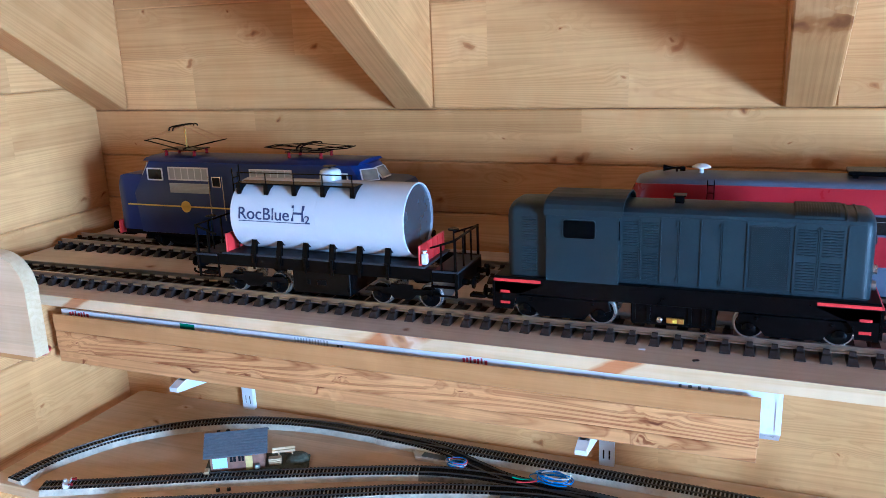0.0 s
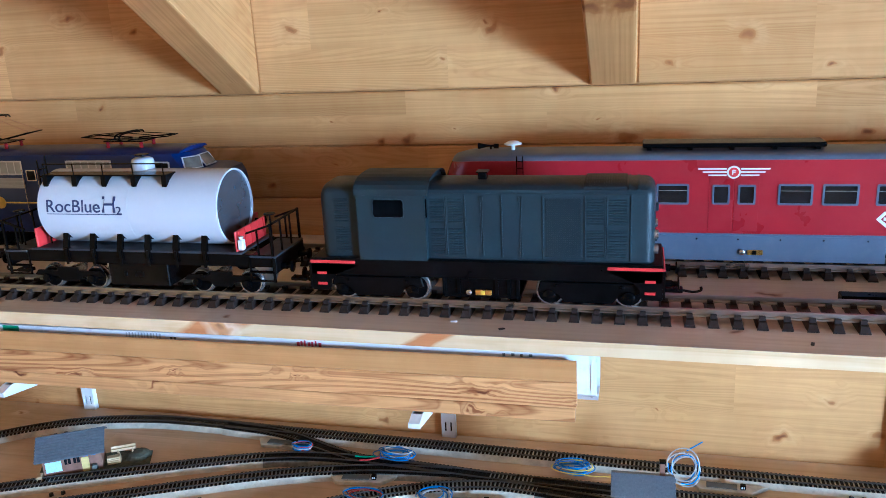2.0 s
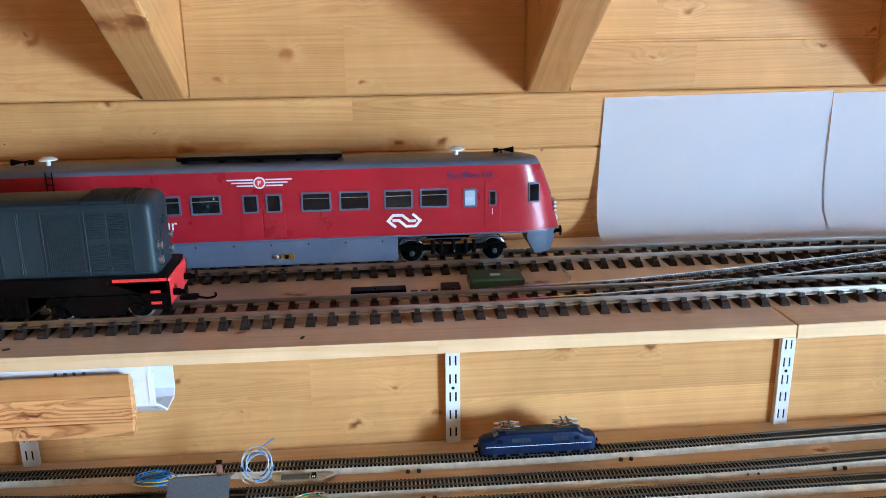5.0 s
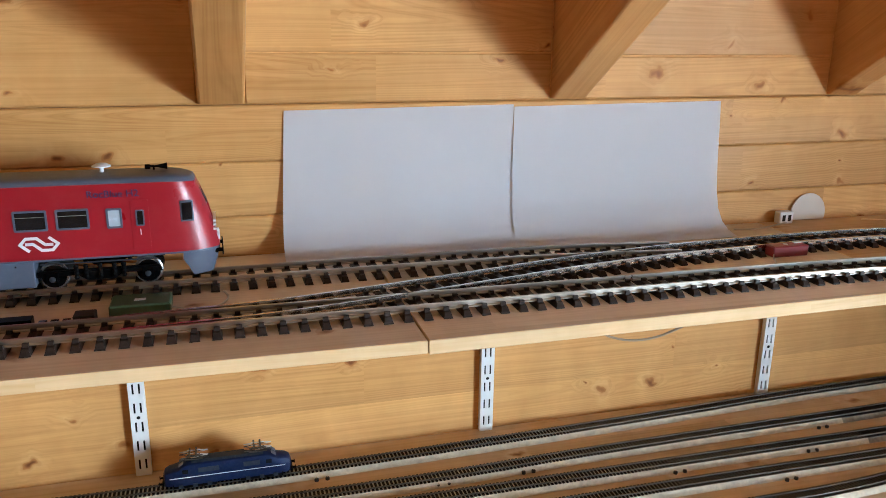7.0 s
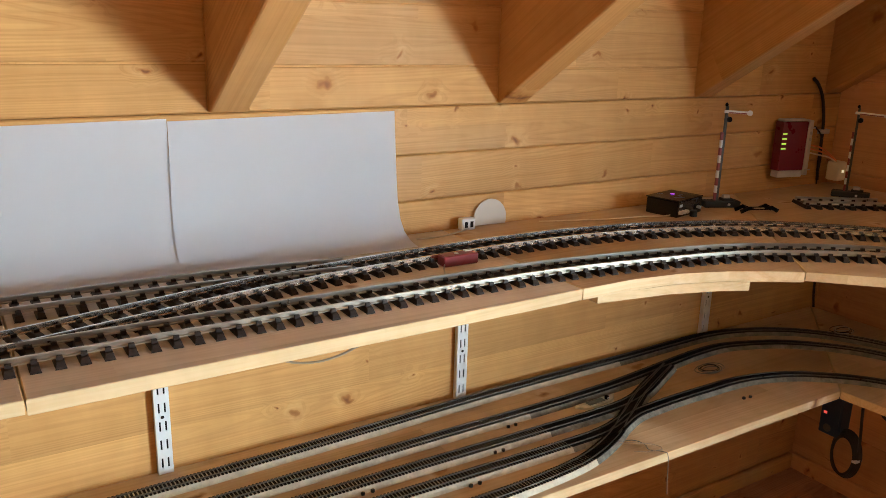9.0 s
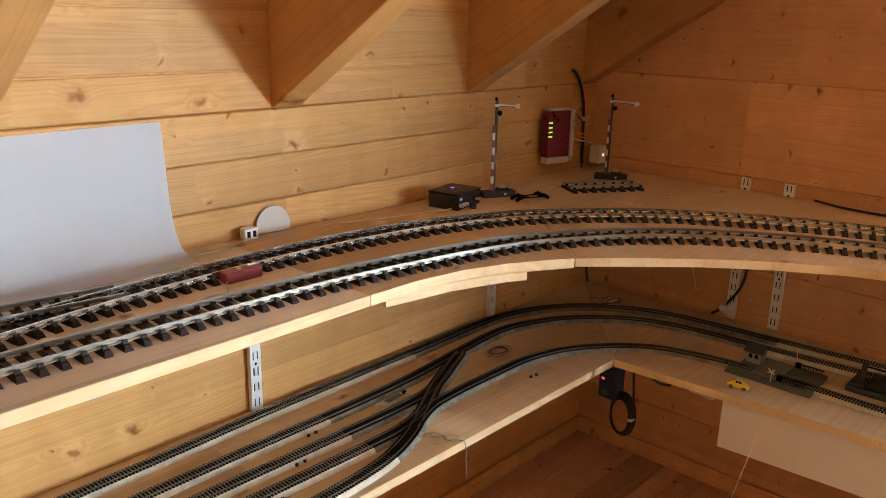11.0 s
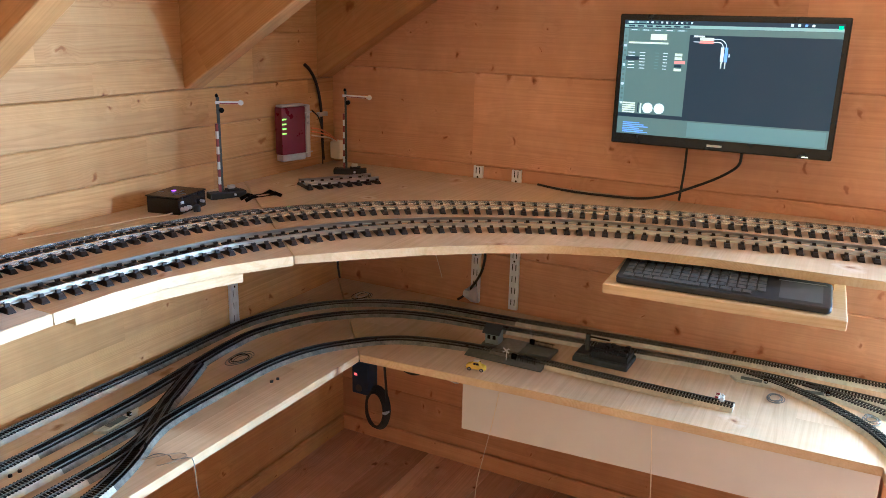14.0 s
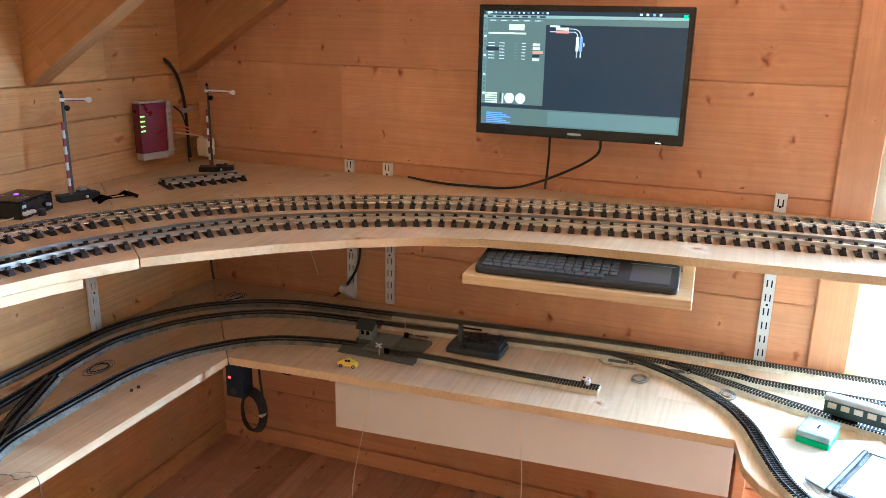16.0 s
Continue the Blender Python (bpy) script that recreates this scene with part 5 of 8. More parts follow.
# ---- red railcar on the rear track ----
def railcar():
    xc = 0.3035
    t = thing("red_railcar", "wine-red model railcar with slate-grey roof and white lettering", "model railcar", pose(xc, 1.128, RAILTOP))
    HL, W = 0.419, 0.0445
    def nose(x):
        """Half-width factor and drop of the roof towards the rounded ends."""
        e = max(0.0, (abs(x) - (HL - 0.075)) / 0.075)
        return math.sqrt(max(0.0, 1 - 0.80 * e ** 2.6)), e
    xs = [-HL + k * 0.006 for k in range(14)] + [-0.31, -0.2, -0.1, 0, 0.1, 0.2, 0.30] + [HL - k * 0.006 for k in range(13, -1, -1)]
    def lean(x, z):
        """The ends lean back towards the roof."""
        w, e = nose(x)
        up = max(0.0, (z - 0.048) / 0.110)
        down = max(0.0, (0.048 - z) / 0.045)
        return x - math.copysign(e * (0.034 * up ** 1.3 + 0.014 * down ** 1.5), x)
    def band(levels, close_top=False):
        bm = bmesh.new()
        rows = []
        for x in xs:
            f, e = nose(x)
            row = []
            for w, z in levels:
                zz = z - (e ** 2) * 0.006 * max(0, (z - 0.12) / 0.04)
                row.append((lean(x, z), -w * f, zz))
            row += [(a, -b, c) for a, b, c in reversed(row)]
            rows.append([bm.verts.new(p) for p in row])
        m = len(rows[0])
        for a, b in zip(rows, rows[1:]):
            for k in range(m):
                bm.faces.new((a[k], a[(k + 1) % m], b[(k + 1) % m], b[k]))
        bm.faces.new(rows[0])
        bm.faces.new(rows[-1])
        return bm
    part("body_side", band([(W, 0.0465), (W, 0.100), (W * 0.99, 0.135), (W * 0.965, 0.1445)]), CAR_RED, t, "glossy wine-red side panel", smooth=35)
    part("roof", band([(W * 0.968, 0.1447), (W * 0.93, 0.1485), (W * 0.78, 0.1515), (W * 0.45, 0.1530), (0.004, 0.1536)]), CAR_GREY, t, "slate-grey curved roof", smooth=50)
    part("waist_rail", band([(W * 1.008, 0.0440), (W * 1.008, 0.0464)]), CAR_GREY, t)
    # skirt between the bogies, and the two end skirts
    for a, b in ((-0.1655, 0.1795),):
        part("skirt", boxed(a, b, -W, W, 0.0085, 0.0438, bevel=0.0008), CAR_GREY, t, "slate-grey skirt with brass switch")
    for s in (-1, 1):
        bm = bmesh.new()
        rows = []
        for k in range(9):
            x = s * (HL - 0.050 + 0.050 * k / 8)
            f, e = nose(x)
            zb = 0.034 - 0.024 * min(1.0, k / 3)
            rows.append([bm.verts.new(p) for p in ((lean(x, 0.0438), -W * f, 0.0438), (lean(x, zb), -W * f * 0.94, zb), (lean(x, zb), W * f * 0.94, zb), (lean(x, 0.0438), W * f, 0.0438))])
        for a, b in zip(rows, rows[1:]):
            for q in range(4):
                bm.faces.new((a[q], a[(q + 1) % 4], b[(q + 1) % 4], b[q]))
        bm.faces.new(rows[0]), bm.faces.new(rows[-1])
        part("end_skirt", bm, CAR_GREY, t, smooth=40)
        x = s * (HL - 0.022)
        # windscreens, set into the leaning nose
        for y in (-0.016, 0.016):
            w = part("windscreen", boxed(-0.0015, 0.0015, -0.0125, 0.0125, -0.013, 0.013, bevel=0.001), CAR_GREY, t, "", Matrix.Translation((s * (HL - 0.0235), y, 0.116)) @ Matrix.Rotation(radians(-s * 24), 4, "Y") @ Matrix.Rotation(radians(s * (-16 if y < 0 else 16)), 4, "Z"))
            part("pane", boxed(min(s * 0.0016, s * 0.0024), max(s * 0.0016, s * 0.0024), -0.0105, 0.0105, -0.011, 0.011), CAR_GLASS, w)
        for y in (-0.014, 0.014):
            part("headlamp", lathe(bmesh.new(), [(0.005, -s * 0.004), (0.005, s * 0.002), (0.003, s * 0.003)], (s * (HL - 0.003), y, 0.058), "x", 14), WHITE, t, smooth=40)
        buffers(t, s * (HL - 0.012), s, 0.040, 0.022)
        for k in range(3):
            part("nose_stripe", boxed(min(s * (HL - 0.008), s * (HL - 0.004)), max(s * (HL - 0.008), s * (HL - 0.004)), -0.0255, 0.0255, 0.070 + k * 0.006, 0.073 + k * 0.006), WHITE, t)
    for y, s in ((-W, -1), (W, 1)):
        ys = y
        for x0, x1 in ((0.032, 0.071), (0.083, 0.122), (0.145, 0.184), (0.197, 0.239), (0.349, 0.391), (0.402, 0.445), (0.465, 0.506), (0.516, 0.557)):
            w = window(t, x0 - xc, x1 - xc, 0.0855, 0.1135, ys, s, CAR_GREY, CAR_GLASS, 0.0026, 0.0022)
            part("top_light_bar", boxed(x0 - xc + 0.003, x1 - xc - 0.003, min(ys + s * 0.0004, ys + s * 0.001), max(ys + s * 0.0004, ys + s * 0.001), 0.1040, 0.1049), PALE_GLASS, w)
        for x0, x1 in ((0.268, 0.290), (0.300, 0.322)):
            d = part("door", boxed(x0 - xc - 0.004, x1 - xc + 0.004, min(ys, ys + s * 0.0005), max(ys, ys + s * 0.0005), 0.050, 0.120, bevel=0.0002), CAR_RED, t)
            window(d, x0 - xc, x1 - xc, 0.086, 0.1125, ys + s * 0.0005, s, CAR_GREY, CAR_GLASS, 0.0024, 0.002)
        for x0, x1 in ((-0.038, -0.027), (0.615, 0.626)):
            d = part("cab_door", boxed(x0 - xc - 0.006, x1 - xc + 0.006, min(ys, ys + s * 0.0006), max(ys, ys + s * 0.0006), 0.050, 0.122, bevel=0.0002), CAR_RED, t)
            window(d, x0 - xc, x1 - xc, 0.086, 0.1085, ys + s * 0.0006, s, CAR_GREY, CAR_GLASS, 0.0018, 0.002)
        # panes paled by a painted sky reflection
        for x0, x1 in ((-0.011, 0.008), (0.578, 0.598)):
            window(t, x0 - xc, x1 - xc, 0.0845, 0.112, ys, s, CAR_GREY, SKY_PANE, 0.0028, 0.0022, name="frosted_window")
        for x0, x1 in ((-0.083, -0.066), (0.672, 0.690)):
            xm = (x0 + x1) / 2 - xc
            f, e = nose(xm)
            out = W * f
            turn = -s * math.copysign(9, xm)
            w = part("cab_side_window", boxed(-0.0088, 0.0088, -0.0014, 0.0014, -0.0145, 0.0145, bevel=0.001), CAR_GREY, t, "", Matrix.Translation((xm, s * (out - 0.0006), 0.103)) @ Matrix.Rotation(radians(turn), 4, "Z"))
            part("pane", boxed(-0.0066, 0.0066, min(s * 0.0014, s * 0.0020), max(s * 0.0014, s * 0.0020), -0.012, 0.012), CAR_GLASS, w)
    # lettering and emblems on the near side
    face = Matrix.Rotation(radians(90), 4, "X")
    ob = lettering("lettering", "Rocrail on Tour", 0.0232, WHITE, Matrix.Translation((0.0295 - xc, -W - 0.0007, 0.0655)) @ face, t, "white slogan lettering")
    wide = max(v.co.x for v in ob.data.vertices)
    for v in ob.data.vertices:
        v.co.x *= 0.147 / wide
    part("underline", boxed(0.030 - xc, 0.170 - xc, -W - 0.0009, -W - 0.0001, 0.0632, 0.0642), WHITE, t)
    lettering("class_number", "2", 0.0125, WHITE, Matrix.Translation((-0.0360 - xc, -W - 0.0012, 0.0735)) @ face, t)
    lettering("class_number", "1", 0.0125, WHITE, Matrix.Translation((0.6170 - xc, -W - 0.0012, 0.0735)) @ face, t)
    ob = lettering("lettering", "RocBlue H2", 0.0135, NAVY, Matrix.Translation((0.556 - xc, -W - 0.0004, 0.1270)) @ face, t, "faded purple-blue lettering")
    ex = 0.2935 - xc
    em = part("winged_emblem", lathe(bmesh.new(), [(0.0062, -0.0008), (0.0084, -0.0008), (0.0084, 0.0), (0.0062, 0.0)], (ex, -W - 0.0002, 0.129), "y", 24), WHITE, t, "white winged wheel emblem")
    part("emblem_field", lathe(bmesh.new(), [(0.0063, 0.0), (0.0063, -0.0005), (0.0004, -0.0005)], (ex, -W - 0.0009, 0.129), "y", 24), RED, em, "red disc inside the white ring")
    part("emblem_core", boxed(ex - 0.0022, ex - 0.0008, -W - 0.0021, -W - 0.0013, 0.1258, 0.1322), WHITE, em)
    for z in (0.1308, 0.1286):
        part("emblem_core", boxed(ex - 0.0007, ex + 0.0022, -W - 0.0021, -W - 0.0013, z, z + 0.0013), WHITE, em)
    for k, (lw, z) in enumerate(((0.0445, 0.1325), (0.0385, 0.1283), (0.0315, 0.1241))):
        for s in (-1, 1):
            a, b = ex + s * 0.0086, ex + s * lw
            part("wing_bar", boxed(min(a, b), max(a, b), -W - 0.0008, -W - 0.0001, z, z + 0.0018), WHITE, em)
    # double arrow mark, in plain bars
    ax, az, lw, lh = 0.4930 - xc, 0.0680, 0.0530, 0.0205
    for turn in (1, -1):
        line = [Vector(((u - 0.5) * lw * turn, (v - 0.5) * lh * turn)) for u, v in ((0.27, 0.04), (0.065, 0.5), (0.20, 0.90), (0.45, 0.90), (0.64, 0.47), (0.82, 0.47))]
        left, right = [], []
        for k, p in enumerate(line):
            a = (p - line[max(0, k - 1)]).normalized() if k else (line[1] - p).normalized()
            b = (line[min(len(line) - 1, k + 1)] - p).normalized() if k < len(line) - 1 else a
            n = Vector((-(a + b).y, (a + b).x)).normalized()
            n *= 0.0019 / max(0.5, n.dot(Vector((-a.y, a.x))))
            left.append((ax + p.x + n.x, az + p.y + n.y))
            right.append((ax + p.x - n.x, az + p.y - n.y))
        bm = bmesh.new()
        for k in range(len(line) - 1):
            prism(bm, [left[k], left[k + 1], right[k + 1], right[k]], "y", -W - 0.0009, -W - 0.0001)
        part("arrow_mark", bm, WHITE, t, "white double arrow mark")
    # brass switch on the skirt
    sw = part("switch", boxed(0.316 - xc, 0.335 - xc, -W - 0.002, -W, 0.0175, 0.0245, bevel=0.0005), GOLD, t, "small brass slide switch")
    part("switch_knob", boxed(0.322 - xc, 0.327 - xc, -W - 0.003, -W - 0.0021, 0.0185, 0.0235), BLACK, sw)
    part("bearing", lathe(bmesh.new(), [(0.004, 0), (0.004, -0.002), (0.0015, -0.003)], (0.309 - xc, -W, 0.021), "y", 12), STEEL, t)
    for k in range(9):
        part("rivet", lathe(bmesh.new(), [(0.0011, 0), (0.0011, -0.0006), (0.0003, -0.0009)], (-0.21 + k * 0.0525, -W, 0.0385), "y", 8), BLACK, t)
    # roof gear
    rb = part("roof_box", boxed(0.178 - xc, 0.408 - xc, -0.020, 0.020, 0.1570, 0.1630, bevel=0.0012), BLACK, t, "long black roof radiator")
    for k in range(5):
        part("roof_foot", boxed(0.184 - xc + k * 0.053, 0.190 - xc + k * 0.053, -0.016, 0.016, 0.1520, 0.1570), BLACK, rb)
    for x in (-0.001, 0.573):
        part("roof_vent", lathe(bmesh.new(), [(0.003, 0.151), (0.003, 0.1600), (0.0125, 0.1610), (0.0125, 0.1624), (0.007, 0.1653), (0.001, 0.1660)], (x - xc, 0, 0), "z", 24), WHITE, t, "white mushroom roof vent", smooth=40)
    for x, s in ((-0.034, -1), (0.640, 1)):
        part("horn", lathe(bmesh.new(), [(0.0016, 0), (0.0014, s * 0.012), (0.0048, s * 0.026), (0.0036, s * 0.026)], (x - xc - s * 0.008, 0.004, 0.1585), "x", 12), BLACK, t, smooth=40)
        part("horn_foot", lathe(bmesh.new(), [(0.0035, -0.0035), (0.0035, 0.0035)], (x - xc - s * 0.008, 0.004, 0.1580), "x", 10), BLACK, t)
        part("horn_stem", cyl(bmesh.new(), (x - xc, 0.004, 0.149), (x - xc, 0.004, 0.158), 0.0014, seg=6), BLACK, t)
    for x in (0.010, 0.0185):
        part("ladder_rail", boxed(x - xc, x - xc + 0.0012, -W - 0.0035, -W - 0.002, 0.040, 0.152), BLACK, t)
    for k in range(11):
        part("rung", boxed(0.0112 - xc, 0.0185 - xc, -W - 0.0032, -W - 0.0023, 0.046 + k * 0.0098, 0.0470 + k * 0.0098), BLACK, t)
    # bogies
    for bx in (-0.246, 0.260):
        for dx in (-0.0605, 0.0605):
            wheelset(t, bx + dx, 0.0175)
        for s in (-1, 1):
            bg = part("bogie_frame", prism(bmesh.new(), [(bx - 0.080, 0.020), (bx - 0.076, 0.029), (bx + 0.076, 0.029), (bx + 0.080, 0.020), (bx + 0.028, 0.021), (bx + 0.018, 0.013), (bx - 0.018, 0.013), (bx - 0.028, 0.021)], "y", s * 0.0375 - 0.0016, s * 0.0375 + 0.0016, bevel=0.0004), SOOT, t)
            part("side_rail", boxed(bx - 0.078, bx + 0.078, s * 0.0402 - 0.0008, s * 0.0402 + 0.0008, 0.0262, 0.0276), BLACK, bg)
            part("brake_rod", cyl(bmesh.new(), (bx - 0.074, s * 0.0405, 0.0385), (bx + 0.074, s * 0.0405, 0.0385), 0.0011, seg=6), DECK, bg)
            for dx in (-0.0605, 0.0605):
                ax = part("axle_box", boxed(bx + dx - 0.008, bx + dx + 0.008, s * 0.0395 - 0.002, s * 0.0395 + 0.002, 0.011, 0.027, bevel=0.001), BLACK, bg)
                part("axle_cap", lathe(bmesh.new(), [(0.0040, 0), (0.0040, s * 0.0016), (0.0015, s * 0.0026)], (bx + dx, s * 0.0415, 0.0175), "y", 12), DECK, ax, smooth=40)
            for dx in (-0.030, -0.018, 0.0, 0.018, 0.030):
                part("spring", lathe(bmesh.new(), [(0.0034, z) if k % 2 else (0.0026, z) for k, z in enumerate((0.016, 0.0185, 0.021, 0.0235, 0.026, 0.0285, 0.031, 0.0335, 0.036))], (bx + dx, s * 0.0412, 0), "z", 10), SOOT, bg)
    return t


railcar()


# ---- blue electric locomotive at the wall's end of the rear track ----
def pantograph(parent, x, raised):
    base = part("pantograph_base", boxed(x - 0.036, x + 0.036, -0.020, 0.020, 0.1735, 0.1752, bevel=0.0004), BLACK, parent)
    for dx in (-0.030, 0.030):
        for y in (-0.017, 0.017):
            part("insulator", lathe(bmesh.new(), [(0.0022, 0.163), (0.0032, 0.166), (0.0022, 0.1685), (0.0032, 0.171), (0.0018, 0.1735)], (x + dx, y, 0), "z", 10), CAR_RED, base)
    top = 0.215 if raised else 0.186
    mid = 0.190 if raised else 0.181
    reach = 0.076
    for y in (-0.015, 0.015):
        for s in (-1, 1):
            part("lower_arm", cyl(bmesh.new(), (x + s * 0.006, y, 0.176), (x + s * reach, y * 0.9, mid), 0.0011, seg=6), BLACK, base)
            part("upper_arm", cyl(bmesh.new(), (x + s * reach, y * 0.9, mid), (x + s * 0.004, y * 0.55, top), 0.0007, seg=6), COPPER if raised else BLACK, base)
    for s in (-1, 1):
        part("cross_bar", cyl(bmesh.new(), (x + s * reach, -0.0165, mid), (x + s * reach, 0.0165, mid), 0.0009, seg=6), BLACK, base)
    for dx in (-0.004, 0.004):
        part("collector", tube(bmesh.new(), smooth_path([(x + dx, -0.034, top - 0.006), (x + dx, -0.026, top), (x + dx, 0.026, top), (x + dx, 0.034, top - 0.006)], 0.003), 0.0013, 6), BLACK, base, "black collector shoe")
    if raised:
        part("post", cyl(bmesh.new(), (x + 0.002, 0, 0.175), (x + 0.002, 0, 0.212), 0.0012, seg=6), GOLD, base)


def electric():
    t = thing("blue_electric_locomotive", "dark blue model electric locomotive with white window frames and pantographs", "model locomotive", pose(-0.718, 1.128, RAILTOP))
    W = 0.0440
    body = bmesh.new()
    prism(body, [(-0.232, 0.030), (0.232, 0.030), (0.242, 0.130), (0.2195, 0.1565), (0.213, 0.1585), (-0.213, 0.1585), (-0.2195, 0.1565), (-0.242, 0.130)], "y", -W, W, bevel=0.003, seg=2)
    # the cab corners are cut back, each with a windscreen of its own
    corners = []
    for sx in (-1, 1):
        for sy in (-1, 1):
            n = Vector((0.66 * sx, 0.58 * sy, 0.47)).normalized()
            p = Vector((0.227 * sx, 0.0315 * sy, 0.131))
            bmesh.ops.bisect_plane(body, geom=body.verts[:] + body.edges[:] + body.faces[:], plane_co=p, plane_no=n, clear_outer=True)
            bmesh.ops.holes_fill(body, edges=[e for e in body.edges if e.is_boundary])
            across = Vector((0, 0, 1)).cross(n).normalized()
            rise = n.cross(across)
            corners.append((sx, Matrix.Translation(p + rise * 0.0125) @ Matrix((n, across, rise)).transposed().to_4x4()))
    b = part("body", body, LOCO_BLUE, t, "dark blue body shell", smooth=40)
    part("roof", prism(bmesh.new(), [(-W * 0.98, 0.1585), (-W * 0.8, 0.1625), (-W * 0.3, 0.1645), (W * 0.3, 0.1645), (W * 0.8, 0.1625), (W * 0.98, 0.1585)], "x", -0.211, 0.211), LOCO_BLUE, t, smooth=50)
    for s in (-1, 1):
        bm = bmesh.new()
        rows = []
        for x, f, z in ((0.196, 1.0, 0.1335), (0.258, 0.98, 0.1335), (0.274, 0.90, 0.130), (0.282, 0.76, 0.121), (0.285, 0.66, 0.110)):
            rows.append([bm.verts.new(p) for p in ((s * x, -W * f, 0.034), (s * x, -W * f, z - 0.010), (s * x, -W * f * 0.86, z), (s * x, W * f * 0.86, z), (s * x, W * f, z - 0.010), (s * x, W * f, 0.034))])
        for a, c in zip(rows, rows[1:]):
            for k in range(6):
                bm.faces.new((a[k], a[(k + 1) % 6], c[(k + 1) % 6], c[k]))
        bm.faces.new(rows[0]), bm.faces.new(rows[-1])
        part("nose", bm, LOCO_BLUE, t, smooth=30)
        # windscreens on the leaning front
        w = part("windscreen", boxed(-0.001, 0.001, -0.0165, 0.0165, -0.0115, 0.0115, bevel=0.0008), WHITE, t, "white-framed windscreen", Matrix.Translation((s * 0.2315, 0, 0.1432)) @ Matrix.Rotation(radians(-s * 40.5), 4, "Y"))
        part("pane", boxed(min(s * 0.001, s * 0.0016), max(s * 0.001, s * 0.0016), -0.0142, 0.0142, -0.0092, 0.0092), PALE_GLASS, w)
        for sx, m in corners:
            if sx == s:
                w = part("corner_windscreen", boxed(-0.001, 0.001, -0.0150, 0.0150, -0.0108, 0.0108, bevel=0.0008), WHITE, t, "white-framed corner windscreen", m)
                part("pane", boxed(0.001, 0.0016, -0.0128, 0.0128, -0.0086, 0.0086), PALE_GLASS, w)
        part("end_beam", boxed(min(s * 0.284, s * 0.288), max(s * 0.284, s * 0.288), -0.040, 0.040, 0.024, 0.048), RED, t)
        buffers(t, s * 0.288, s, 0.036)
        coupling(t, s * 0.288, s)
        for k in range(2):
            part("badge", lathe(bmesh.new(), [(0.004, 0), (0.004, s * 0.001), (0.001, s * 0.0014)], (s * 0.284, -0.016 + k * 0.032, 0.066), "x", 12), STEEL, t)
    part("skirt", boxed(-0.27, 0.27, -W * 0.96, W * 0.96, 0.026, 0.034), SOOT, t)
    for y, s in ((-W, -1), (W, 1)):
        for x0, x1 in ((-0.158, -0.074), (0.009, 0.091)):
            window(t, x0, x1, 0.126, 0.149, y, s, WHITE, SILVER_GRILLE, 0.0022, 0.001, bars=5)
            g = part("vent_panel", boxed(x0, x1, min(y, y + s * 0.0006), max(y, y + s * 0.0006), 0.104, 0.121), SILVER_GRILLE, t, "grey louvre panel")
            for k in range(7):
                part("slat", boxed(x0 + 0.001, x1 - 0.001, min(y + s * 0.0006, y + s * 0.0014), max(y + s * 0.0006, y + s * 0.0014), 0.1055 + k * 0.0022, 0.1067 + k * 0.0022), SILVER_GRILLE, g)
        for e in (-1, 1):
            xa, xb = (0.158, 0.193) if e > 0 else (-0.204, -0.170)
            window(t, xa, xb, 0.1245, 0.1465, y, s, WHITE, DARKGLASS, 0.0024, 0.002, name="cab_window")
            xa, xb = (0.101, 0.119) if e > 0 else (-0.068, -0.050)
            window(t, xa, xb, 0.116, 0.134, y, s, STEEL, DARKGLASS, 0.0016, 0.001, name="door_window")
            for dx in (xa - 0.005, xb + 0.005):
                part("door_rail", cyl(bmesh.new(), (dx, y + s * 0.003, 0.060), (dx, y + s * 0.003, 0.135), 0.0008, seg=6), STEEL, t)
        part("yellow_stripe", boxed(-0.256, 0.256, min(y, y + s * 0.0006), max(y, y + s * 0.0006), 0.0790, 0.0812), YELLOW, t, "thin yellow waist stripe")
        part("round_badge", lathe(bmesh.new(), [(0.010, 0), (0.010, s * 0.0009), (0.0085, s * 0.001), (0.0084, s * 0.0006), (0.001, s * 0.0006)], (-0.128, y, 0.080), "y", 24), YELLOW, t)
        for xcb in (-0.15, 0.15):
            bg = part("bogie_frame", prism(bmesh.new(), [(xcb - 0.082, 0.016), (xcb - 0.076, 0.028), (xcb + 0.076, 0.028), (xcb + 0.082, 0.016), (xcb + 0.03, 0.018), (xcb + 0.02, 0.010), (xcb - 0.02, 0.010), (xcb - 0.03, 0.018)], "y", y * 0.86 - 0.0018, y * 0.86 + 0.0018, bevel=0.0005), BLACK, t)
            for dx in (-0.052, 0.052):
                part("axle_box", boxed(xcb + dx - 0.007, xcb + dx + 0.007, y * 0.89 - 0.0018, y * 0.89 + 0.0018, 0.010, 0.024, bevel=0.001), SOOT, bg)
    for xcb in (-0.15, 0.15):
        for dx in (-0.052, 0.052):
            wheelset(t, xcb + dx, 0.0180)
    pantograph(t, -0.150, True)
    pantograph(t, 0.101, False)
    return t


electric()

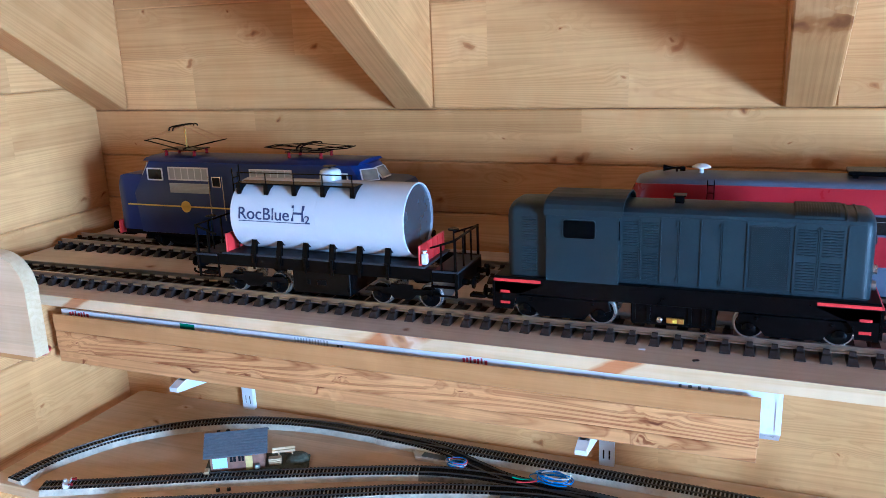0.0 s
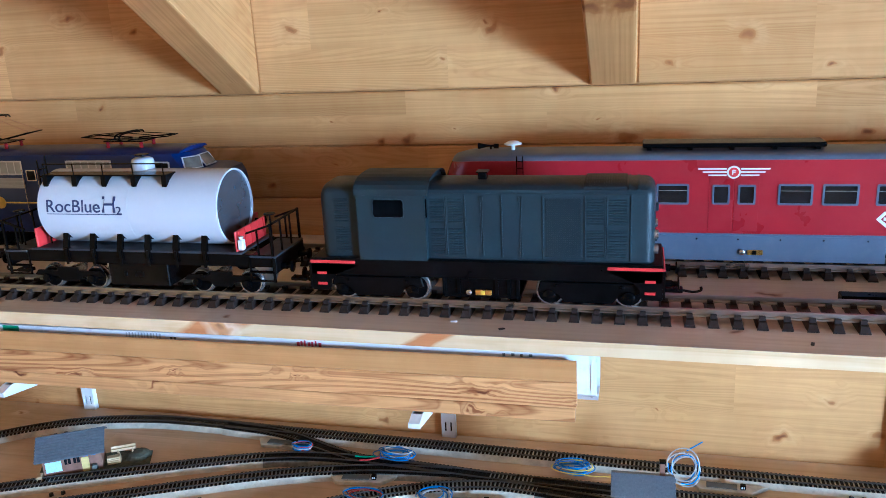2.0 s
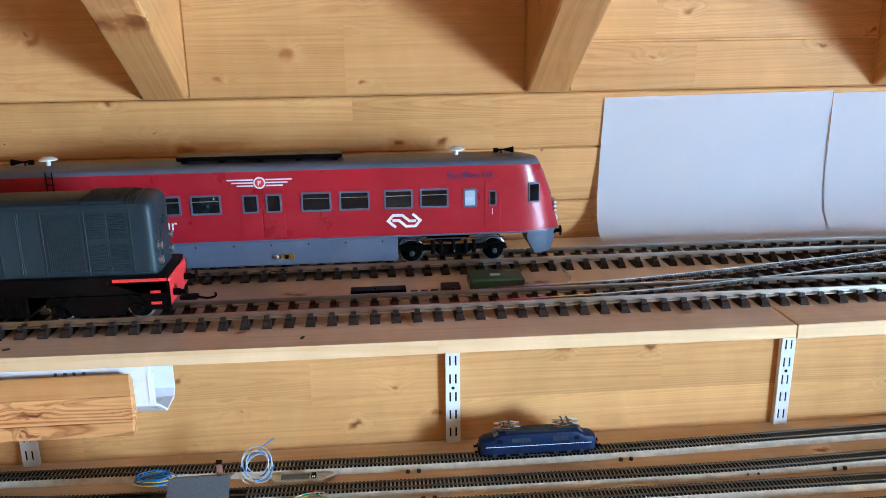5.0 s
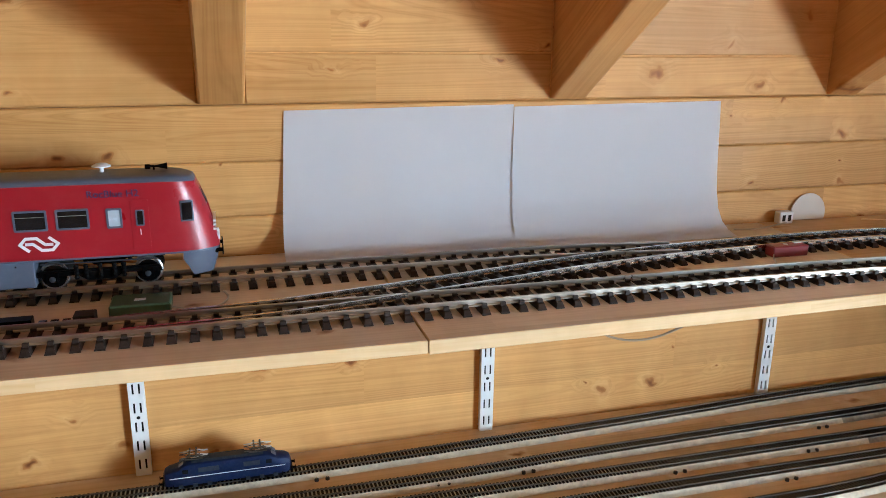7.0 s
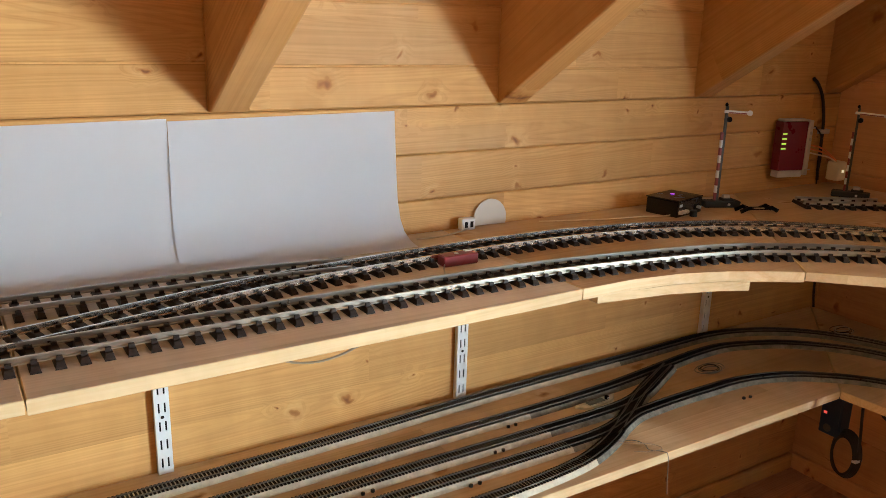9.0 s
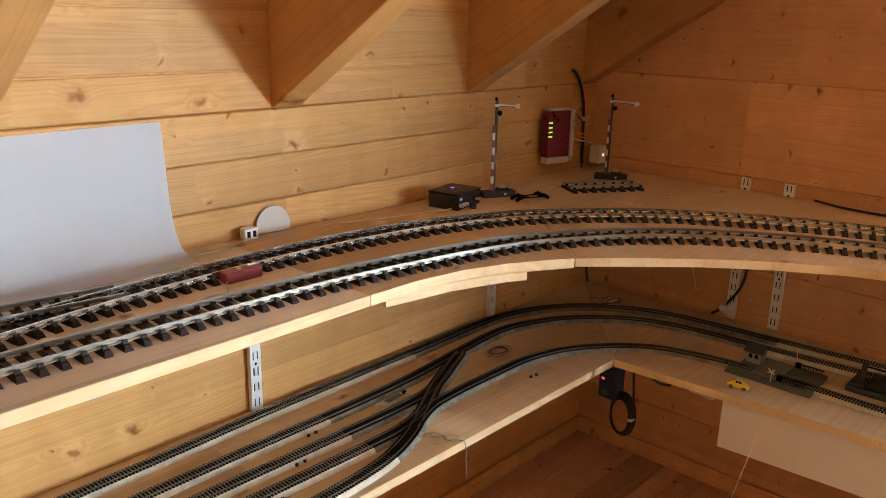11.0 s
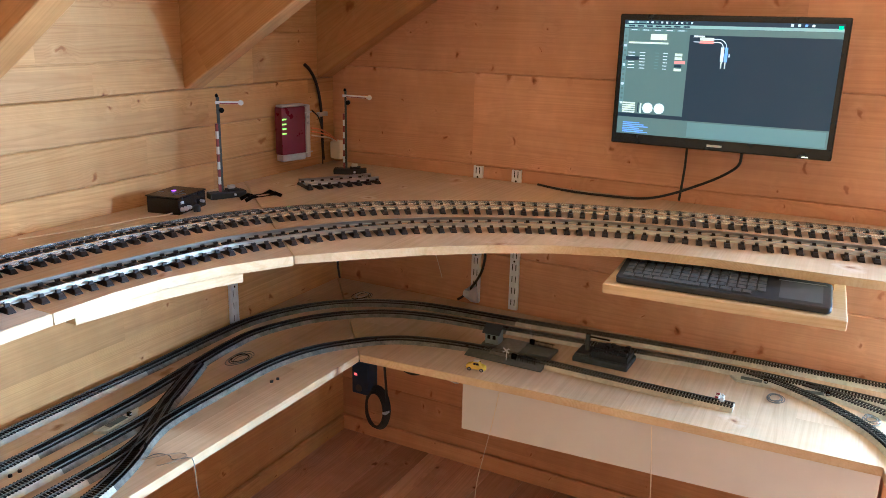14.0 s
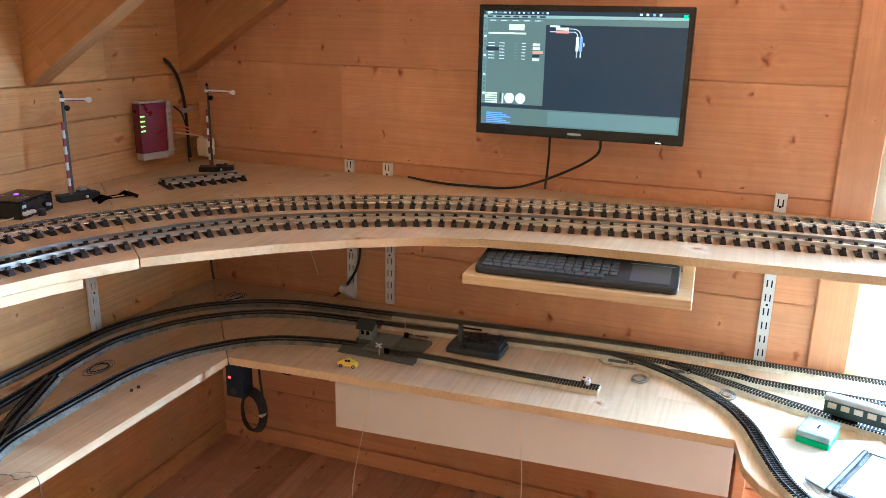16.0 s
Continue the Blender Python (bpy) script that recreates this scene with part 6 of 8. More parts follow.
# ---- loose things: materials ----
GREEN_BOX = plain("dark_green_plastic", (0.045, 0.085, 0.045), 0.4)
BRIGHT_GREEN = plain("bright_green_plastic", (0.04, 0.42, 0.12), 0.35)
MAROON = plain("maroon_plastic", (0.22, 0.028, 0.035), 0.35, var=0.1)
SILVER = plain("silver_plastic", (0.55, 0.55, 0.54), 0.4, 0.3)
ROUTER_RED = plain("dark_red_gloss", (0.150, 0.006, 0.024), 0.3)
BLUEWIRE = plain("blue_wire", (0.03, 0.20, 0.55), 0.4)
YELLOWWIRE = plain("yellow_wire", (0.75, 0.62, 0.10), 0.4)
GREYWIRE = plain("grey_wire", (0.50, 0.49, 0.45), 0.45)
TANWIRE = plain("tan_cable", (0.36, 0.28, 0.19), 0.5)
DULLWIRE = plain("dull_grey_wire", (0.17, 0.165, 0.14), 0.45)
GREENWIRE = plain("green_wire", (0.03, 0.38, 0.18), 0.4)
ORANGEWIRE = plain("orange_cable", (0.75, 0.22, 0.06), 0.4)
STRING = plain("pale_string", (0.72, 0.60, 0.42), 0.8)
SLATE = plain("slate_roof", (0.115, 0.130, 0.150), 0.6, var=0.2, scale=200)
SHEDWOOD = plain("brown_shed_wall", (0.22, 0.11, 0.07), 0.6, var=0.2, scale=120)
SHEDYELLOW = plain("cream_yellow_wall", (0.66, 0.50, 0.17), 0.6, var=0.12, scale=150)
MOSS = plain("mossy_scatter", (0.10, 0.105, 0.07), 0.9, var=0.4, scale=160, bump=0.5, fine=500)
STONE = plain("grey_moulded_stone", (0.115, 0.12, 0.105), 0.75, var=0.25, scale=120, bump=0.3, fine=700)
COAL = plain("black_coal_load", (0.018, 0.022, 0.026), 0.5, var=0.4, scale=200, bump=0.8, fine=500)
CAR_YELLOW = plain("yellow_car_paint", (0.78, 0.55, 0.03), 0.25)
RUBBER = plain("black_rubber", (0.015, 0.015, 0.015), 0.7)
KEYCAP = plain("black_keycap", (0.085, 0.098, 0.118), 0.32, var=0.1)
KEYBASE = plain("dark_keyboard_shell", (0.030, 0.035, 0.042), 0.40, var=0.08)
BEZEL = plain("black_bezel", (0.012, 0.013, 0.015), 0.25, var=0.1)
SCREEN_DARK = glowing("screen_dark", (0.014, 0.026, 0.034), 1.0)
SCREEN_PANEL = glowing("screen_grey_panel", (0.105, 0.145, 0.112), 1.0)
SCREEN_BAR = glowing("screen_grey_bar", (0.135, 0.195, 0.160), 1.0)
SCREEN_PALE = glowing("screen_pale_bar", (0.27, 0.36, 0.29), 1.0)
SCREEN_WHITE = glowing("screen_white", (0.78, 0.80, 0.74), 1.0)
SCREEN_RED = glowing("screen_red", (0.80, 0.25, 0.18), 1.0)
SCREEN_BLUE = glowing("screen_blue", (0.22, 0.36, 0.75), 1.0)
SCREEN_YELLOW = glowing("screen_cream", (0.70, 0.68, 0.48), 1.0)
SCREEN_GREEN = glowing("screen_green", (0.10, 0.70, 0.25), 1.0)
LED_GREEN = glowing("green_led", (0.45, 1.0, 0.10), 1.4)
LED_RED = glowing("red_led", (1.0, 0.10, 0.08), 1.4)
LED_PURPLE = glowing("purple_led", (0.55, 0.10, 1.0), 1.4)
LED_WHITE = glowing("warm_led", (1.0, 0.95, 0.6), 1.4)
COACH_GREEN = plain("dark_green_coach", (0.03, 0.05, 0.045), 0.35)
PRINT_RED = plain("dark_red_print", (0.38, 0.03, 0.06), 0.6)
PRINT_GREEN = plain("green_print", (0.03, 0.22, 0.10), 0.6)
INK = plain("grey_pencil_line", (0.45, 0.45, 0.47), 0.8)


# ---- under the upper shelf: stored board and plastic channel ----
bd = thing("stored_board", "stored tongue-and-groove larch board with bold grain and knots", "board", pose(-1.168, 1.052, 0.6645))
part("face", boxed(0, 1.262, 0, 0.018, 0.0235, 0.0640, bevel=0.001), STORED, bd)
part("top_moulding", prism(bmesh.new(), [(0.001, 0.0643), (0.018, 0.0643), (0.018, 0.082), (0.006, 0.0962), (0.0022, 0.0975), (0.0003, 0.0955), (-0.0008, 0.088), (0, 0.0653)], "x", 0, 1.2615), STORED_TOP, bd)
part("lower_lip", boxed(0, 1.260, 0.0015, 0.018, 0.0, 0.0228, bevel=0.0012), STORED, bd)
ch = thing("plastic_channel", "white plastic cable channel with printed marks lying on brackets", "cable channel", pose(-1.165, 1.074, 0.6645))
prof = [(0, 0.1015), (0, 0.036), (0.012, 0.030), (0.055, 0.0), (0.10, 0), (0.112, 0.012), (0.112, 0.098), (0.109, 0.098), (0.109, 0.013), (0.098, 0.003), (0.056, 0.003), (0.013, 0.033), (0.003, 0.038), (0.003, 0.1015)]
part("channel", prism(bmesh.new(), prof, "x", 0, 1.286), PVC, ch)
part("front_lip", boxed(0, 1.283, -0.0030, -0.0002, 0.086, 0.1015), PVC, ch)
part("end_rib", boxed(1.278, 1.2795, -0.0012, -0.0002, 0.042, 0.0858), PVC, ch)
for x0, w in ((0.02, 0.050), (0.826, 0.042)):
    for k in range(7):
        part("print_mark", boxed(x0 + k * w / 7, x0 + k * w / 7 + w / (9 + 3 * (k % 3)), -0.0034, -0.0030, 0.0880 + 0.0035 * (k % 2), 0.0975 + 0.0014 * (k % 3)), PRINT_RED, ch, "dark red printed mark" if k == 0 else "")
part("print_mark", boxed(0.283, 0.315, -0.0034, -0.0030, 0.0890, 0.1005), PRINT_GREEN, ch, "green printed label")
for k in range(12):
    part("print_mark", boxed(0.523 + k * 0.0056, 0.5245 + k * 0.0056 + 0.0007 * (k % 3), -0.0034, -0.0030, 0.0885, 0.0995), SILVER_GRILLE, ch)
for x in (0.604, 0.611):
    part("print_mark", boxed(x, x + 0.004, -0.0034, -0.0030, 0.0890, 0.0945), SLATE, ch)
for k in range(4):
    part("print_mark", boxed(1.15 + k * 0.013, 1.154 + k * 0.013 + 0.001 * (k % 2), -0.0034, -0.0030, 0.0915 + 0.001 * (k % 2), 0.0965), SLATE, ch)

# rounded upright board at the shelf's end
eb = thing("rounded_end_board", "upright pale board with rounded corner before the shelf end", "board", pose(-1.198, 0.775, 0.815))
outline = [(0, 0.0), (0.308, 0.0)] + [(0.308 - 0.06 + 0.06 * math.cos(radians(a)), 0.155 - 0.05 + 0.05 * math.sin(radians(a))) for a in range(0, 91, 10)] + [(0, 0.158)]
bm = prism(bmesh.new(), outline, "y", 0, 0.024, bevel=0.0015, seg=2)
bmesh.ops.recalc_face_normals(bm, faces=bm.faces)
for f in bm.faces:
    f.material_index = 0 if abs(f.normal.y) > 0.8 else 1
part("panel", bm, [ENDWOOD, SHELF_EDGE], eb)
part("support_rail", boxed(0, 0.27, 0.026, 0.060, -0.022, 0.004, bevel=0.002), PINE, eb)
part("cap", lathe(bmesh.new(), [(0.014, 0.0), (0.014, -0.004), (0.009, -0.009), (0.002, -0.010)], (0.279, 0.034, -0.0015), "z", 20), RED, eb, "red plastic end cap", smooth=40)

# ---- paper backdrop ----
for x0, x1 in ((0.833, 1.2235), (1.2245, 1.633)):
    bm = bmesh.new()
    prof = [(1.2675, 1.117), (1.2655, 1.06), (1.2625, 1.0), (1.2575, 0.95), (1.2475, 0.918), (1.232, 0.898), (1.211, 0.8865), (1.191, 0.8822), (1.180, 0.8812)]
    nx = 14
    rows = []
    for k in range(nx + 1):
        u = k / nx
        x = x0 + (x1 - x0) * u
        wob = 0.0016 * math.sin(u * 7 + x0 * 9)
        rows.append([bm.verts.new((x + (0.010 * (1 - (p[1] - 0.88) / 0.24) * (u - 0.5) if x0 > 1 else -0.012 * (1 - (p[1] - 0.88) / 0.24) * (1 - u)), min(1.2685, p[0] + wob * (1 if j > 0 else 0.2)), p[1] + (0.004 * (u - 0.5) if j < 3 else 0))) for j, p in enumerate(prof)])
    for a, b in zip(rows, rows[1:]):
        for k in range(len(prof) - 1):
            bm.faces.new((a[k], b[k], b[k + 1], a[k + 1]))
    bmesh.ops.solidify(bm, geom=bm.faces[:], thickness=0.0003)
    tagged(part("paper_sheet", bm, PAPER, None, smooth=60), "white paper sheet leaning on the wall, curling at its foot", "paper", "paper backdrop")

# ---- boxes by the large tracks ----
gb = thing("green_box", "small dark green plastic switch box between the tracks", "box", pose(0.617, 1.032, UP, 0, 0, -1))
part("case", boxed(-0.038, 0.038, -0.024, 0.024, 0.0003, 0.017, bevel=0.002), GREEN_BOX, gb)
part("label", boxed(-0.008, 0.006, -0.006, 0.002, 0.0171, 0.0175), WHITE, gb, "small white label")
wire("box_cable", [(0.656, 1.010, 0.890), (0.685, 1.006, 0.884), (0.715, 1.020, 0.883), (0.728, 1.050, 0.884), (0.722, 1.078, 0.886)], 0.0016, GREYWIRE)
tagged(bpy.data.objects["box_cable"], "thin grey cable looping from the green box", "cable")
pm = thing("point_motor", "dark turnout drive with bare tin bracket beside the track", "point motor", pose(0.470, 1.005, UP))
part("case", boxed(-0.055, 0.020, -0.010, 0.010, 0.0003, 0.012, bevel=0.001), SOOT, pm)
for x in (0.026, 0.040, 0.054):
    part("tin_bracket", boxed(x, x + 0.010, -0.008, 0.005, 0.0003, 0.006, bevel=0.0006), STEEL, pm)
part("side_box", boxed(0.068, 0.094, -0.012, 0.012, 0.0003, 0.013, bevel=0.001), RUBBER, pm)
rbx = thing("red_box", "flat maroon plastic switch box beside the branch track", "box", pose(1.6445, 1.054, UP, 0, 0, -1))
part("case", boxed(-0.0345, 0.0345, -0.010, 0.014, 0.0003, 0.0190, bevel=0.002), MAROON, rbx)
part("screw", lathe(bmesh.new(), [(0.004, 0.0191), (0.004, 0.0199), (0.001, 0.0203)], (-0.004, 0.002, 0), "z", 12), WHITE, rbx)
part("terminal", boxed(0.016, 0.030, 0.005, 0.012, 0.0191, 0.0210), GREYWIRE, rbx)
wire("loose_lead", [(1.612, 1.047, 0.886), (1.60, 1.030, 0.884), (1.585, 1.006, 0.883), (1.56, 1.012, 0.8825), (1.535, 1.004, 0.883)], 0.0012, GREYWIRE)
tagged(bpy.data.objects["loose_lead"], "pale lead trailing from the maroon box", "cable")
CARD = plain("greyish_card", (0.60, 0.545, 0.49), 0.8, var=0.04, scale=20)
rim = [(0.0405 * math.cos(radians(a)), 0.0135 + 0.0405 * math.sin(radians(a))) for a in range(-19, 200, 6)]
disc = tagged(part("round_disc", prism(bmesh.new(), rim, "y", -0.0012, 0.0012, bevel=0.0004), CARD, None, "", pose(1.857, 1.2635, UP + 0.0004, -2, 0, 0)), "round pale card disc with a cut foot on the wall", "disc")
so = thing("wall_socket", "small white double cable socket on the shelf by the wall", "socket", pose(1.792, 1.243, UP))
part("body", boxed(-0.016, 0.016, 0, 0.018, 0.0003, 0.024, bevel=0.002), WHITE, so)
for x in (-0.010, 0.003):
    part("jack", boxed(x, x + 0.007, -0.0006, 0.0, 0.006, 0.018), SLOT_DARK, so)
wire("flat_cable", [(1.79, 1.240, 0.884), (1.74, 1.225, 0.883), (1.70, 1.215, 0.883), (1.655, 1.222, 0.883)], 0.0016, GREYWIRE)
tagged(bpy.data.objects["flat_cable"], "grey cable lying from the white socket", "cable")
# black interface box with a purple light
bb = thing("interface_box", "black plastic electronics box with purple light and round sockets", "electronics box", pose(2.308, 1.182, UP, 0, 0, 12))
part("case", boxed(-0.052, 0.052, -0.040, 0.040, 0.0003, 0.036, bevel=0.002), BEZEL, bb)
part("lid", boxed(-0.0535, 0.0535, -0.0415, 0.0415, 0.0362, 0.0390, bevel=0.001), BEZEL, bb)
part("light", lathe(bmesh.new(), [(0.0050, 0.0391), (0.0050, 0.0400), (0.001, 0.0404)], (0.006, 0.010, 0), "z", 14), LED_PURPLE, bb, "glowing purple light")
for x in (-0.044, -0.032, -0.020):
    part("socket", lathe(bmesh.new(), [(0.0046, 0), (0.0046, -0.006), (0.0032, -0.009), (0.0012, -0.009)], (x, -0.0402, 0.012), "y", 12), SILVER, bb, smooth=40)
part("label", boxed(-0.046, -0.034, -0.0405, -0.0402, 0.023, 0.029), SILVER_GRILLE, bb)
part("jack_plate", boxed(0.018, 0.040, -0.0412, -0.0402, 0.010, 0.022, bevel=0.0004), SOOT, bb)
part("jack", cyl(bmesh.new(), (0.029, -0.0412, 0.016), (0.029, -0.0500, 0.016), 0.0035, seg=12), SILVER_GRILLE, bb)
part("knob", lathe(bmesh.new(), [(0.008, 0.0004), (0.008, 0.012), (0.006, 0.014), (0.001, 0.0145)], (-0.004, -0.052, 0), "z", 16), RUBBER, bb, smooth=40)
wire("box_lead", [(2.30, 1.150, 0.898), (2.26, 1.150, 0.884), (2.20, 1.170, 0.883), (2.12, 1.185, 0.883), (2.05, 1.205, 0.883), (1.96, 1.235, 0.883)], 0.0014, STRING)
tagged(bpy.data.objects["box_lead"], "pale lead running from the electronics box", "cable")


MAST = plain("grey_black_mast", (0.035, 0.040, 0.040), 0.5)


def semaphore(x, y, top, arm, turn):
    s = thing("semaphore_signal", "model semaphore signal with striped mast and raised arm", "semaphore signal", pose(x, y, UP, 0, 0, turn), "semaphore signals")
    h = top - UP
    part("base", boxed(-0.032, 0.056, -0.015, 0.015, 0.0003, 0.015, bevel=0.0015), RUBBER, s)
    part("drive_box", boxed(0.012, 0.040, -0.011, 0.011, 0.0152, 0.0205, bevel=0.001), RUBBER, s)
    part("plug", boxed(0.016, 0.032, -0.006, 0.006, 0.0206, 0.0285, bevel=0.001), SILVER, s)
    part("bulb", lathe(bmesh.new(), [(0.003, -0.0002), (0.003, -0.003), (0.001, -0.004)], (0.026, -0.0151, 0.008), "y", 10), WHITE, s)
    for k in range(9):
        z0 = 0.0155 + k * (h - 0.075) / 9
        z1 = 0.0155 + (k + 1) * (h - 0.075) / 9
        part("mast_band", boxed(-0.0062, -0.0012, -0.0034, 0.0034, z0, z1), WHITE if k % 2 else MAROON, s)
    part("mast", boxed(-0.0010, 0.0044, -0.0030, 0.0030, 0.0155, h), MAST, s, "dark lattice mast")
    part("finial", lathe(bmesh.new(), [(0.0030, h), (0.0042, h + 0.003), (0.002, h + 0.007), (0.0005, h + 0.008)], (0, 0, 0), "z", 10), SOOT, s)
    part("lamp", lathe(bmesh.new(), [(0.0062, -0.006), (0.0062, 0.006)], (0.008, 0, h - 0.030), "y", 14), SOOT, s)
    a = part("arm", boxed(-0.006, arm, -0.0012, 0.0006, -0.0034, 0.0034, bevel=0.0004), WHITE, s, "white signal arm with red edge", Matrix.Translation((0, -0.004, h - 0.012)) @ Matrix.Rotation(radians(3), 4, "Y"))
    part("arm_band", boxed(0.004, arm - 0.008, -0.0018, -0.0013, -0.0030, -0.0006), MAROON, a)
    part("arm_disc", lathe(bmesh.new(), [(0.0062, -0.0020), (0.0062, 0.0010)], (arm, 0, 0), "y", 18), WHITE, a)


semaphore(2.446, 1.180, 1.114, 0.056, -24)
semaphore(2.860, 1.115, 1.104, 0.066, -62)

# spare parts on the corner of the shelf
lp = thing("spare_bogie", "loose black plastic bogie frame lying on the shelf", "model part", pose(2.487, 1.096, UP, 0, 0, -20))
for y in (-0.012, 0.012):
    part("side_frame", prism(bmesh.new(), [(-0.046, 0.0004), (-0.050, 0.008), (-0.028, 0.016), (-0.012, 0.010), (0.012, 0.010), (0.030, 0.017), (0.048, 0.008), (0.044, 0.0004), (0.030, 0.008), (-0.028, 0.008)], "y", y - 0.0018, y + 0.0018), BLACK, lp)
for x in (-0.028, 0.028):
    part("axle_tube", cyl(bmesh.new(), (x, -0.012, 0.010), (x, 0.012, 0.010), 0.0035, seg=10), BLACK, lp)
st = thing("spare_track", "short loose pieces of large-scale track on the shelf corner", "model railway track", pose(2.73, 1.045, UP, 0, 0, -32))
for s in (-0.0242, 0.0242):
    part("rail", sweep(bmesh.new(), [Vector((-0.10 + k * 0.04, 0, 0.0092)) for k in range(6)], [(u + s, w) for u, w in rail_profile]), RAIL, st)
for k in range(8):
    share(SLEEPER_OB, Matrix.Translation((-0.093 + k * 0.0265, 0, 0.0004)) @ Matrix.Rotation(math.pi / 2, 4, "Z"), st)

# ---- router and cables in the corner ----
ro = thing("wifi_router", "dark red and silver router hung upright with green lights", "router", pose(2.786, YA - 0.020, 0.918, 0, 0, -12))
part("case", prism(bmesh.new(), [(-0.046, -0.030), (0.032, -0.032), (0.036, -0.004), (0.032, 0.0), (-0.042, 0.0), (-0.047, -0.004)], "z", 0.018, 0.144, bevel=0.003, seg=2), ROUTER_RED, ro)
part("lower_cap", prism(bmesh.new(), [(-0.044, -0.029), (0.032, -0.031), (0.035, -0.005), (-0.045, -0.005)], "z", 0.0, 0.0178, bevel=0.002), SILVER, ro)
part("upper_cap", prism(bmesh.new(), [(-0.044, -0.029), (0.032, -0.031), (0.035, -0.005), (-0.045, -0.005)], "z", 0.1442, 0.150, bevel=0.002), SILVER, ro)
part("side_strip", boxed(0.0365, 0.051, -0.032, -0.003, 0.004, 0.147, bevel=0.002), SILVER, ro)
for z in (0.098, 0.114):
    part("port", lathe(bmesh.new(), [(0.0042, -0.0321), (0.0042, -0.0335), (0.001, -0.0338)], (0.043, 0, z), "y", 12), SILVER_GRILLE, ro)
for k in range(4):
    part("status_light", boxed(-0.0458, -0.0330, -0.0326, -0.0312, 0.074 + k * 0.0125, 0.0772 + k * 0.0125), LED_GREEN, ro, "green status light" if k == 0 else "")
for z in (0.018, 0.126):
    part("aerial", cyl(bmesh.new(), (0.030, -0.035, z), (0.052, -0.036, z + 0.002), 0.0018, seg=8), SILVER, ro)
cab = thing("corner_cable", "thick black cable clipped to the corner of the wall", "cable")
wire("sheath", [(2.885, 1.266, 1.166), (2.905, 1.263, 1.150), (2.930, 1.262, 1.115), (2.948, 1.262, 1.06), (2.954, 1.262, 0.99), (2.956, 1.262, 0.93), (2.958, 1.260, 0.884)], 0.0045, RUBBER, cab)
part("clip", boxed(2.936, 2.976, 1.256, 1.268, 1.018, 1.030, bevel=0.001), SILVER, cab)
pl = thing("power_adapter", "white plug-in adapter with a lit lamp near the router", "power adapter", pose(2.985, 1.225, 0.895))
part("case", boxed(-0.018, 0.018, -0.018, 0.020, 0, 0.052, bevel=0.005, seg=2), CREAM, pl)
part("lamp", boxed(-0.004, 0.004, -0.0188, -0.0182, 0.022, 0.030), LED_WHITE, pl)
for k, (dz, mt) in enumerate(((0.0, ORANGEWIRE), (0.010, ORANGEWIRE), (-0.010, STRING))):
    wire("patch_lead", [(2.868, 1.235, 0.985 + dz), (2.90, 1.228, 0.978 + dz), (2.94, 1.225, 0.965 + dz * 0.5), (2.975, 1.222, 0.945)], 0.0022, mt, None)
for o in [o for o in scene.objects if o.name.startswith("patch_lead")]:
    tagged(o, "thin patch lead from the router to the corner", "cable", "router leads")
wire("router_lead", [(2.868, 1.232, 1.045), (2.895, 1.228, 1.02), (2.912, 1.230, 0.97), (2.918, 1.235, 0.92), (2.925, 1.24, 0.884)], 0.002, RUBBER)
tagged(bpy.data.objects["router_lead"], "thin black lead hanging from the router", "cable")

# ---- monitor ----
mo = thing("monitor", "black flat monitor on the wall showing a dark control program", "monitor", Matrix.Translation((2.936, 0.160, 1.024)) @ Matrix.Rotation(radians(-90), 4, "Z"))
part("bezel", boxed(-0.238, 0.238, -0.012, 0.012, 0, 0.292, bevel=0.003, seg=2), BEZEL, mo)
part("back_shell", prism(bmesh.new(), [(-0.20, 0.0125), (0.20, 0.0125), (0.14, 0.040), (-0.14, 0.040)], "z", 0.04, 0.26, bevel=0.004), BEZEL, mo)
part("wall_mount", boxed(-0.05, 0.05, 0.041, 0.080, 0.10, 0.20, bevel=0.003), SOOT, mo)
scr = part("screen", boxed(-0.226, 0.226, -0.0134, -0.0122, 0.024, 0.279), SCREEN_DARK, mo, "lit screen with dark drawing area and grey panels")


def ui(x0, x1, z0, z1, mt, lift=0.0002):
    """A flat patch of the picture: 0..1 across and up the screen."""
    X0, X1, Z0, Z1 = -0.226 + 0.452 * x0, -0.226 + 0.452 * x1, 0.024 + 0.255 * z0, 0.024 + 0.255 * z1
    part("screen_area", boxed(X0, X1, -0.0134 - lift, -0.01341, Z0, Z1), mt, scr)


ui(0.0, 1.0, 0.938, 0.964, SCREEN_PALE)
ui(0.325, 1.0, 0.885, 0.936, SCREEN_PANEL, 0.0003)
ui(0.0, 1.0, 0.968, 0.998, SCREEN_DARK, 0.0003)
ui(0.0, 0.325, 0.185, 0.932, SCREEN_PANEL)
ui(0.0, 1.0, 0.0, 0.152, SCREEN_PANEL)
ui(0.355, 0.99, 0.012, 0.140, SCREEN_BAR, 0.0003)
for k in range(6):
    ui(0.03, 0.16 - 0.022 * (k % 3), 0.014 + k * 0.0165, 0.023 + k * 0.0165, SCREEN_BLUE, 0.0003)
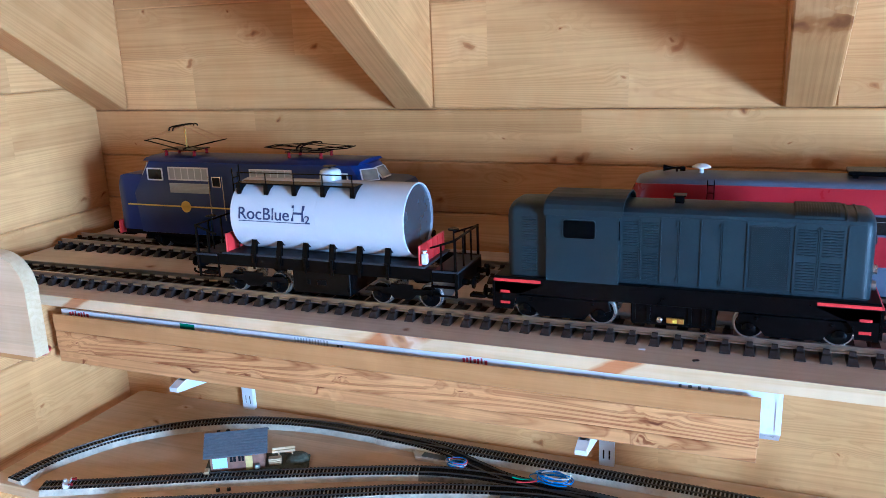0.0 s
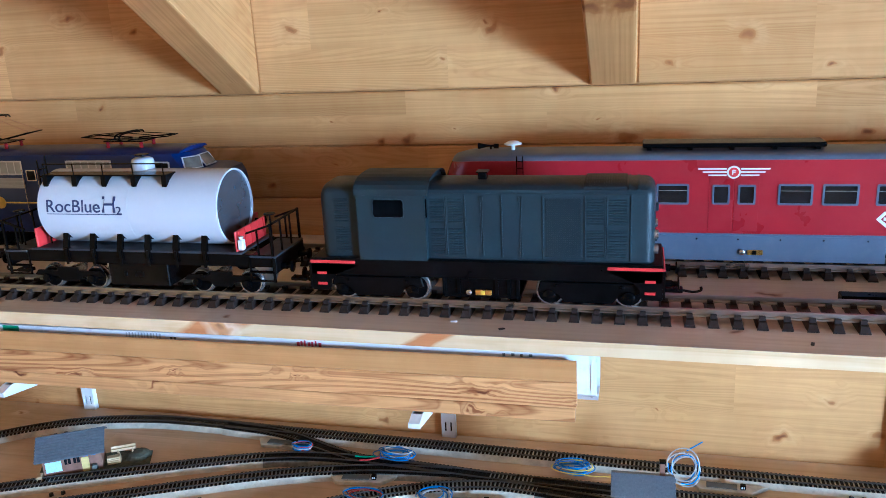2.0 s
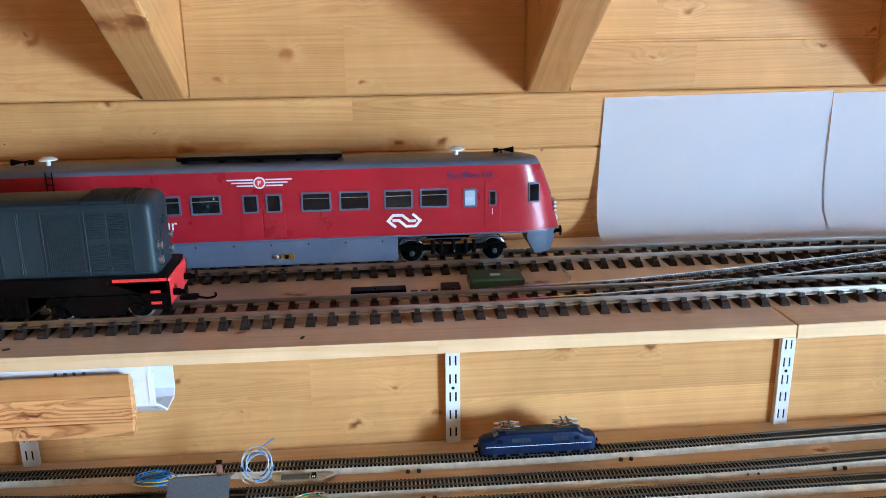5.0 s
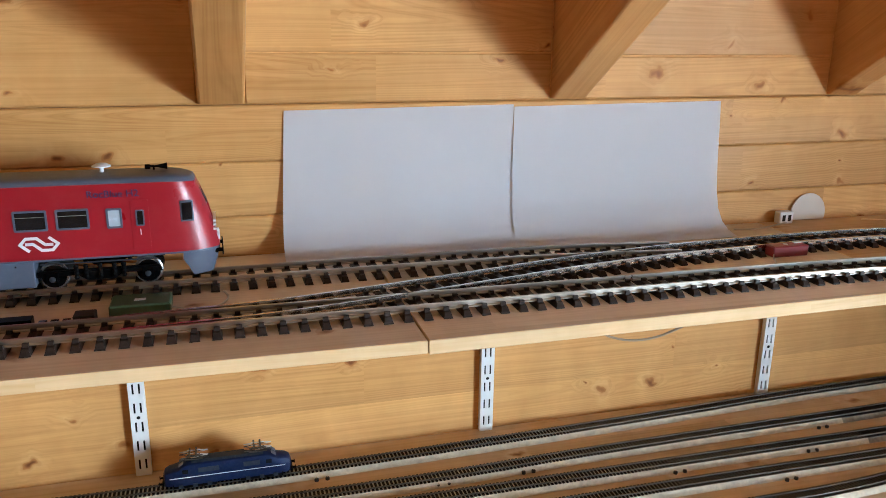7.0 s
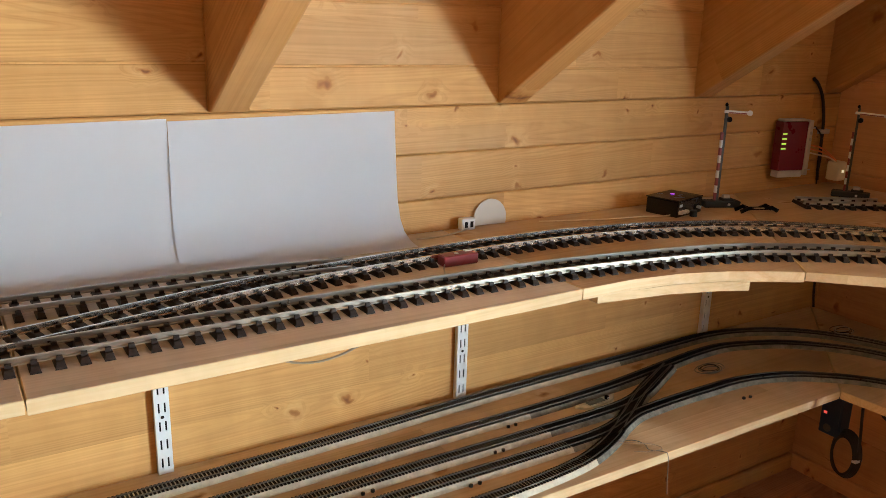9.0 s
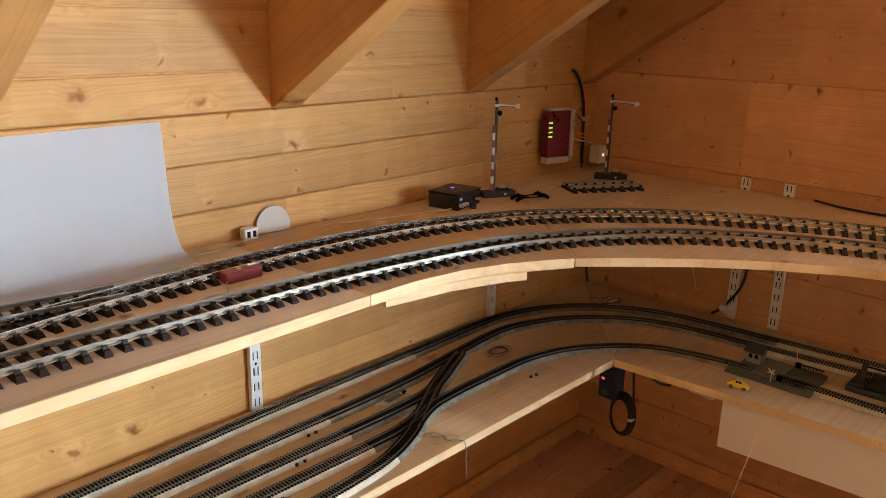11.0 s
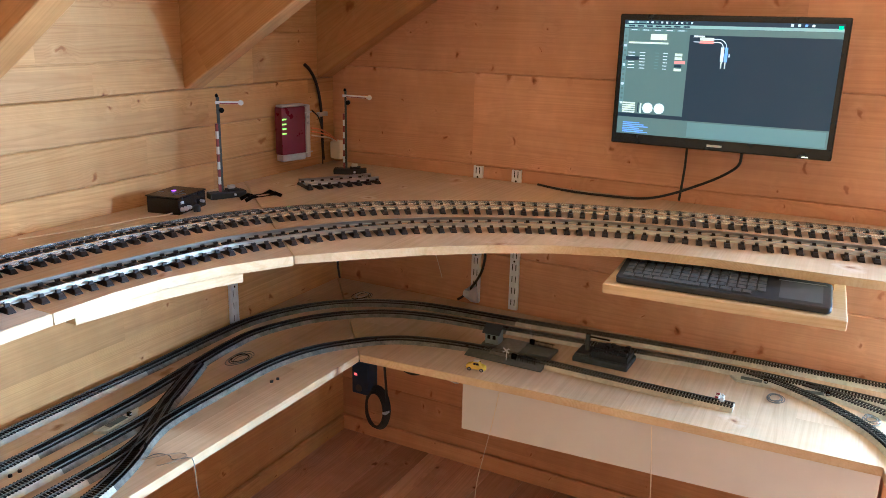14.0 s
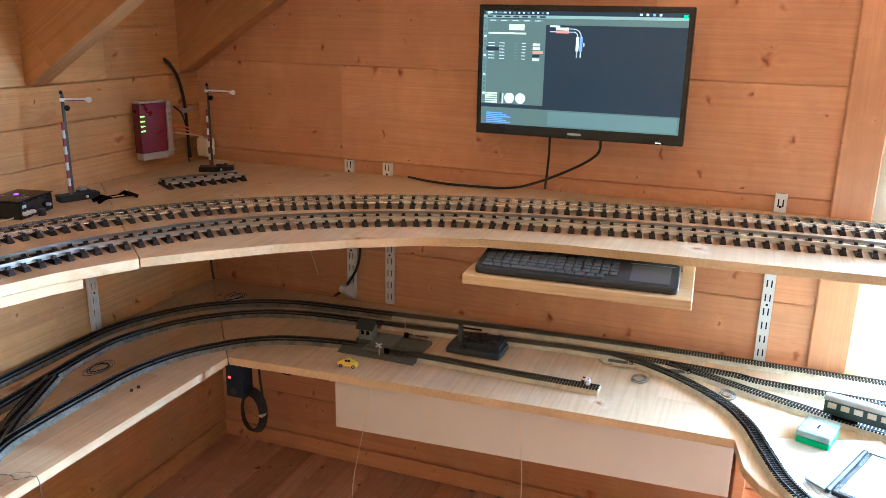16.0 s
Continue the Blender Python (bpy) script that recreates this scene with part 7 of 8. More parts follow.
# row of icons along the dark bar, tabs under the pale one
for k in range(14):
    ui(0.012 + k * 0.024, 0.022 + k * 0.024, 0.976, 0.991, SCREEN_WHITE if k % 3 else SCREEN_BAR, 0.0005)
for k in range(5):
    ui(0.028 + k * 0.058, 0.078 + k * 0.058, 0.908, 0.926, SCREEN_BAR, 0.0004)
    ui(0.036 + k * 0.058, 0.066 + k * 0.058, 0.914, 0.920, SCREEN_WHITE, 0.0006)
for k in range(16):
    ui(0.005, 0.017, 0.225 + k * 0.042, 0.243 + k * 0.042, SCREEN_WHITE if k % 4 == 1 else SCREEN_PANEL, 0.0005)
ui(0.0, 0.022, 0.19, 0.93, SCREEN_BAR, 0.0003)
ui(0.135, 0.215, 0.835, 0.885, SCREEN_YELLOW, 0.0004)
ui(0.028, 0.225, 0.800, 0.815, SCREEN_YELLOW, 0.0004)
for k in range(6):
    z = 0.585 + k * 0.027
    ui(0.03, 0.062, z, z + 0.006, SCREEN_WHITE, 0.0004)
    ui(0.088, 0.115, z, z + 0.006, SCREEN_WHITE, 0.0004)
    ui(0.165, 0.182, z, z + 0.006, SCREEN_BAR, 0.0004)
    ui(0.205, 0.225, z, z + 0.006, SCREEN_WHITE, 0.0004)
ui(0.018, 0.085, 0.655, 0.688, SCREEN_DARK, 0.0005)
for k, mt in enumerate((SCREEN_YELLOW, SCREEN_DARK, SCREEN_RED, SCREEN_YELLOW, SCREEN_YELLOW)):
    ui(0.262, 0.298 + (0.016 if k == 2 else 0), 0.575 + k * 0.032, 0.598 + k * 0.032, mt, 0.0004)
for k in range(5):
    ui(0.02, 0.085, 0.19 + k * 0.02, 0.203 + k * 0.02, SCREEN_YELLOW, 0.0004)
ui(0.098, 0.104, 0.20, 0.285, SCREEN_DARK, 0.0004)
ui(0.110, 0.118, 0.19, 0.28, SCREEN_YELLOW, 0.0004)
for x in (0.150, 0.208):
    part("dial", lathe(bmesh.new(), [(0.0118, 0), (0.0118, -0.0003), (0.001, -0.0003)], (-0.226 + 0.452 * x, -0.0135, 0.024 + 0.255 * 0.24), "y", 24), SCREEN_WHITE, scr)
ui(0.345, 0.395, 0.868, 0.882, SCREEN_WHITE, 0.0004)
ui(0.375, 0.44, 0.842, 0.866, SCREEN_YELLOW, 0.0004)
ui(0.375, 0.44, 0.818, 0.838, SCREEN_RED, 0.0004)
ui(0.345, 0.375, 0.826, 0.832, SCREEN_WHITE, 0.0004)
for r, z in ((0.018, 0.856), (0.010, 0.830)):
    bend = [(-0.226 + 0.452 * 0.44, -0.0137, 0.024 + 0.255 * z), (-0.226 + 0.452 * 0.505 - r - 0.004, -0.0137, 0.024 + 0.255 * z)]
    bend += [(-0.226 + 0.452 * (0.503 if r > 0.015 else 0.486) - r * (1 - math.sin(radians(a))), -0.0137, 0.024 + 0.255 * z - r * (1 - math.cos(radians(a)))) for a in (15, 40, 65, 90)]
    bend.append((bend[-1][0], -0.0137, 0.024 + 0.255 * 0.79))
    part("screen_line", tube(bmesh.new(), bend, 0.0009, 4), SCREEN_WHITE, scr)
ui(0.478, 0.492, 0.670, 0.790, SCREEN_WHITE, 0.0004)
ui(0.496, 0.510, 0.670, 0.790, SCREEN_BLUE, 0.0004)
ui(0.482, 0.487, 0.615, 0.668, SCREEN_YELLOW, 0.0004)
ui(0.500, 0.505, 0.615, 0.668, SCREEN_YELLOW, 0.0004)
ui(0.515, 0.520, 0.71, 0.74, SCREEN_WHITE, 0.0004)
for k in range(4):
    ui(0.775 + k * 0.03, 0.787 + k * 0.03, 0.973, 0.992, SCREEN_WHITE if k != 2 else SCREEN_BLUE, 0.0005)
ui(0.975, 0.995, 0.955, 0.985, SCREEN_GREEN, 0.0005)
ui(0.02, 0.035, 0.973, 0.992, SCREEN_WHITE, 0.0005)
ui(0.05, 0.12, 0.976, 0.989, SCREEN_BAR, 0.0005)
for k in range(7):
    ui(0.02 + k * 0.045, 0.05 + k * 0.045, 0.944, 0.957, SCREEN_DARK, 0.0004)
part("maker_mark", boxed(-0.018, 0.014, -0.0128, -0.0121, 0.0085, 0.0135), SILVER, mo, "grey maker's mark")
part("power_light", boxed(0.180, 0.192, -0.0128, -0.0121, 0.003, 0.0055), LED_WHITE, mo)
wire("monitor_lead", [(2.955, 0.105, 1.024), (2.958, 0.115, 0.985), (2.955, 0.19, 0.938), (2.955, 0.30, 0.894), (2.962, 0.42, 0.885), (2.965, 0.52, 0.8855), (2.985, 0.60, 0.888)], 0.0032, RUBBER)
wire("monitor_lead", [(2.985, 0.232, 1.024), (2.990, 0.234, 0.96), (2.992, 0.240, 0.884)], 0.0028, RUBBER)
for o in [o for o in scene.objects if o.name.startswith("monitor_lead")]:
    tagged(o, "black lead hanging from the monitor to the shelf", "cable", "monitor leads")

# ---- keyboard on its tray ----
tr = thing("keyboard_tray", "small pine board fixed below the shelf as keyboard tray", "tray", pose(2.450, 0.256, 0.811))
tray_m = Matrix.Rotation(radians(-87), 4, "Z")
bm = boxed(0, 0.412, 0.0, 0.30, 0, 0.019, bevel=0.0015)
bmesh.ops.recalc_face_normals(bm, faces=bm.faces)
part("board", bm, SHELF_EDGE, tr, "", tray_m)
for x in (0.02, 0.36):
    part("hanger", boxed(x, x + 0.03, 0.16, 0.28, 0.0192, 0.0495), PINE, tr, "", tray_m)
kb = thing("keyboard", "flat black wireless keyboard with touchpad on a pine tray", "keyboard", Matrix.Translation((2.464, 0.237, 0.8302)) @ Matrix.Rotation(radians(-86.6), 4, "Z") @ Matrix.Rotation(radians(7.0), 4, "X"))
part("shell", prism(bmesh.new(), rounded(0, 0.367, 0, 0.108, 0.010), "z", 0.0005, 0.0125, bevel=0.002, seg=2), KEYBASE, kb)
part("touchpad", boxed(0.282, 0.352, 0.014, 0.088, 0.0127, 0.0131), KEYCAP, kb, "smooth dark touchpad")
part("rim", boxed(0.278, 0.358, 0.091, 0.0922, 0.0126, 0.0135), SILVER, kb)
for x in (0.03, 0.32):
    part("foot", boxed(x, x + 0.02, 0.088, 0.096, -0.0105, 0.0006), RUBBER, kb)
for r in range(6):
    y = 0.011 + r * 0.0156
    h = 0.0128 if r < 5 else 0.0085
    x = 0.012
    row = [0.0155] * 15
    if r == 0:
        row = [0.020, 0.0155, 0.0155, 0.084, 0.0155, 0.0155, 0.020, 0.0155, 0.0155]
    for w in row:
        if x + w > 0.272:
            break
        part("key", boxed(x, x + w - 0.0022, y, y + h, 0.0127, 0.0152, bevel=0.0005), KEYCAP, kb)
        x += w + 0.0012

# ---- small loco on the outer track ----
SMALL_BLUE = plain("dusty_navy_paint", (0.0042, 0.0115, 0.046), 0.45, var=0.2, scale=60, dirt=0.03, gloss=0.18)
DULL_STEEL = plain("dull_steel_wire", (0.10, 0.095, 0.09), 0.4, 0.8)
COVER_DUST = plain("dusty_slate_paint", (0.022, 0.030, 0.042), 0.6, var=0.25, scale=80, dirt=0.05, gloss=0.2)
hl = thing("small_blue_locomotive", "small-scale dark blue electric locomotive with white line", "model locomotive", pose(0.712, 1.169, LOW + 0.0122))
bm = bmesh.new()
rows = []
for x, w, top in ((-0.100, 0.45, 0.024), (-0.0975, 0.74, 0.0300), (-0.091, 0.92, 0.0335), (-0.080, 1.0, 0.0352), (-0.0765, 1.0, 0.0365), (-0.067, 1.0, 0.0430), (-0.058, 1.0, 0.0445), (0.058, 1.0, 0.0445), (0.067, 1.0, 0.0430), (0.0765, 1.0, 0.0365), (0.080, 1.0, 0.0352), (0.091, 0.92, 0.0335), (0.0975, 0.74, 0.0300), (0.100, 0.45, 0.024)):
    half = [(-0.0165 * w, 0.0065), (-0.0168 * w, 0.020), (-0.0165 * w, top - 0.0085), (-0.0145 * w, top - 0.0035), (-0.0095 * w, top - 0.0010), (-0.003 * w, top)]
    rows.append([bm.verts.new((x, y, z)) for y, z in half] + [bm.verts.new((x, -y, z)) for y, z in reversed(half)])
for a, b in zip(rows, rows[1:]):
    for k in range(12):
        bm.faces.new((a[k], a[(k + 1) % 12], b[(k + 1) % 12], b[k]))
bm.faces.new(rows[0]), bm.faces.new(rows[-1])
part("body", bm, SMALL_BLUE, hl, smooth=32)
part("roof", prism(bmesh.new(), [(-0.0125, 0.0428), (-0.008, 0.0450), (0.008, 0.0450), (0.0125, 0.0428)], "x", -0.056, 0.056), COVER_DUST, hl, "dusty dark roof")
for s in (-1, 1):
    part("white_line", boxed(-0.090, 0.090, min(s * 0.0166, s * 0.0172), max(s * 0.0166, s * 0.0172), 0.0205, 0.0216), WHITE, hl)
    for x0, x1 in ((-0.046, -0.014), (0.024, 0.050)):
        part("louvre_panel", boxed(x0, x1, min(s * 0.0166, s * 0.0171), max(s * 0.0166, s * 0.0171), 0.0275, 0.0355), COVER_DUST, hl, "dusty grey louvre panel")
    for x in (-0.066, 0.064):
        part("cab_window", boxed(x - 0.0045, x + 0.0045, min(s * 0.0164, s * 0.0170), max(s * 0.0164, s * 0.0170), 0.0275, 0.0345, bevel=0.0002), DARKGLASS, hl)
    for y in (-0.0065, 0.0065):
        part("windscreen", boxed(-0.0042, 0.0042, -0.0048, 0.0048, -0.0004, 0.0004), CAR_GREY, hl, "", Matrix.Translation((s * 0.0722, y, 0.0398)) @ Matrix.Rotation(radians(s * 34), 4, "Y"))
    for x in (-0.052, 0.052):
        bg = part("bogie", boxed(x - 0.034, x + 0.034, s * 0.0135 - 0.0025, s * 0.0135 + 0.0025, 0.002, 0.0095), SOOT, hl)
        for dx in (-0.022, 0.0, 0.022):
            part("axle_box", boxed(x + dx - 0.0035, x + dx + 0.0035, min(s * 0.0162, s * 0.0176), max(s * 0.0162, s * 0.0176), 0.003, 0.0088), COVER_DUST, bg)
    part("buffer_beam", boxed(min(s * 0.099, s * 0.102), max(s * 0.099, s * 0.102), -0.013, 0.013, 0.007, 0.014), SOOT, hl)
    for y in (-0.0095, 0.0095):
        part("buffer", lathe(bmesh.new(), [(0.0018, s * 0.102), (0.0018, s * 0.106), (0.0034, s * 0.106), (0.0034, s * 0.1072)], (0, y, 0.0105), "x", 10), SOOT, hl)
for x in (-0.052, 0.048):
    pg = part("pantograph", boxed(x - 0.014, x + 0.014, -0.008, 0.008, 0.0452, 0.0462), DULL_STEEL, hl, "folded brown and silver pantograph")
    for k, y in enumerate((-0.009, -0.003, 0.003, 0.009)):
        for s in (-1, 1):
            mt = COPPER if (k + s) % 3 == 0 else SILVER if k % 2 else DULL_STEEL
            part("arm", cyl(bmesh.new(), (x - s * 0.004, y, 0.0468), (x + s * 0.022, y * 1.1, 0.0500 + 0.0006 * k), 0.0008, seg=5), mt, pg)
            part("arm", cyl(bmesh.new(), (x + s * 0.022, y * 1.1, 0.0500 + 0.0006 * k), (x - s * 0.010, y * 0.7, 0.0545 + 0.0004 * k), 0.0007, seg=5), mt, pg)
    for dx in (-0.006, 0.004):
        part("collector", boxed(x + dx - 0.0014, x + dx + 0.0014, -0.015, 0.015, 0.0545, 0.0556), DULL_STEEL, pg)

# ---- shed and signal box ----
NOTICE = plain("pale_blue_print", (0.55, 0.72, 0.82), 0.6, var=0.12, scale=300)
DARKSTONE = plain("dark_blue_grey_stone", (0.045, 0.052, 0.058), 0.7, var=0.25, scale=120, bump=0.3, fine=700)
sh = thing("model_shed", "tiny brown timber shed with slate roof and log piles", "model building", pose(-0.750, 1.028, LOW, 0, 0, 30))
part("base", prism(bmesh.new(), [(-0.062, -0.034), (0.118, -0.034), (0.122, 0.018), (0.060, 0.038), (-0.060, 0.036)], "z", 0.0003, 0.005, bevel=0.001), MOSS, sh)
part("wall", boxed(-0.048, 0.044, -0.016, 0.026, 0.0052, 0.046), SHEDWOOD, sh)
part("roof", prism(bmesh.new(), [(-0.032, 0.043), (0.012, 0.069), (0.038, 0.054), (0.037, 0.0525), (0.012, 0.0672), (-0.031, 0.0415)], "x", -0.056, 0.052), SLATE, sh)
for k in range(9):
    u = k / 9
    part("roof_course", boxed(-0.0565, 0.0525, 0, 0.0045, 0, 0.0008), SLATE, sh, "", Matrix.Translation((0, -0.0322 + 0.044 * u, 0.0433 + 0.026 * u)) @ Matrix.Rotation(radians(30.5), 4, "X"))
part("notice", boxed(-0.044, -0.019, -0.0168, -0.0161, 0.014, 0.033), NOTICE, sh, "pale blue notice sheet")
for x in (-0.014, 0.000):
    w = part("window", boxed(x, x + 0.010, -0.0168, -0.0161, 0.024, 0.037), DARKGLASS, sh)
    part("glazing_bar", boxed(x + 0.0045, x + 0.0055, -0.0172, -0.0169, 0.024, 0.037), SHEDWOOD, w)
part("door", boxed(0.012, 0.024, -0.0168, -0.0161, 0.006, 0.032), SHEDYELLOW, sh, "light brown door")
for x in (0.016, 0.029):
    part("sign", boxed(x, x + 0.008, -0.0175, -0.0170, 0.034, 0.042), BLUEWIRE, sh)
part("crate", boxed(0.028, 0.036, -0.025, -0.019, 0.0052, 0.018), STONE, sh)
for k in range(4):
    part("log_pile", boxed(0.050, 0.072, -0.010 + k * 0.0005, 0.004 - k * 0.0004, 0.0052 + k * 0.003, 0.0079 + k * 0.003, bevel=0.0005), SHELF_EDGE, sh)
for k, (y, z) in enumerate(((0.010, 0.018), (0.014, 0.022))):
    part("beam", boxed(0.056, 0.096, y, y + 0.004, z, z + 0.004), SHELF_EDGE, sh)
for x in (0.066, 0.090):
    part("trestle", prism(bmesh.new(), [(0.004, 0.0052), (0.007, 0.0052), (0.0125, 0.018), (0.018, 0.0052), (0.021, 0.0052), (0.014, 0.021), (0.010, 0.021)], "x", x, x + 0.002), SHELF_EDGE, sh)
part("scatter", lathe(bmesh.new(), [(0.022, 0.0052), (0.017, 0.011), (0.009, 0.014), (0.001, 0.0145)], (0.100, 0.006, 0), "z", 14), MOSS, sh)
part("log_stack", boxed(-0.060, -0.050, -0.026, -0.008, 0.0052, 0.014, bevel=0.002), SHELF_EDGE, sh)

sb = thing("model_signal_box", "tiny yellow and brown signal box with patterned slate roof", "model building", pose(0.187, 1.008, LOW, 0, 0, 1))
part("plinth", boxed(-0.033, 0.037, -0.024, 0.026, 0.0003, 0.012, bevel=0.0008), SHEDWOOD, sb, "dark red brick plinth")
part("wall", boxed(-0.030, 0.034, -0.021, 0.023, 0.0122, 0.080), SHEDYELLOW, sb)
part("brown_side", boxed(0.0342, 0.0352, -0.021, 0.023, 0.0122, 0.080), SHEDWOOD, sb)
for k in range(11):
    part("batten", boxed(-0.0295 + k * 0.0060, -0.0286 + k * 0.0060, -0.0217, -0.0211, 0.0125, 0.054), SHEDWOOD, sb)
part("lintel_beam", boxed(-0.030, 0.034, -0.0222, -0.0212, 0.0545, 0.0568), SHEDWOOD, sb)
for x in (-0.015, 0.010):
    w = part("window", boxed(x, x + 0.019, -0.0222, -0.0212, 0.059, 0.076), WHITE, sb)
    for i in range(3):
        for j in range(2):
            part("pane", boxed(x + 0.0012 + i * 0.0058, x + 0.0058 + i * 0.0058, -0.0226, -0.0223, 0.0604 + j * 0.0076, 0.0670 + j * 0.0076), DARKGLASS, w)
part("post", boxed(0.0046, 0.0088, -0.0224, -0.0212, 0.0125, 0.079), SHEDWOOD, sb)
part("roof", prism(bmesh.new(), [(-0.028, 0.078), (0.001, 0.096), (0.034, 0.080), (0.034, 0.078), (0.001, 0.094), (-0.028, 0.076)], "x", -0.042, 0.044), SLATE, sb, "grey patterned slate roof")
for k in range(9):
    for q in range(14):
        u = k / 9
        x = -0.042 + (q + (0.5 if k % 2 else 0.0)) * 0.0060
        part("slate", boxed(x, x + 0.0056, 0, 0.0046, 0, 0.0007), SLATE, sb, "", Matrix.Translation((0, -0.0284 + 0.0290 * u, 0.0780 + 0.0180 * u)) @ Matrix.Rotation(radians(31.8), 4, "X"))
part("chimney", boxed(0.024, 0.031, 0.010, 0.017, 0.088, 0.110), SHEDWOOD, sb)
part("chimney_cap", boxed(0.0232, 0.0318, 0.0092, 0.0178, 0.1102, 0.113), SOOT, sb)

# ---- level crossing, coal stage, car, stops ----
ROADWAY = plain("worn_grey_roadway", (0.20, 0.195, 0.165), 0.75, var=0.25, scale=120, bump=0.3, fine=700)
HUT_GREEN = plain("grey_green_hut", (0.22, 0.26, 0.24), 0.6, var=0.15, scale=120)
lc = thing("level_crossing", "tiny level crossing with keeper's hut and barriers", "model building", pose(2.735, 0.555, LOW, 0, 0, -90))
part("near_ramp", prism(bmesh.new(), [(-0.040, 0.0003), (-0.072, 0.0003), (-0.072, 0.002), (-0.040, 0.010)], "x", -0.085, 0.110), STONE, lc)
part("far_plate", boxed(-0.074, 0.105, 0.000, 0.060, 0.0003, 0.009, bevel=0.001), STONE, lc)
part("roadway", boxed(-0.030, 0.030, -0.052, 0.058, 0.0095, 0.0108), ROADWAY, lc)
hut = part("hut_wall", boxed(-0.066, -0.032, 0.004, 0.036, 0.0092, 0.040), HUT_GREEN, lc, "grey keeper's hut")
part("hut_roof", prism(bmesh.new(), [(-0.002, 0.038), (0.020, 0.055), (0.042, 0.038), (0.042, 0.036), (0.020, 0.052), (-0.002, 0.036)], "x", -0.072, -0.026), DARKSTONE, hut)
for x in (-0.060, -0.046):
    part("hut_window", boxed(x, x + 0.008, 0.0031, 0.0038, 0.022, 0.032), DARKGLASS, hut)
for x, y in ((0.036, -0.055), (0.040, 0.050)):
    fb = part("barrier_beam", boxed(x, x + 0.058, y, y + 0.0018, 0.020, 0.022), SOOT, lc)
    for k in range(9):
        part("barrier_bar", boxed(x + 0.004 + k * 0.006, x + 0.0052 + k * 0.006, y, y + 0.0014, 0.008, 0.020), SOOT, fb)
    part("barrier_weight", boxed(x - 0.006, x + 0.006, y - 0.003, y + 0.004, 0.0108, 0.024, bevel=0.001), BLACK, fb)
cr = part("crossing_post", boxed(0.018, 0.0195, -0.060, -0.0585, 0.003, 0.030), WHITE, lc, "white crossing sign")
for a in (35, -35):
    part("cross_arm", boxed(-0.009, 0.009, -0.0008, 0.0008, -0.0014, 0.0014), WHITE, cr, "", Matrix.Translation((0.0187, -0.0615, 0.031)) @ Matrix.Rotation(radians(a), 4, "Y"))
wire("pole", [(0.030, 0.072, 0.009), (0.027, 0.074, 0.030), (0.022, 0.076, 0.052)], 0.0010, WHITE, lc)
co = thing("coal_stage", "dark model coaling stage with black load on stone plinth", "model building", pose(2.806, 0.338, LOW, 0, 0, -90))
part("plinth", boxed(-0.066, 0.066, -0.042, 0.040, 0.0003, 0.014, bevel=0.002), DARKSTONE, co)
part("coal_bin", boxed(-0.024, 0.062, -0.030, 0.034, 0.0142, 0.030, bevel=0.001), COAL, co)
bm = bmesh.new()
random.seed(4)
for k in range(60):
    x, y = random.uniform(-0.018, 0.056), random.uniform(-0.024, 0.028)
    s = random.uniform(0.003, 0.006)
    box(bm, x - s, x + s, y - s, y + s, 0.029, 0.031 + s * random.uniform(0.4, 1.2))
tagged(part("coal_heap", bm, COAL, co), kind="stuff")
part("crane_column", boxed(-0.046, -0.036, -0.012, -0.002, 0.0142, 0.062, bevel=0.001), DARKSTONE, co)
part("crane_jib", boxed(-0.045, 0.012, -0.010, -0.006, 0.055, 0.058), SOOT, co)
part("step_block", boxed(-0.062, -0.030, -0.036, 0.020, 0.0142, 0.021, bevel=0.001), DARKSTONE, co)

cy = thing("toy_car", "tiny yellow beetle-shaped toy car on the shelf edge", "toy car", pose(2.600, 0.578, LOW, 0, 0, -82))
bm = bmesh.new()
rows = []
for x, w, z in ((-0.0235, 0.004, 0.009), (-0.0225, 0.0075, 0.0125), (-0.016, 0.0085, 0.0155), (-0.012, 0.0085, 0.0165), (-0.007, 0.0085, 0.0215), (0.000, 0.0082, 0.0225), (0.0055, 0.0082, 0.0210), (0.010, 0.0085, 0.0155), (0.018, 0.0082, 0.0135), (0.022, 0.007, 0.0105), (0.0235, 0.004, 0.008)):
    top = w * (0.78 if z > 0.018 else 0.85)
    rows.append([bm.verts.new(p) for p in ((x, -w, 0.005), (x, -w, min(z, 0.0125)), (x, -top, z), (x, top, z), (x, w, min(z, 0.0125)), (x, w, 0.005))])
for a, b in zip(rows, rows[1:]):
    for k in range(6):
        bm.faces.new((a[k], a[(k + 1) % 6], b[(k + 1) % 6], b[k]))
bm.faces.new(rows[0]), bm.faces.new(rows[-1])
part("body", bm, CAR_YELLOW, cy, smooth=50)
for x in (-0.0145, 0.0145):
    for s in (-1, 1):
        tyre = part("tyre", lathe(bmesh.new(), [(0.001, 0), (0.0044, 0), (0.0046, s * 0.0012), (0.0044, s * 0.0024), (0.001, s * 0.0024)], (x, s * 0.0070, 0.0049), "y", 16), RUBBER, cy)
        part("hubcap", lathe(bmesh.new(), [(0.0024, s * 0.0025), (0.0005, s * 0.0030)], (x, s * 0.0070, 0.0049), "y", 10), STEEL, tyre)
for s in (-1, 1):
    for x in (-0.005, 0.002):
        part("side_window", boxed(x, x + 0.0058, min(s * 0.0072, s * 0.0085), max(s * 0.0072, s * 0.0085), 0.0158, 0.0205), DARKGLASS, cy)
part("roof_panel", boxed(-0.006, 0.006, -0.006, 0.006, 0.0224, 0.0230, bevel=0.0003), CREAM, cy)
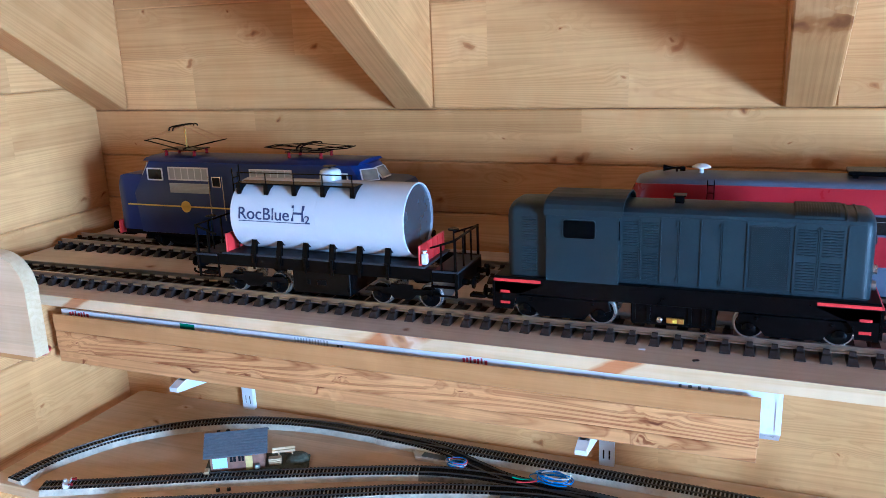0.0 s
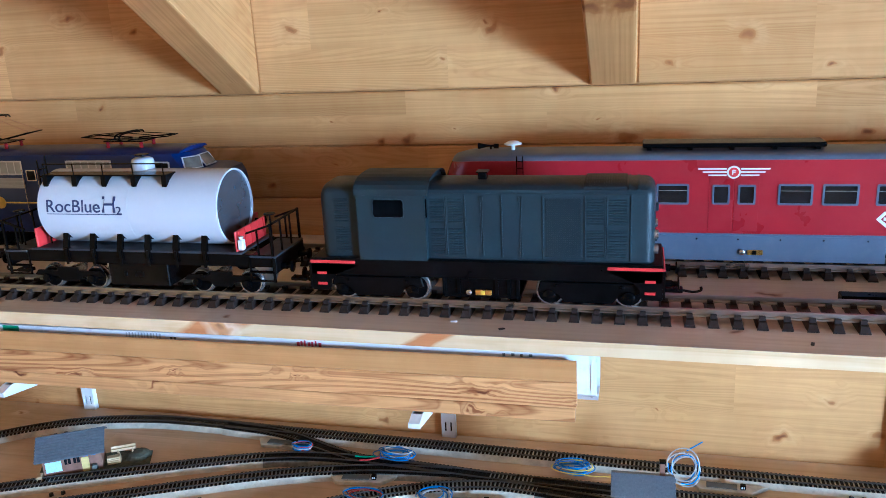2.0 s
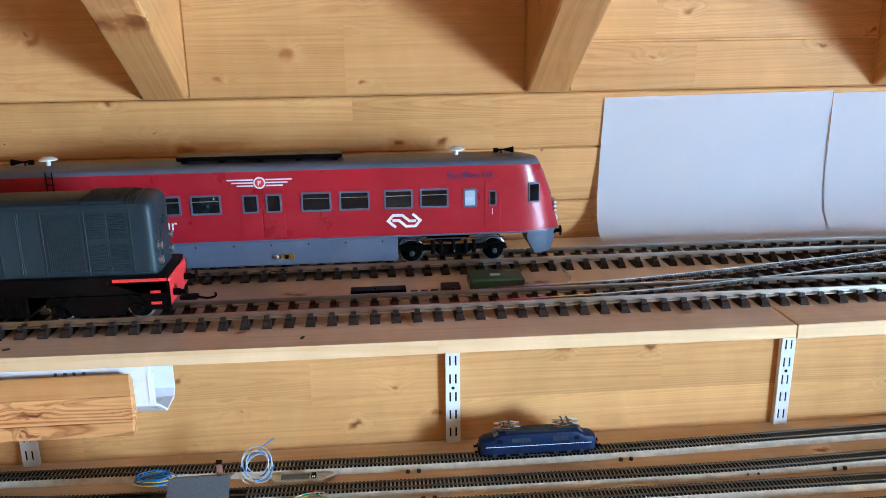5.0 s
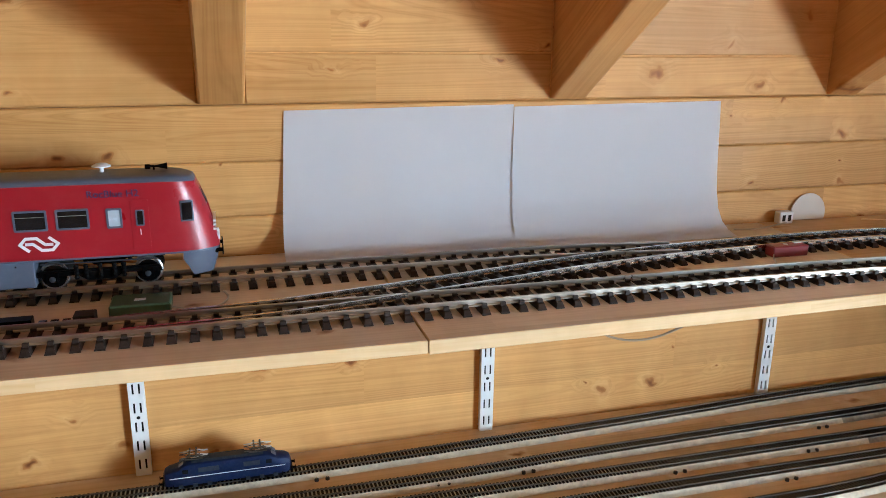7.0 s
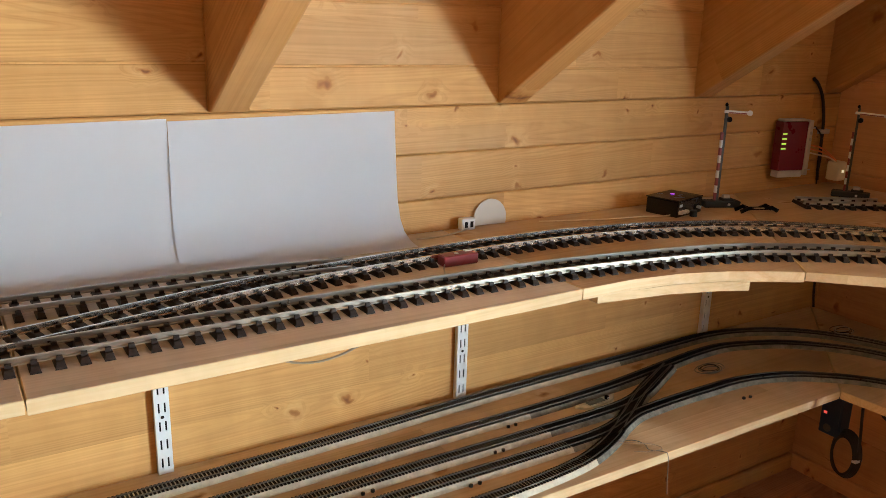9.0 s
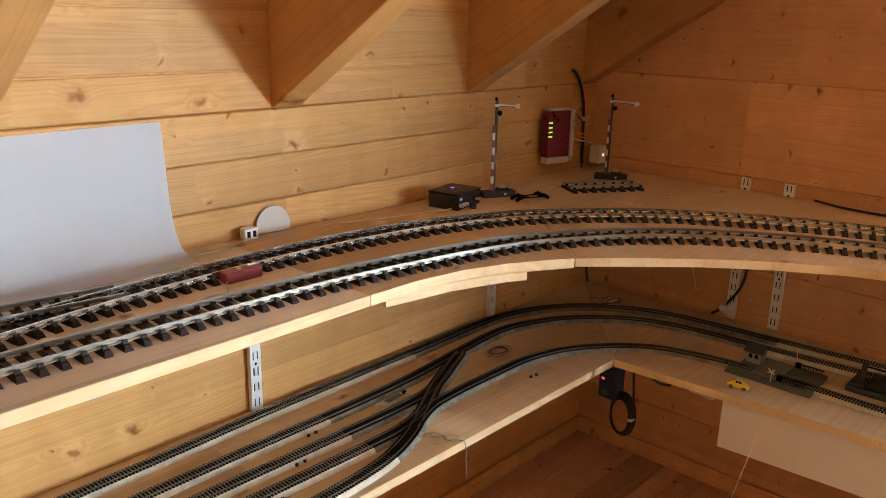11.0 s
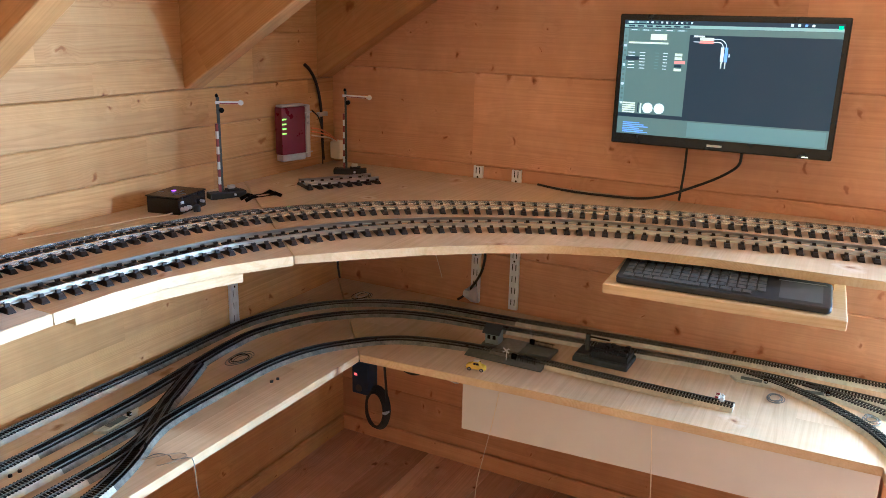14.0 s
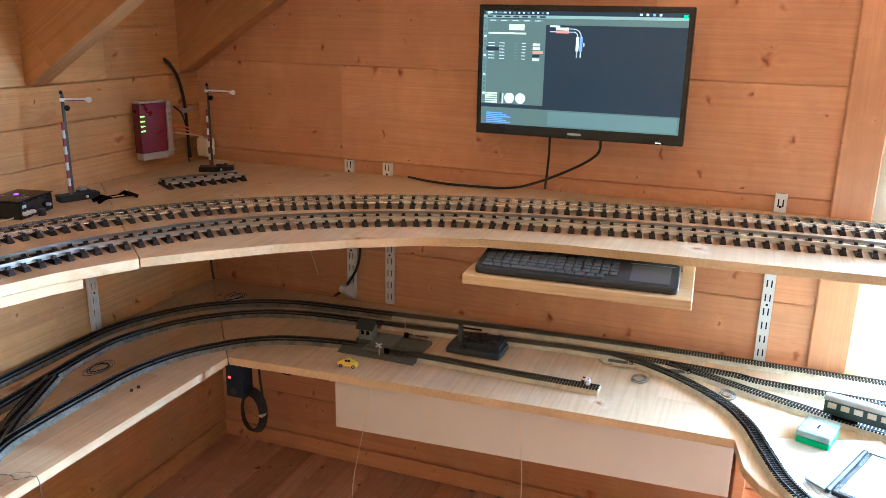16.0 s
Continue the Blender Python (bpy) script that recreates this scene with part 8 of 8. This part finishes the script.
part("bumper", boxed(-0.0245, -0.0235, -0.007, 0.007, 0.0060, 0.0075), STEEL, cy)


def buffer_stop(x, y, turn):
    b = thing("buffer_stop", "small white and red buffer stop at the track's end", "buffer stop", pose(x, y, LOW + 0.0124, 0, 0, turn), "buffer stops")
    part("block", boxed(-0.005, 0.004, -0.007, 0.007, 0.0006, 0.012, bevel=0.0015), WHITE, b)
    part("beam", boxed(-0.007, -0.0052, -0.013, 0.013, 0.009, 0.0125), WHITE, b)
    for s in (-0.009, 0.009):
        part("pad", lathe(bmesh.new(), [(0.0018, -0.0072), (0.0018, -0.013), (0.003, -0.0132), (0.003, -0.0142)], (0, s, 0.0108), "x", 10), CAR_RED, b)
    part("lamp", boxed(-0.002, 0.002, -0.002, 0.002, 0.0122, 0.0165), WHITE, b)


buffer_stop(2.700, 0.050, -90)
buffer_stop(-0.985, 0.865, 205)

# ---- coach, boxes and papers at the far end ----
COACH_ROOF = plain("grey_coach_roof", (0.30, 0.31, 0.32), 0.45)
LIDDED = plain("tinted_clear_lid", (0.30, 0.37, 0.34), 0.15, var=0.25, scale=60)
coa = thing("small_coach", "small-scale dark green passenger coach with silver roof", "model coach", Matrix.Translation((2.722, -0.537, LOW + 0.0122)) @ Matrix.Rotation(radians(-107), 4, "Z"))
part("body", boxed(-0.125, 0.125, -0.0165, 0.0165, 0.009, 0.038, bevel=0.001), COACH_GREEN, coa)
part("roof", prism(bmesh.new(), [(-0.0172, 0.038), (-0.013, 0.043), (-0.005, 0.0455), (0.005, 0.0455), (0.013, 0.043), (0.0172, 0.038)], "x", -0.127, 0.127), COACH_ROOF, coa, "silver-grey curved roof", smooth=50)
for s in (-1, 1):
    for k in range(10):
        window(coa, -0.118 + k * 0.024, -0.102 + k * 0.024, 0.023, 0.0345, s * 0.0165, s, SILVER, CREAM, 0.0012, 0.001)
    for x in (-0.085, 0.085):
        bg = part("bogie", boxed(x - 0.024, x + 0.024, s * 0.011 - 0.002, s * 0.011 + 0.002, 0.002, 0.0088), SOOT, coa)
        for dx in (-0.015, 0.015):
            part("wheel", lathe(bmesh.new(), [(0.001, s * 0.0020), (0.0052, s * 0.0020), (0.0052, s * 0.0035)], (x + dx, s * 0.0105, 0.0056), "y", 12), SOOT, bg)
grb = thing("parts_box", "bright green plastic parts box with a clear lid", "box", pose(2.666, -0.402, LOW, 0, 0, -18))
part("tray", boxed(-0.040, 0.040, -0.030, 0.030, 0.0003, 0.014, bevel=0.002), BRIGHT_GREEN, grb)
part("lid", boxed(-0.041, 0.041, -0.031, 0.031, 0.0142, 0.026, bevel=0.002), LIDDED, grb, "scratched clear lid")
part("label", boxed(-0.022, 0.020, -0.012, 0.014, 0.0261, 0.0264), SILVER_GRILLE, grb)
part("label_bar", boxed(-0.012, 0.006, -0.002, 0.002, 0.0265, 0.0267), SLOT_DARK, grb)
COVER_GREY = plain("grey_green_cover", (0.16, 0.18, 0.175), 0.5)
tb = thing("tablet_case", "black folding tablet case with a bright white screen", "tablet", pose(2.550, -0.447, LOW, 0, 0, -24))
part("cover", boxed(-0.092, 0.092, 0.008, 0.044, 0.0003, 0.005, bevel=0.0015), COVER_GREY, tb, "grey-green folded cover", Matrix.Rotation(radians(12), 4, "X"))
part("hinge", cyl(bmesh.new(), (-0.092, 0.003, 0.006), (0.092, 0.003, 0.006), 0.0045, seg=12), RUBBER, tb)
slab = part("tablet", boxed(-0.092, 0.092, -0.13, -0.003, 0.0003, 0.009, bevel=0.002), BEZEL, tb)
part("display", boxed(-0.082, 0.082, -0.120, -0.013, 0.0091, 0.0094), SCREEN_WHITE, slab, "bright white display")
pp = thing("track_plan", "white sheet of paper with faint curved pencil lines", "paper", pose(2.555, -0.40, LOW, 0, 0, 20))
part("sheet", boxed(-0.14, 0.10, -0.16, 0.10, 0.0002, 0.0006), PAPER, pp)
for r in (0.05, 0.062, 0.074):
    part("pencil_line", tube(bmesh.new(), [Vector((-0.06 + r * math.cos(a * 0.1), 0.0 + r * 0.7 * math.sin(a * 0.1), 0.0007)) for a in range(0, 63)], 0.0005, 4), INK, pp)

# ---- wiring on the lower shelf ----


def coil(name, x, y, z, r, turns, material, label, flat=0.5, tails=(), tilt=0.0, seed=1):
    """A loose bundle of thin wire."""
    rnd = random.Random(seed)
    t = thing(name, label, "wire bundle", pose(x, y, z), "wire bundles")
    mats = material if isinstance(material, list) else [material]
    for k in range(turns):
        pts = []
        a0, rr = rnd.uniform(0, 6.28), r * rnd.uniform(0.72, 1.12)
        dx, dy = rnd.uniform(-0.2, 0.2) * r, rnd.uniform(-0.2, 0.2) * r
        for q in range(13):
            a = a0 + q * 0.5
            u, w = rr * math.cos(a) + dx, rr * flat * math.sin(a) + dy
            zz = 0.0025 + k * 0.0011 + 0.0008 * math.sin(a * 2)
            pts.append((u, w * math.cos(tilt), max(0.0014, zz + (w + r * flat) * math.sin(tilt))))
        part("loop", tube(bmesh.new(), smooth_path(pts, 0.004), 0.0010, 5), mats[k % len(mats)], t)
    for k, tail in enumerate(tails):
        part("end", tube(bmesh.new(), smooth_path(tail[1], 0.004), 0.0011, 5), tail[0], t)
    return t


coil("wire_coil", -0.385, 1.142, LOW + 0.006, 0.017, 9, [BLUEWIRE, BLUEWIRE, RED, BLUEWIRE, GREYWIRE], "coil of blue and red wire beside a turnout", 0.55, seed=3)
coil("wire_coil", -0.215, 1.140, LOW + 0.011, 0.030, 8, [BLUEWIRE, BLUEWIRE, BLUEWIRE, GREYWIRE], "coil of thin blue wire with plugs on a track", 0.50, [(GREENWIRE, [(-0.03, -0.01, 0.004), (-0.045, -0.02, 0.006), (-0.06, -0.028, 0.012)]), (RED, [(-0.02, -0.012, 0.004), (-0.035, -0.026, 0.006), (-0.052, -0.040, 0.012)])], seed=5)
coil("wire_coil", 0.082, 1.152, LOW + 0.006, 0.030, 10, [BLUEWIRE, BLUEWIRE, BLUEWIRE, YELLOWWIRE], "bundle of blue and yellow wire beside a turnout", 0.55, [(YELLOWWIRE, [(0.0, -0.012, 0.004), (0.03, -0.018, 0.003), (0.058, -0.016, 0.003), (0.068, -0.026, 0.003)])], seed=7)
coil("wire_coil", 0.250, 1.130, LOW + 0.012, 0.023, 6, [BLUEWIRE, GREYWIRE, GREYWIRE], "upright loop of blue and grey wire", 1.05, [(BLUEWIRE, [(0.004, 0.012, 0.050), (0.016, 0.014, 0.058), (0.028, 0.016, 0.066)]), (GREYWIRE, [(-0.018, -0.004, 0.010), (-0.024, -0.004, 0.002), (0.0, -0.006, -0.010)])], tilt=radians(68), seed=9)
coil("wire_coil", -0.122, 1.040, LOW + 0.006, 0.024, 7, [BLUEWIRE, GREYWIRE], "small coil of blue wire between the sidings", 0.8, [(GREENWIRE, [(-0.05, -0.02, 0.003), (-0.075, -0.03, 0.004)])], seed=11)
coil("wire_coil", -0.232, 1.028, LOW + 0.004, 0.030, 7, [BLUEWIRE, GREYWIRE, RED], "tangle of wires with coloured plugs", 0.5, seed=12)
coil("wire_coil", 0.335, 1.066, LOW + 0.004, 0.026, 6, [YELLOWWIRE, GREENWIRE, GREYWIRE], "small bundle of yellow and green leads with a red plug", 0.6, [(RED, [(0.0, 0.012, 0.010), (0.012, 0.020, 0.012)])], seed=13)
coil("wire_coil", 2.365, 1.078, LOW, 0.034, 5, [DULLWIRE, SOOT], "coil of grey wire lying beside the points", 0.6, seed=15)
coil("wire_coil", 2.855, 1.06, LOW + 0.011, 0.030, 6, [SOOT, GREYWIRE], "dark coil of cable lying on the corner track", 0.6, seed=17)
coil("wire_coil", 2.795, -0.045, LOW, 0.022, 4, DULLWIRE, "small coil of grey wire beside the points", 0.7, seed=19)
coil("wire_coil", 2.785, -0.232, LOW, 0.024, 5, DULLWIRE, "small coil of grey wire on the bare shelf", 0.7, seed=21)
for k, pts in enumerate(([(1.945, 0.925, 0.524), (1.962, 0.912, 0.528), (1.975, 0.895, 0.523), (1.968, 0.880, 0.522), (1.985, 0.862, 0.523), (1.990, 0.852, 0.518), (1.992, 0.850, 0.47), (1.998, 0.851, 0.43)], [(1.930, 0.930, 0.524), (1.955, 0.900, 0.530), (1.985, 0.885, 0.526), (1.992, 0.868, 0.523), (1.960, 0.875, 0.523), (1.935, 0.890, 0.523)])):
    tagged(wire("loose_wire", pts, 0.0009, TANWIRE if k else DULLWIRE), "thin dull wire trailing over the lower shelf edge", "cable", "loose wires")


def point_box(x, y, turn, flip=1):
    """The grey bed's bulge that houses a turnout drive."""
    p = thing("turnout_drive", "grey-beige turnout drive housing with a small lantern", "turnout drive", pose(x, y, LOW, 0, 0, turn), "turnout drives")
    part("housing", prism(bmesh.new(), [(-0.060, 0.0), (-0.045, -0.022 * flip), (0.030, -0.022 * flip), (0.055, 0.0)], "z", 0.0003, 0.0075, bevel=0.001), BED, p)
    part("cover", boxed(-0.035, 0.010, min(-0.018 * flip, -0.004 * flip), max(-0.018 * flip, -0.004 * flip), 0.0077, 0.0095, bevel=0.0005), STONE, p)
    part("lantern", boxed(0.014, 0.022, -0.0135 * flip - 0.004, -0.0135 * flip + 0.004, 0.0077, 0.0155, bevel=0.001), BLACK, p)
    for dx in (0.0165, 0.0195):
        part("lens", boxed(dx - 0.001, dx + 0.001, -0.0135 * flip - 0.0046, -0.0135 * flip - 0.0041, 0.0105, 0.0135), WHITE, p)


for x, y, a in ((-0.42, 1.170, -2), (-0.06, 1.050, 8), (0.32, 1.150, -2), (-0.25, 1.085, 6), (2.868, 0.0, -88), (2.868, -0.125, -80), (2.02, 1.082, 3)):
    point_box(x, y, a)
random.seed(8)
for x, y, a in ((-0.865, 1.133, 32), (-0.735, 0.958, 27), (-0.50, 0.978, 27), (0.50, 1.145, -1), (0.52, 1.065, -1), (0.86, 1.143, 0), (1.05, 1.075, 0), (1.45, 1.010, 0), (1.30, 0.944, 0), (1.62, 0.942, 0), (1.72, 1.012, 0), (1.80, 1.080, 0), (1.20, 1.076, 0), (2.32, 0.936, -8)):
    for d in (-0.009, 0.009):
        dx, dy = d * math.cos(radians(a)), d * math.sin(radians(a))
        st_ = thing("terminal_stud", "small black terminal stud at the track bed", "terminal stud", pose(x + dx, y + dy, LOW), "terminal studs")
        part("ring", lathe(bmesh.new(), [(0.0035, 0.0003), (0.0035, 0.0042), (0.0028, 0.005), (0.0010, 0.005)], (0, 0, 0), "z", 12), RUBBER, st_)
        part("pin", lathe(bmesh.new(), [(0.0014, 0.0051), (0.0014, 0.0062), (0.0004, 0.0066)], (0, 0, 0), "z", 8), STEEL, st_)

# cable that sags below the upper shelf
wire("sagging_cable", [(1.285, 1.10, 0.860), (1.305, 1.10, 0.775), (1.345, 1.10, 0.745), (1.40, 1.10, 0.732), (1.46, 1.10, 0.740), (1.52, 1.10, 0.772), (1.56, 1.10, 0.860)], 0.0022, TANWIRE)
tagged(bpy.data.objects["sagging_cable"], "grey cable sagging below the upper shelf", "cable")
wire("corner_lead", [(2.990, 0.735, 0.860), (2.990, 0.742, 0.70), (2.992, 0.755, 0.62), (2.995, 0.80, 0.55), (2.99, 0.83, 0.524)], 0.0035, RUBBER)
wire("corner_lead", [(2.984, 1.238, 0.860), (2.986, 1.238, 0.76), (2.984, 1.238, 0.66), (2.986, 1.236, 0.57), (2.980, 1.225, 0.524)], 0.0035, RUBBER)
for o in [o for o in scene.objects if o.name.startswith("corner_lead")]:
    tagged(o, "black lead hanging between the shelves", "cable", "hanging leads")
wire("thin_lead", [(3.0, 0.90, 0.860), (2.985, 0.86, 0.77), (2.98, 0.935, 0.715), (2.985, 0.90, 0.66), (2.99, 0.875, 0.58)], 0.0012, STRING)
tagged(bpy.data.objects["thin_lead"], "thin pale lead dangling below the shelf", "cable")

# ---- below the lower shelf ----
wp = thing("apron_panel", "blank off-white panel fixed below the lower shelf edge", "panel", Matrix.Translation((2.573, 0.598, 0.378)) @ Matrix.Rotation(radians(-86.6), 4, "Z"))
part("sheet", boxed(0, 0.855, 0.0, 0.006, 0.0, 0.122, bevel=0.001), PANELWHITE, wp)
part("leg", boxed(0.862, 0.885, 0.010, 0.30, -0.376, 0.122, bevel=0.002), PINE_B, wp, "orange pine side board")
SUPPLY_BLUE = plain("blue_moulded_case", (0.010, 0.028, 0.065), 0.4, gloss=0.3)
tf = thing("power_supply", "blue and black power supply below the shelf with red light", "power supply", pose(2.708, 0.957, 0.326))
part("case", boxed(-0.020, 0.024, -0.027, 0.027, 0, 0.115, bevel=0.004, seg=2), SUPPLY_BLUE, tf)
part("front_panel", boxed(-0.0215, -0.0205, -0.023, 0.023, 0.035, 0.108), SUPPLY_BLUE, tf)
part("light", boxed(-0.0228, -0.0216, 0.009, 0.017, 0.054, 0.060), LED_RED, tf, "red light")
part("badge", lathe(bmesh.new(), [(0.010, 0), (0.010, -0.001), (0.002, -0.0014)], (-0.0206, 0.004, 0.018), "x", 18), DULL_STEEL, tf)
part("hanger", boxed(-0.016, 0.016, -0.030, 0.030, 0.1152, 0.1745), SOOT, tf)
cc = thing("coiled_cable", "black cable coiled and hung below the power supply", "cable", pose(2.700, 0.914, 0.290))
random.seed(6)
for k in range(5):
    pts = [(0.004 * k - 0.008, (0.028 + 0.0022 * k) * math.cos(a * 0.42), (0.050 + 0.003 * k) * math.sin(a * 0.42)) for a in range(16)]
    part("turn", tube(bmesh.new(), smooth_path(pts, 0.008), 0.0035, 6), RUBBER, cc, smooth=60)
part("rise", tube(bmesh.new(), smooth_path([(0, -0.034, 0.0), (0, -0.032, 0.05), (0, -0.026, 0.12), (0, -0.023, 0.18), (0, -0.022, 0.2105)], 0.01), 0.0035, 6), RUBBER, cc, smooth=60)
part("tie", boxed(-0.013, 0.013, -0.038, -0.027, -0.004, 0.002), WHITE, cc)
tagged(wire("hanging_loop", [(2.72, 0.866, 0.5008), (2.72, 0.858, 0.430), (2.72, 0.838, 0.410), (2.72, 0.810, 0.407), (2.72, 0.786, 0.424), (2.72, 0.772, 0.5008)], 0.0035, RUBBER), "black cable loop hanging below the lower shelf", "cable", "hanging cables")
tagged(wire("hanging_loop", [(2.72, 0.772, 0.5008), (2.72, 0.752, 0.424), (2.72, 0.707, 0.415), (2.72, 0.676, 0.419), (2.72, 0.640, 0.5008)], 0.0022, WHITE), "white cable sagging below the lower shelf", "cable", "hanging cables")
for pts in ([(2.558, 0.50, 0.5008), (2.552, 0.512, 0.42), (2.550, 0.528, 0.34), (2.552, 0.545, 0.25), (2.55, 0.55, 0.12), (2.55, 0.56, 0.004)], [(2.572, 0.165, 0.5008), (2.566, 0.158, 0.44), (2.560, 0.150, 0.33), (2.560, 0.158, 0.20), (2.56, 0.15, 0.004)]):
    wire("string", pts, 0.0009, STRING)
for o in [o for o in scene.objects if o.name.startswith("string")]:
    tagged(o, "pale thin string hanging from the lower shelf edge", "string", "hanging strings")
random.seed(11)
for k, (x, y) in enumerate(((-0.042, 0.889), (0.02, 0.872), (-0.63, 0.905), (0.36, 0.868))):
    tagged(part("paper_fleck", boxed(-0.004, 0.004, -0.002, 0.002, 0.0002, 0.0016, bevel=0.0006), PAPER if k == 0 else SLEEPER, None, "", pose(x, y, UP, 0, 0, 25 * k)), "tiny crumb lying on the dusty shelf", "crumb", "crumbs")
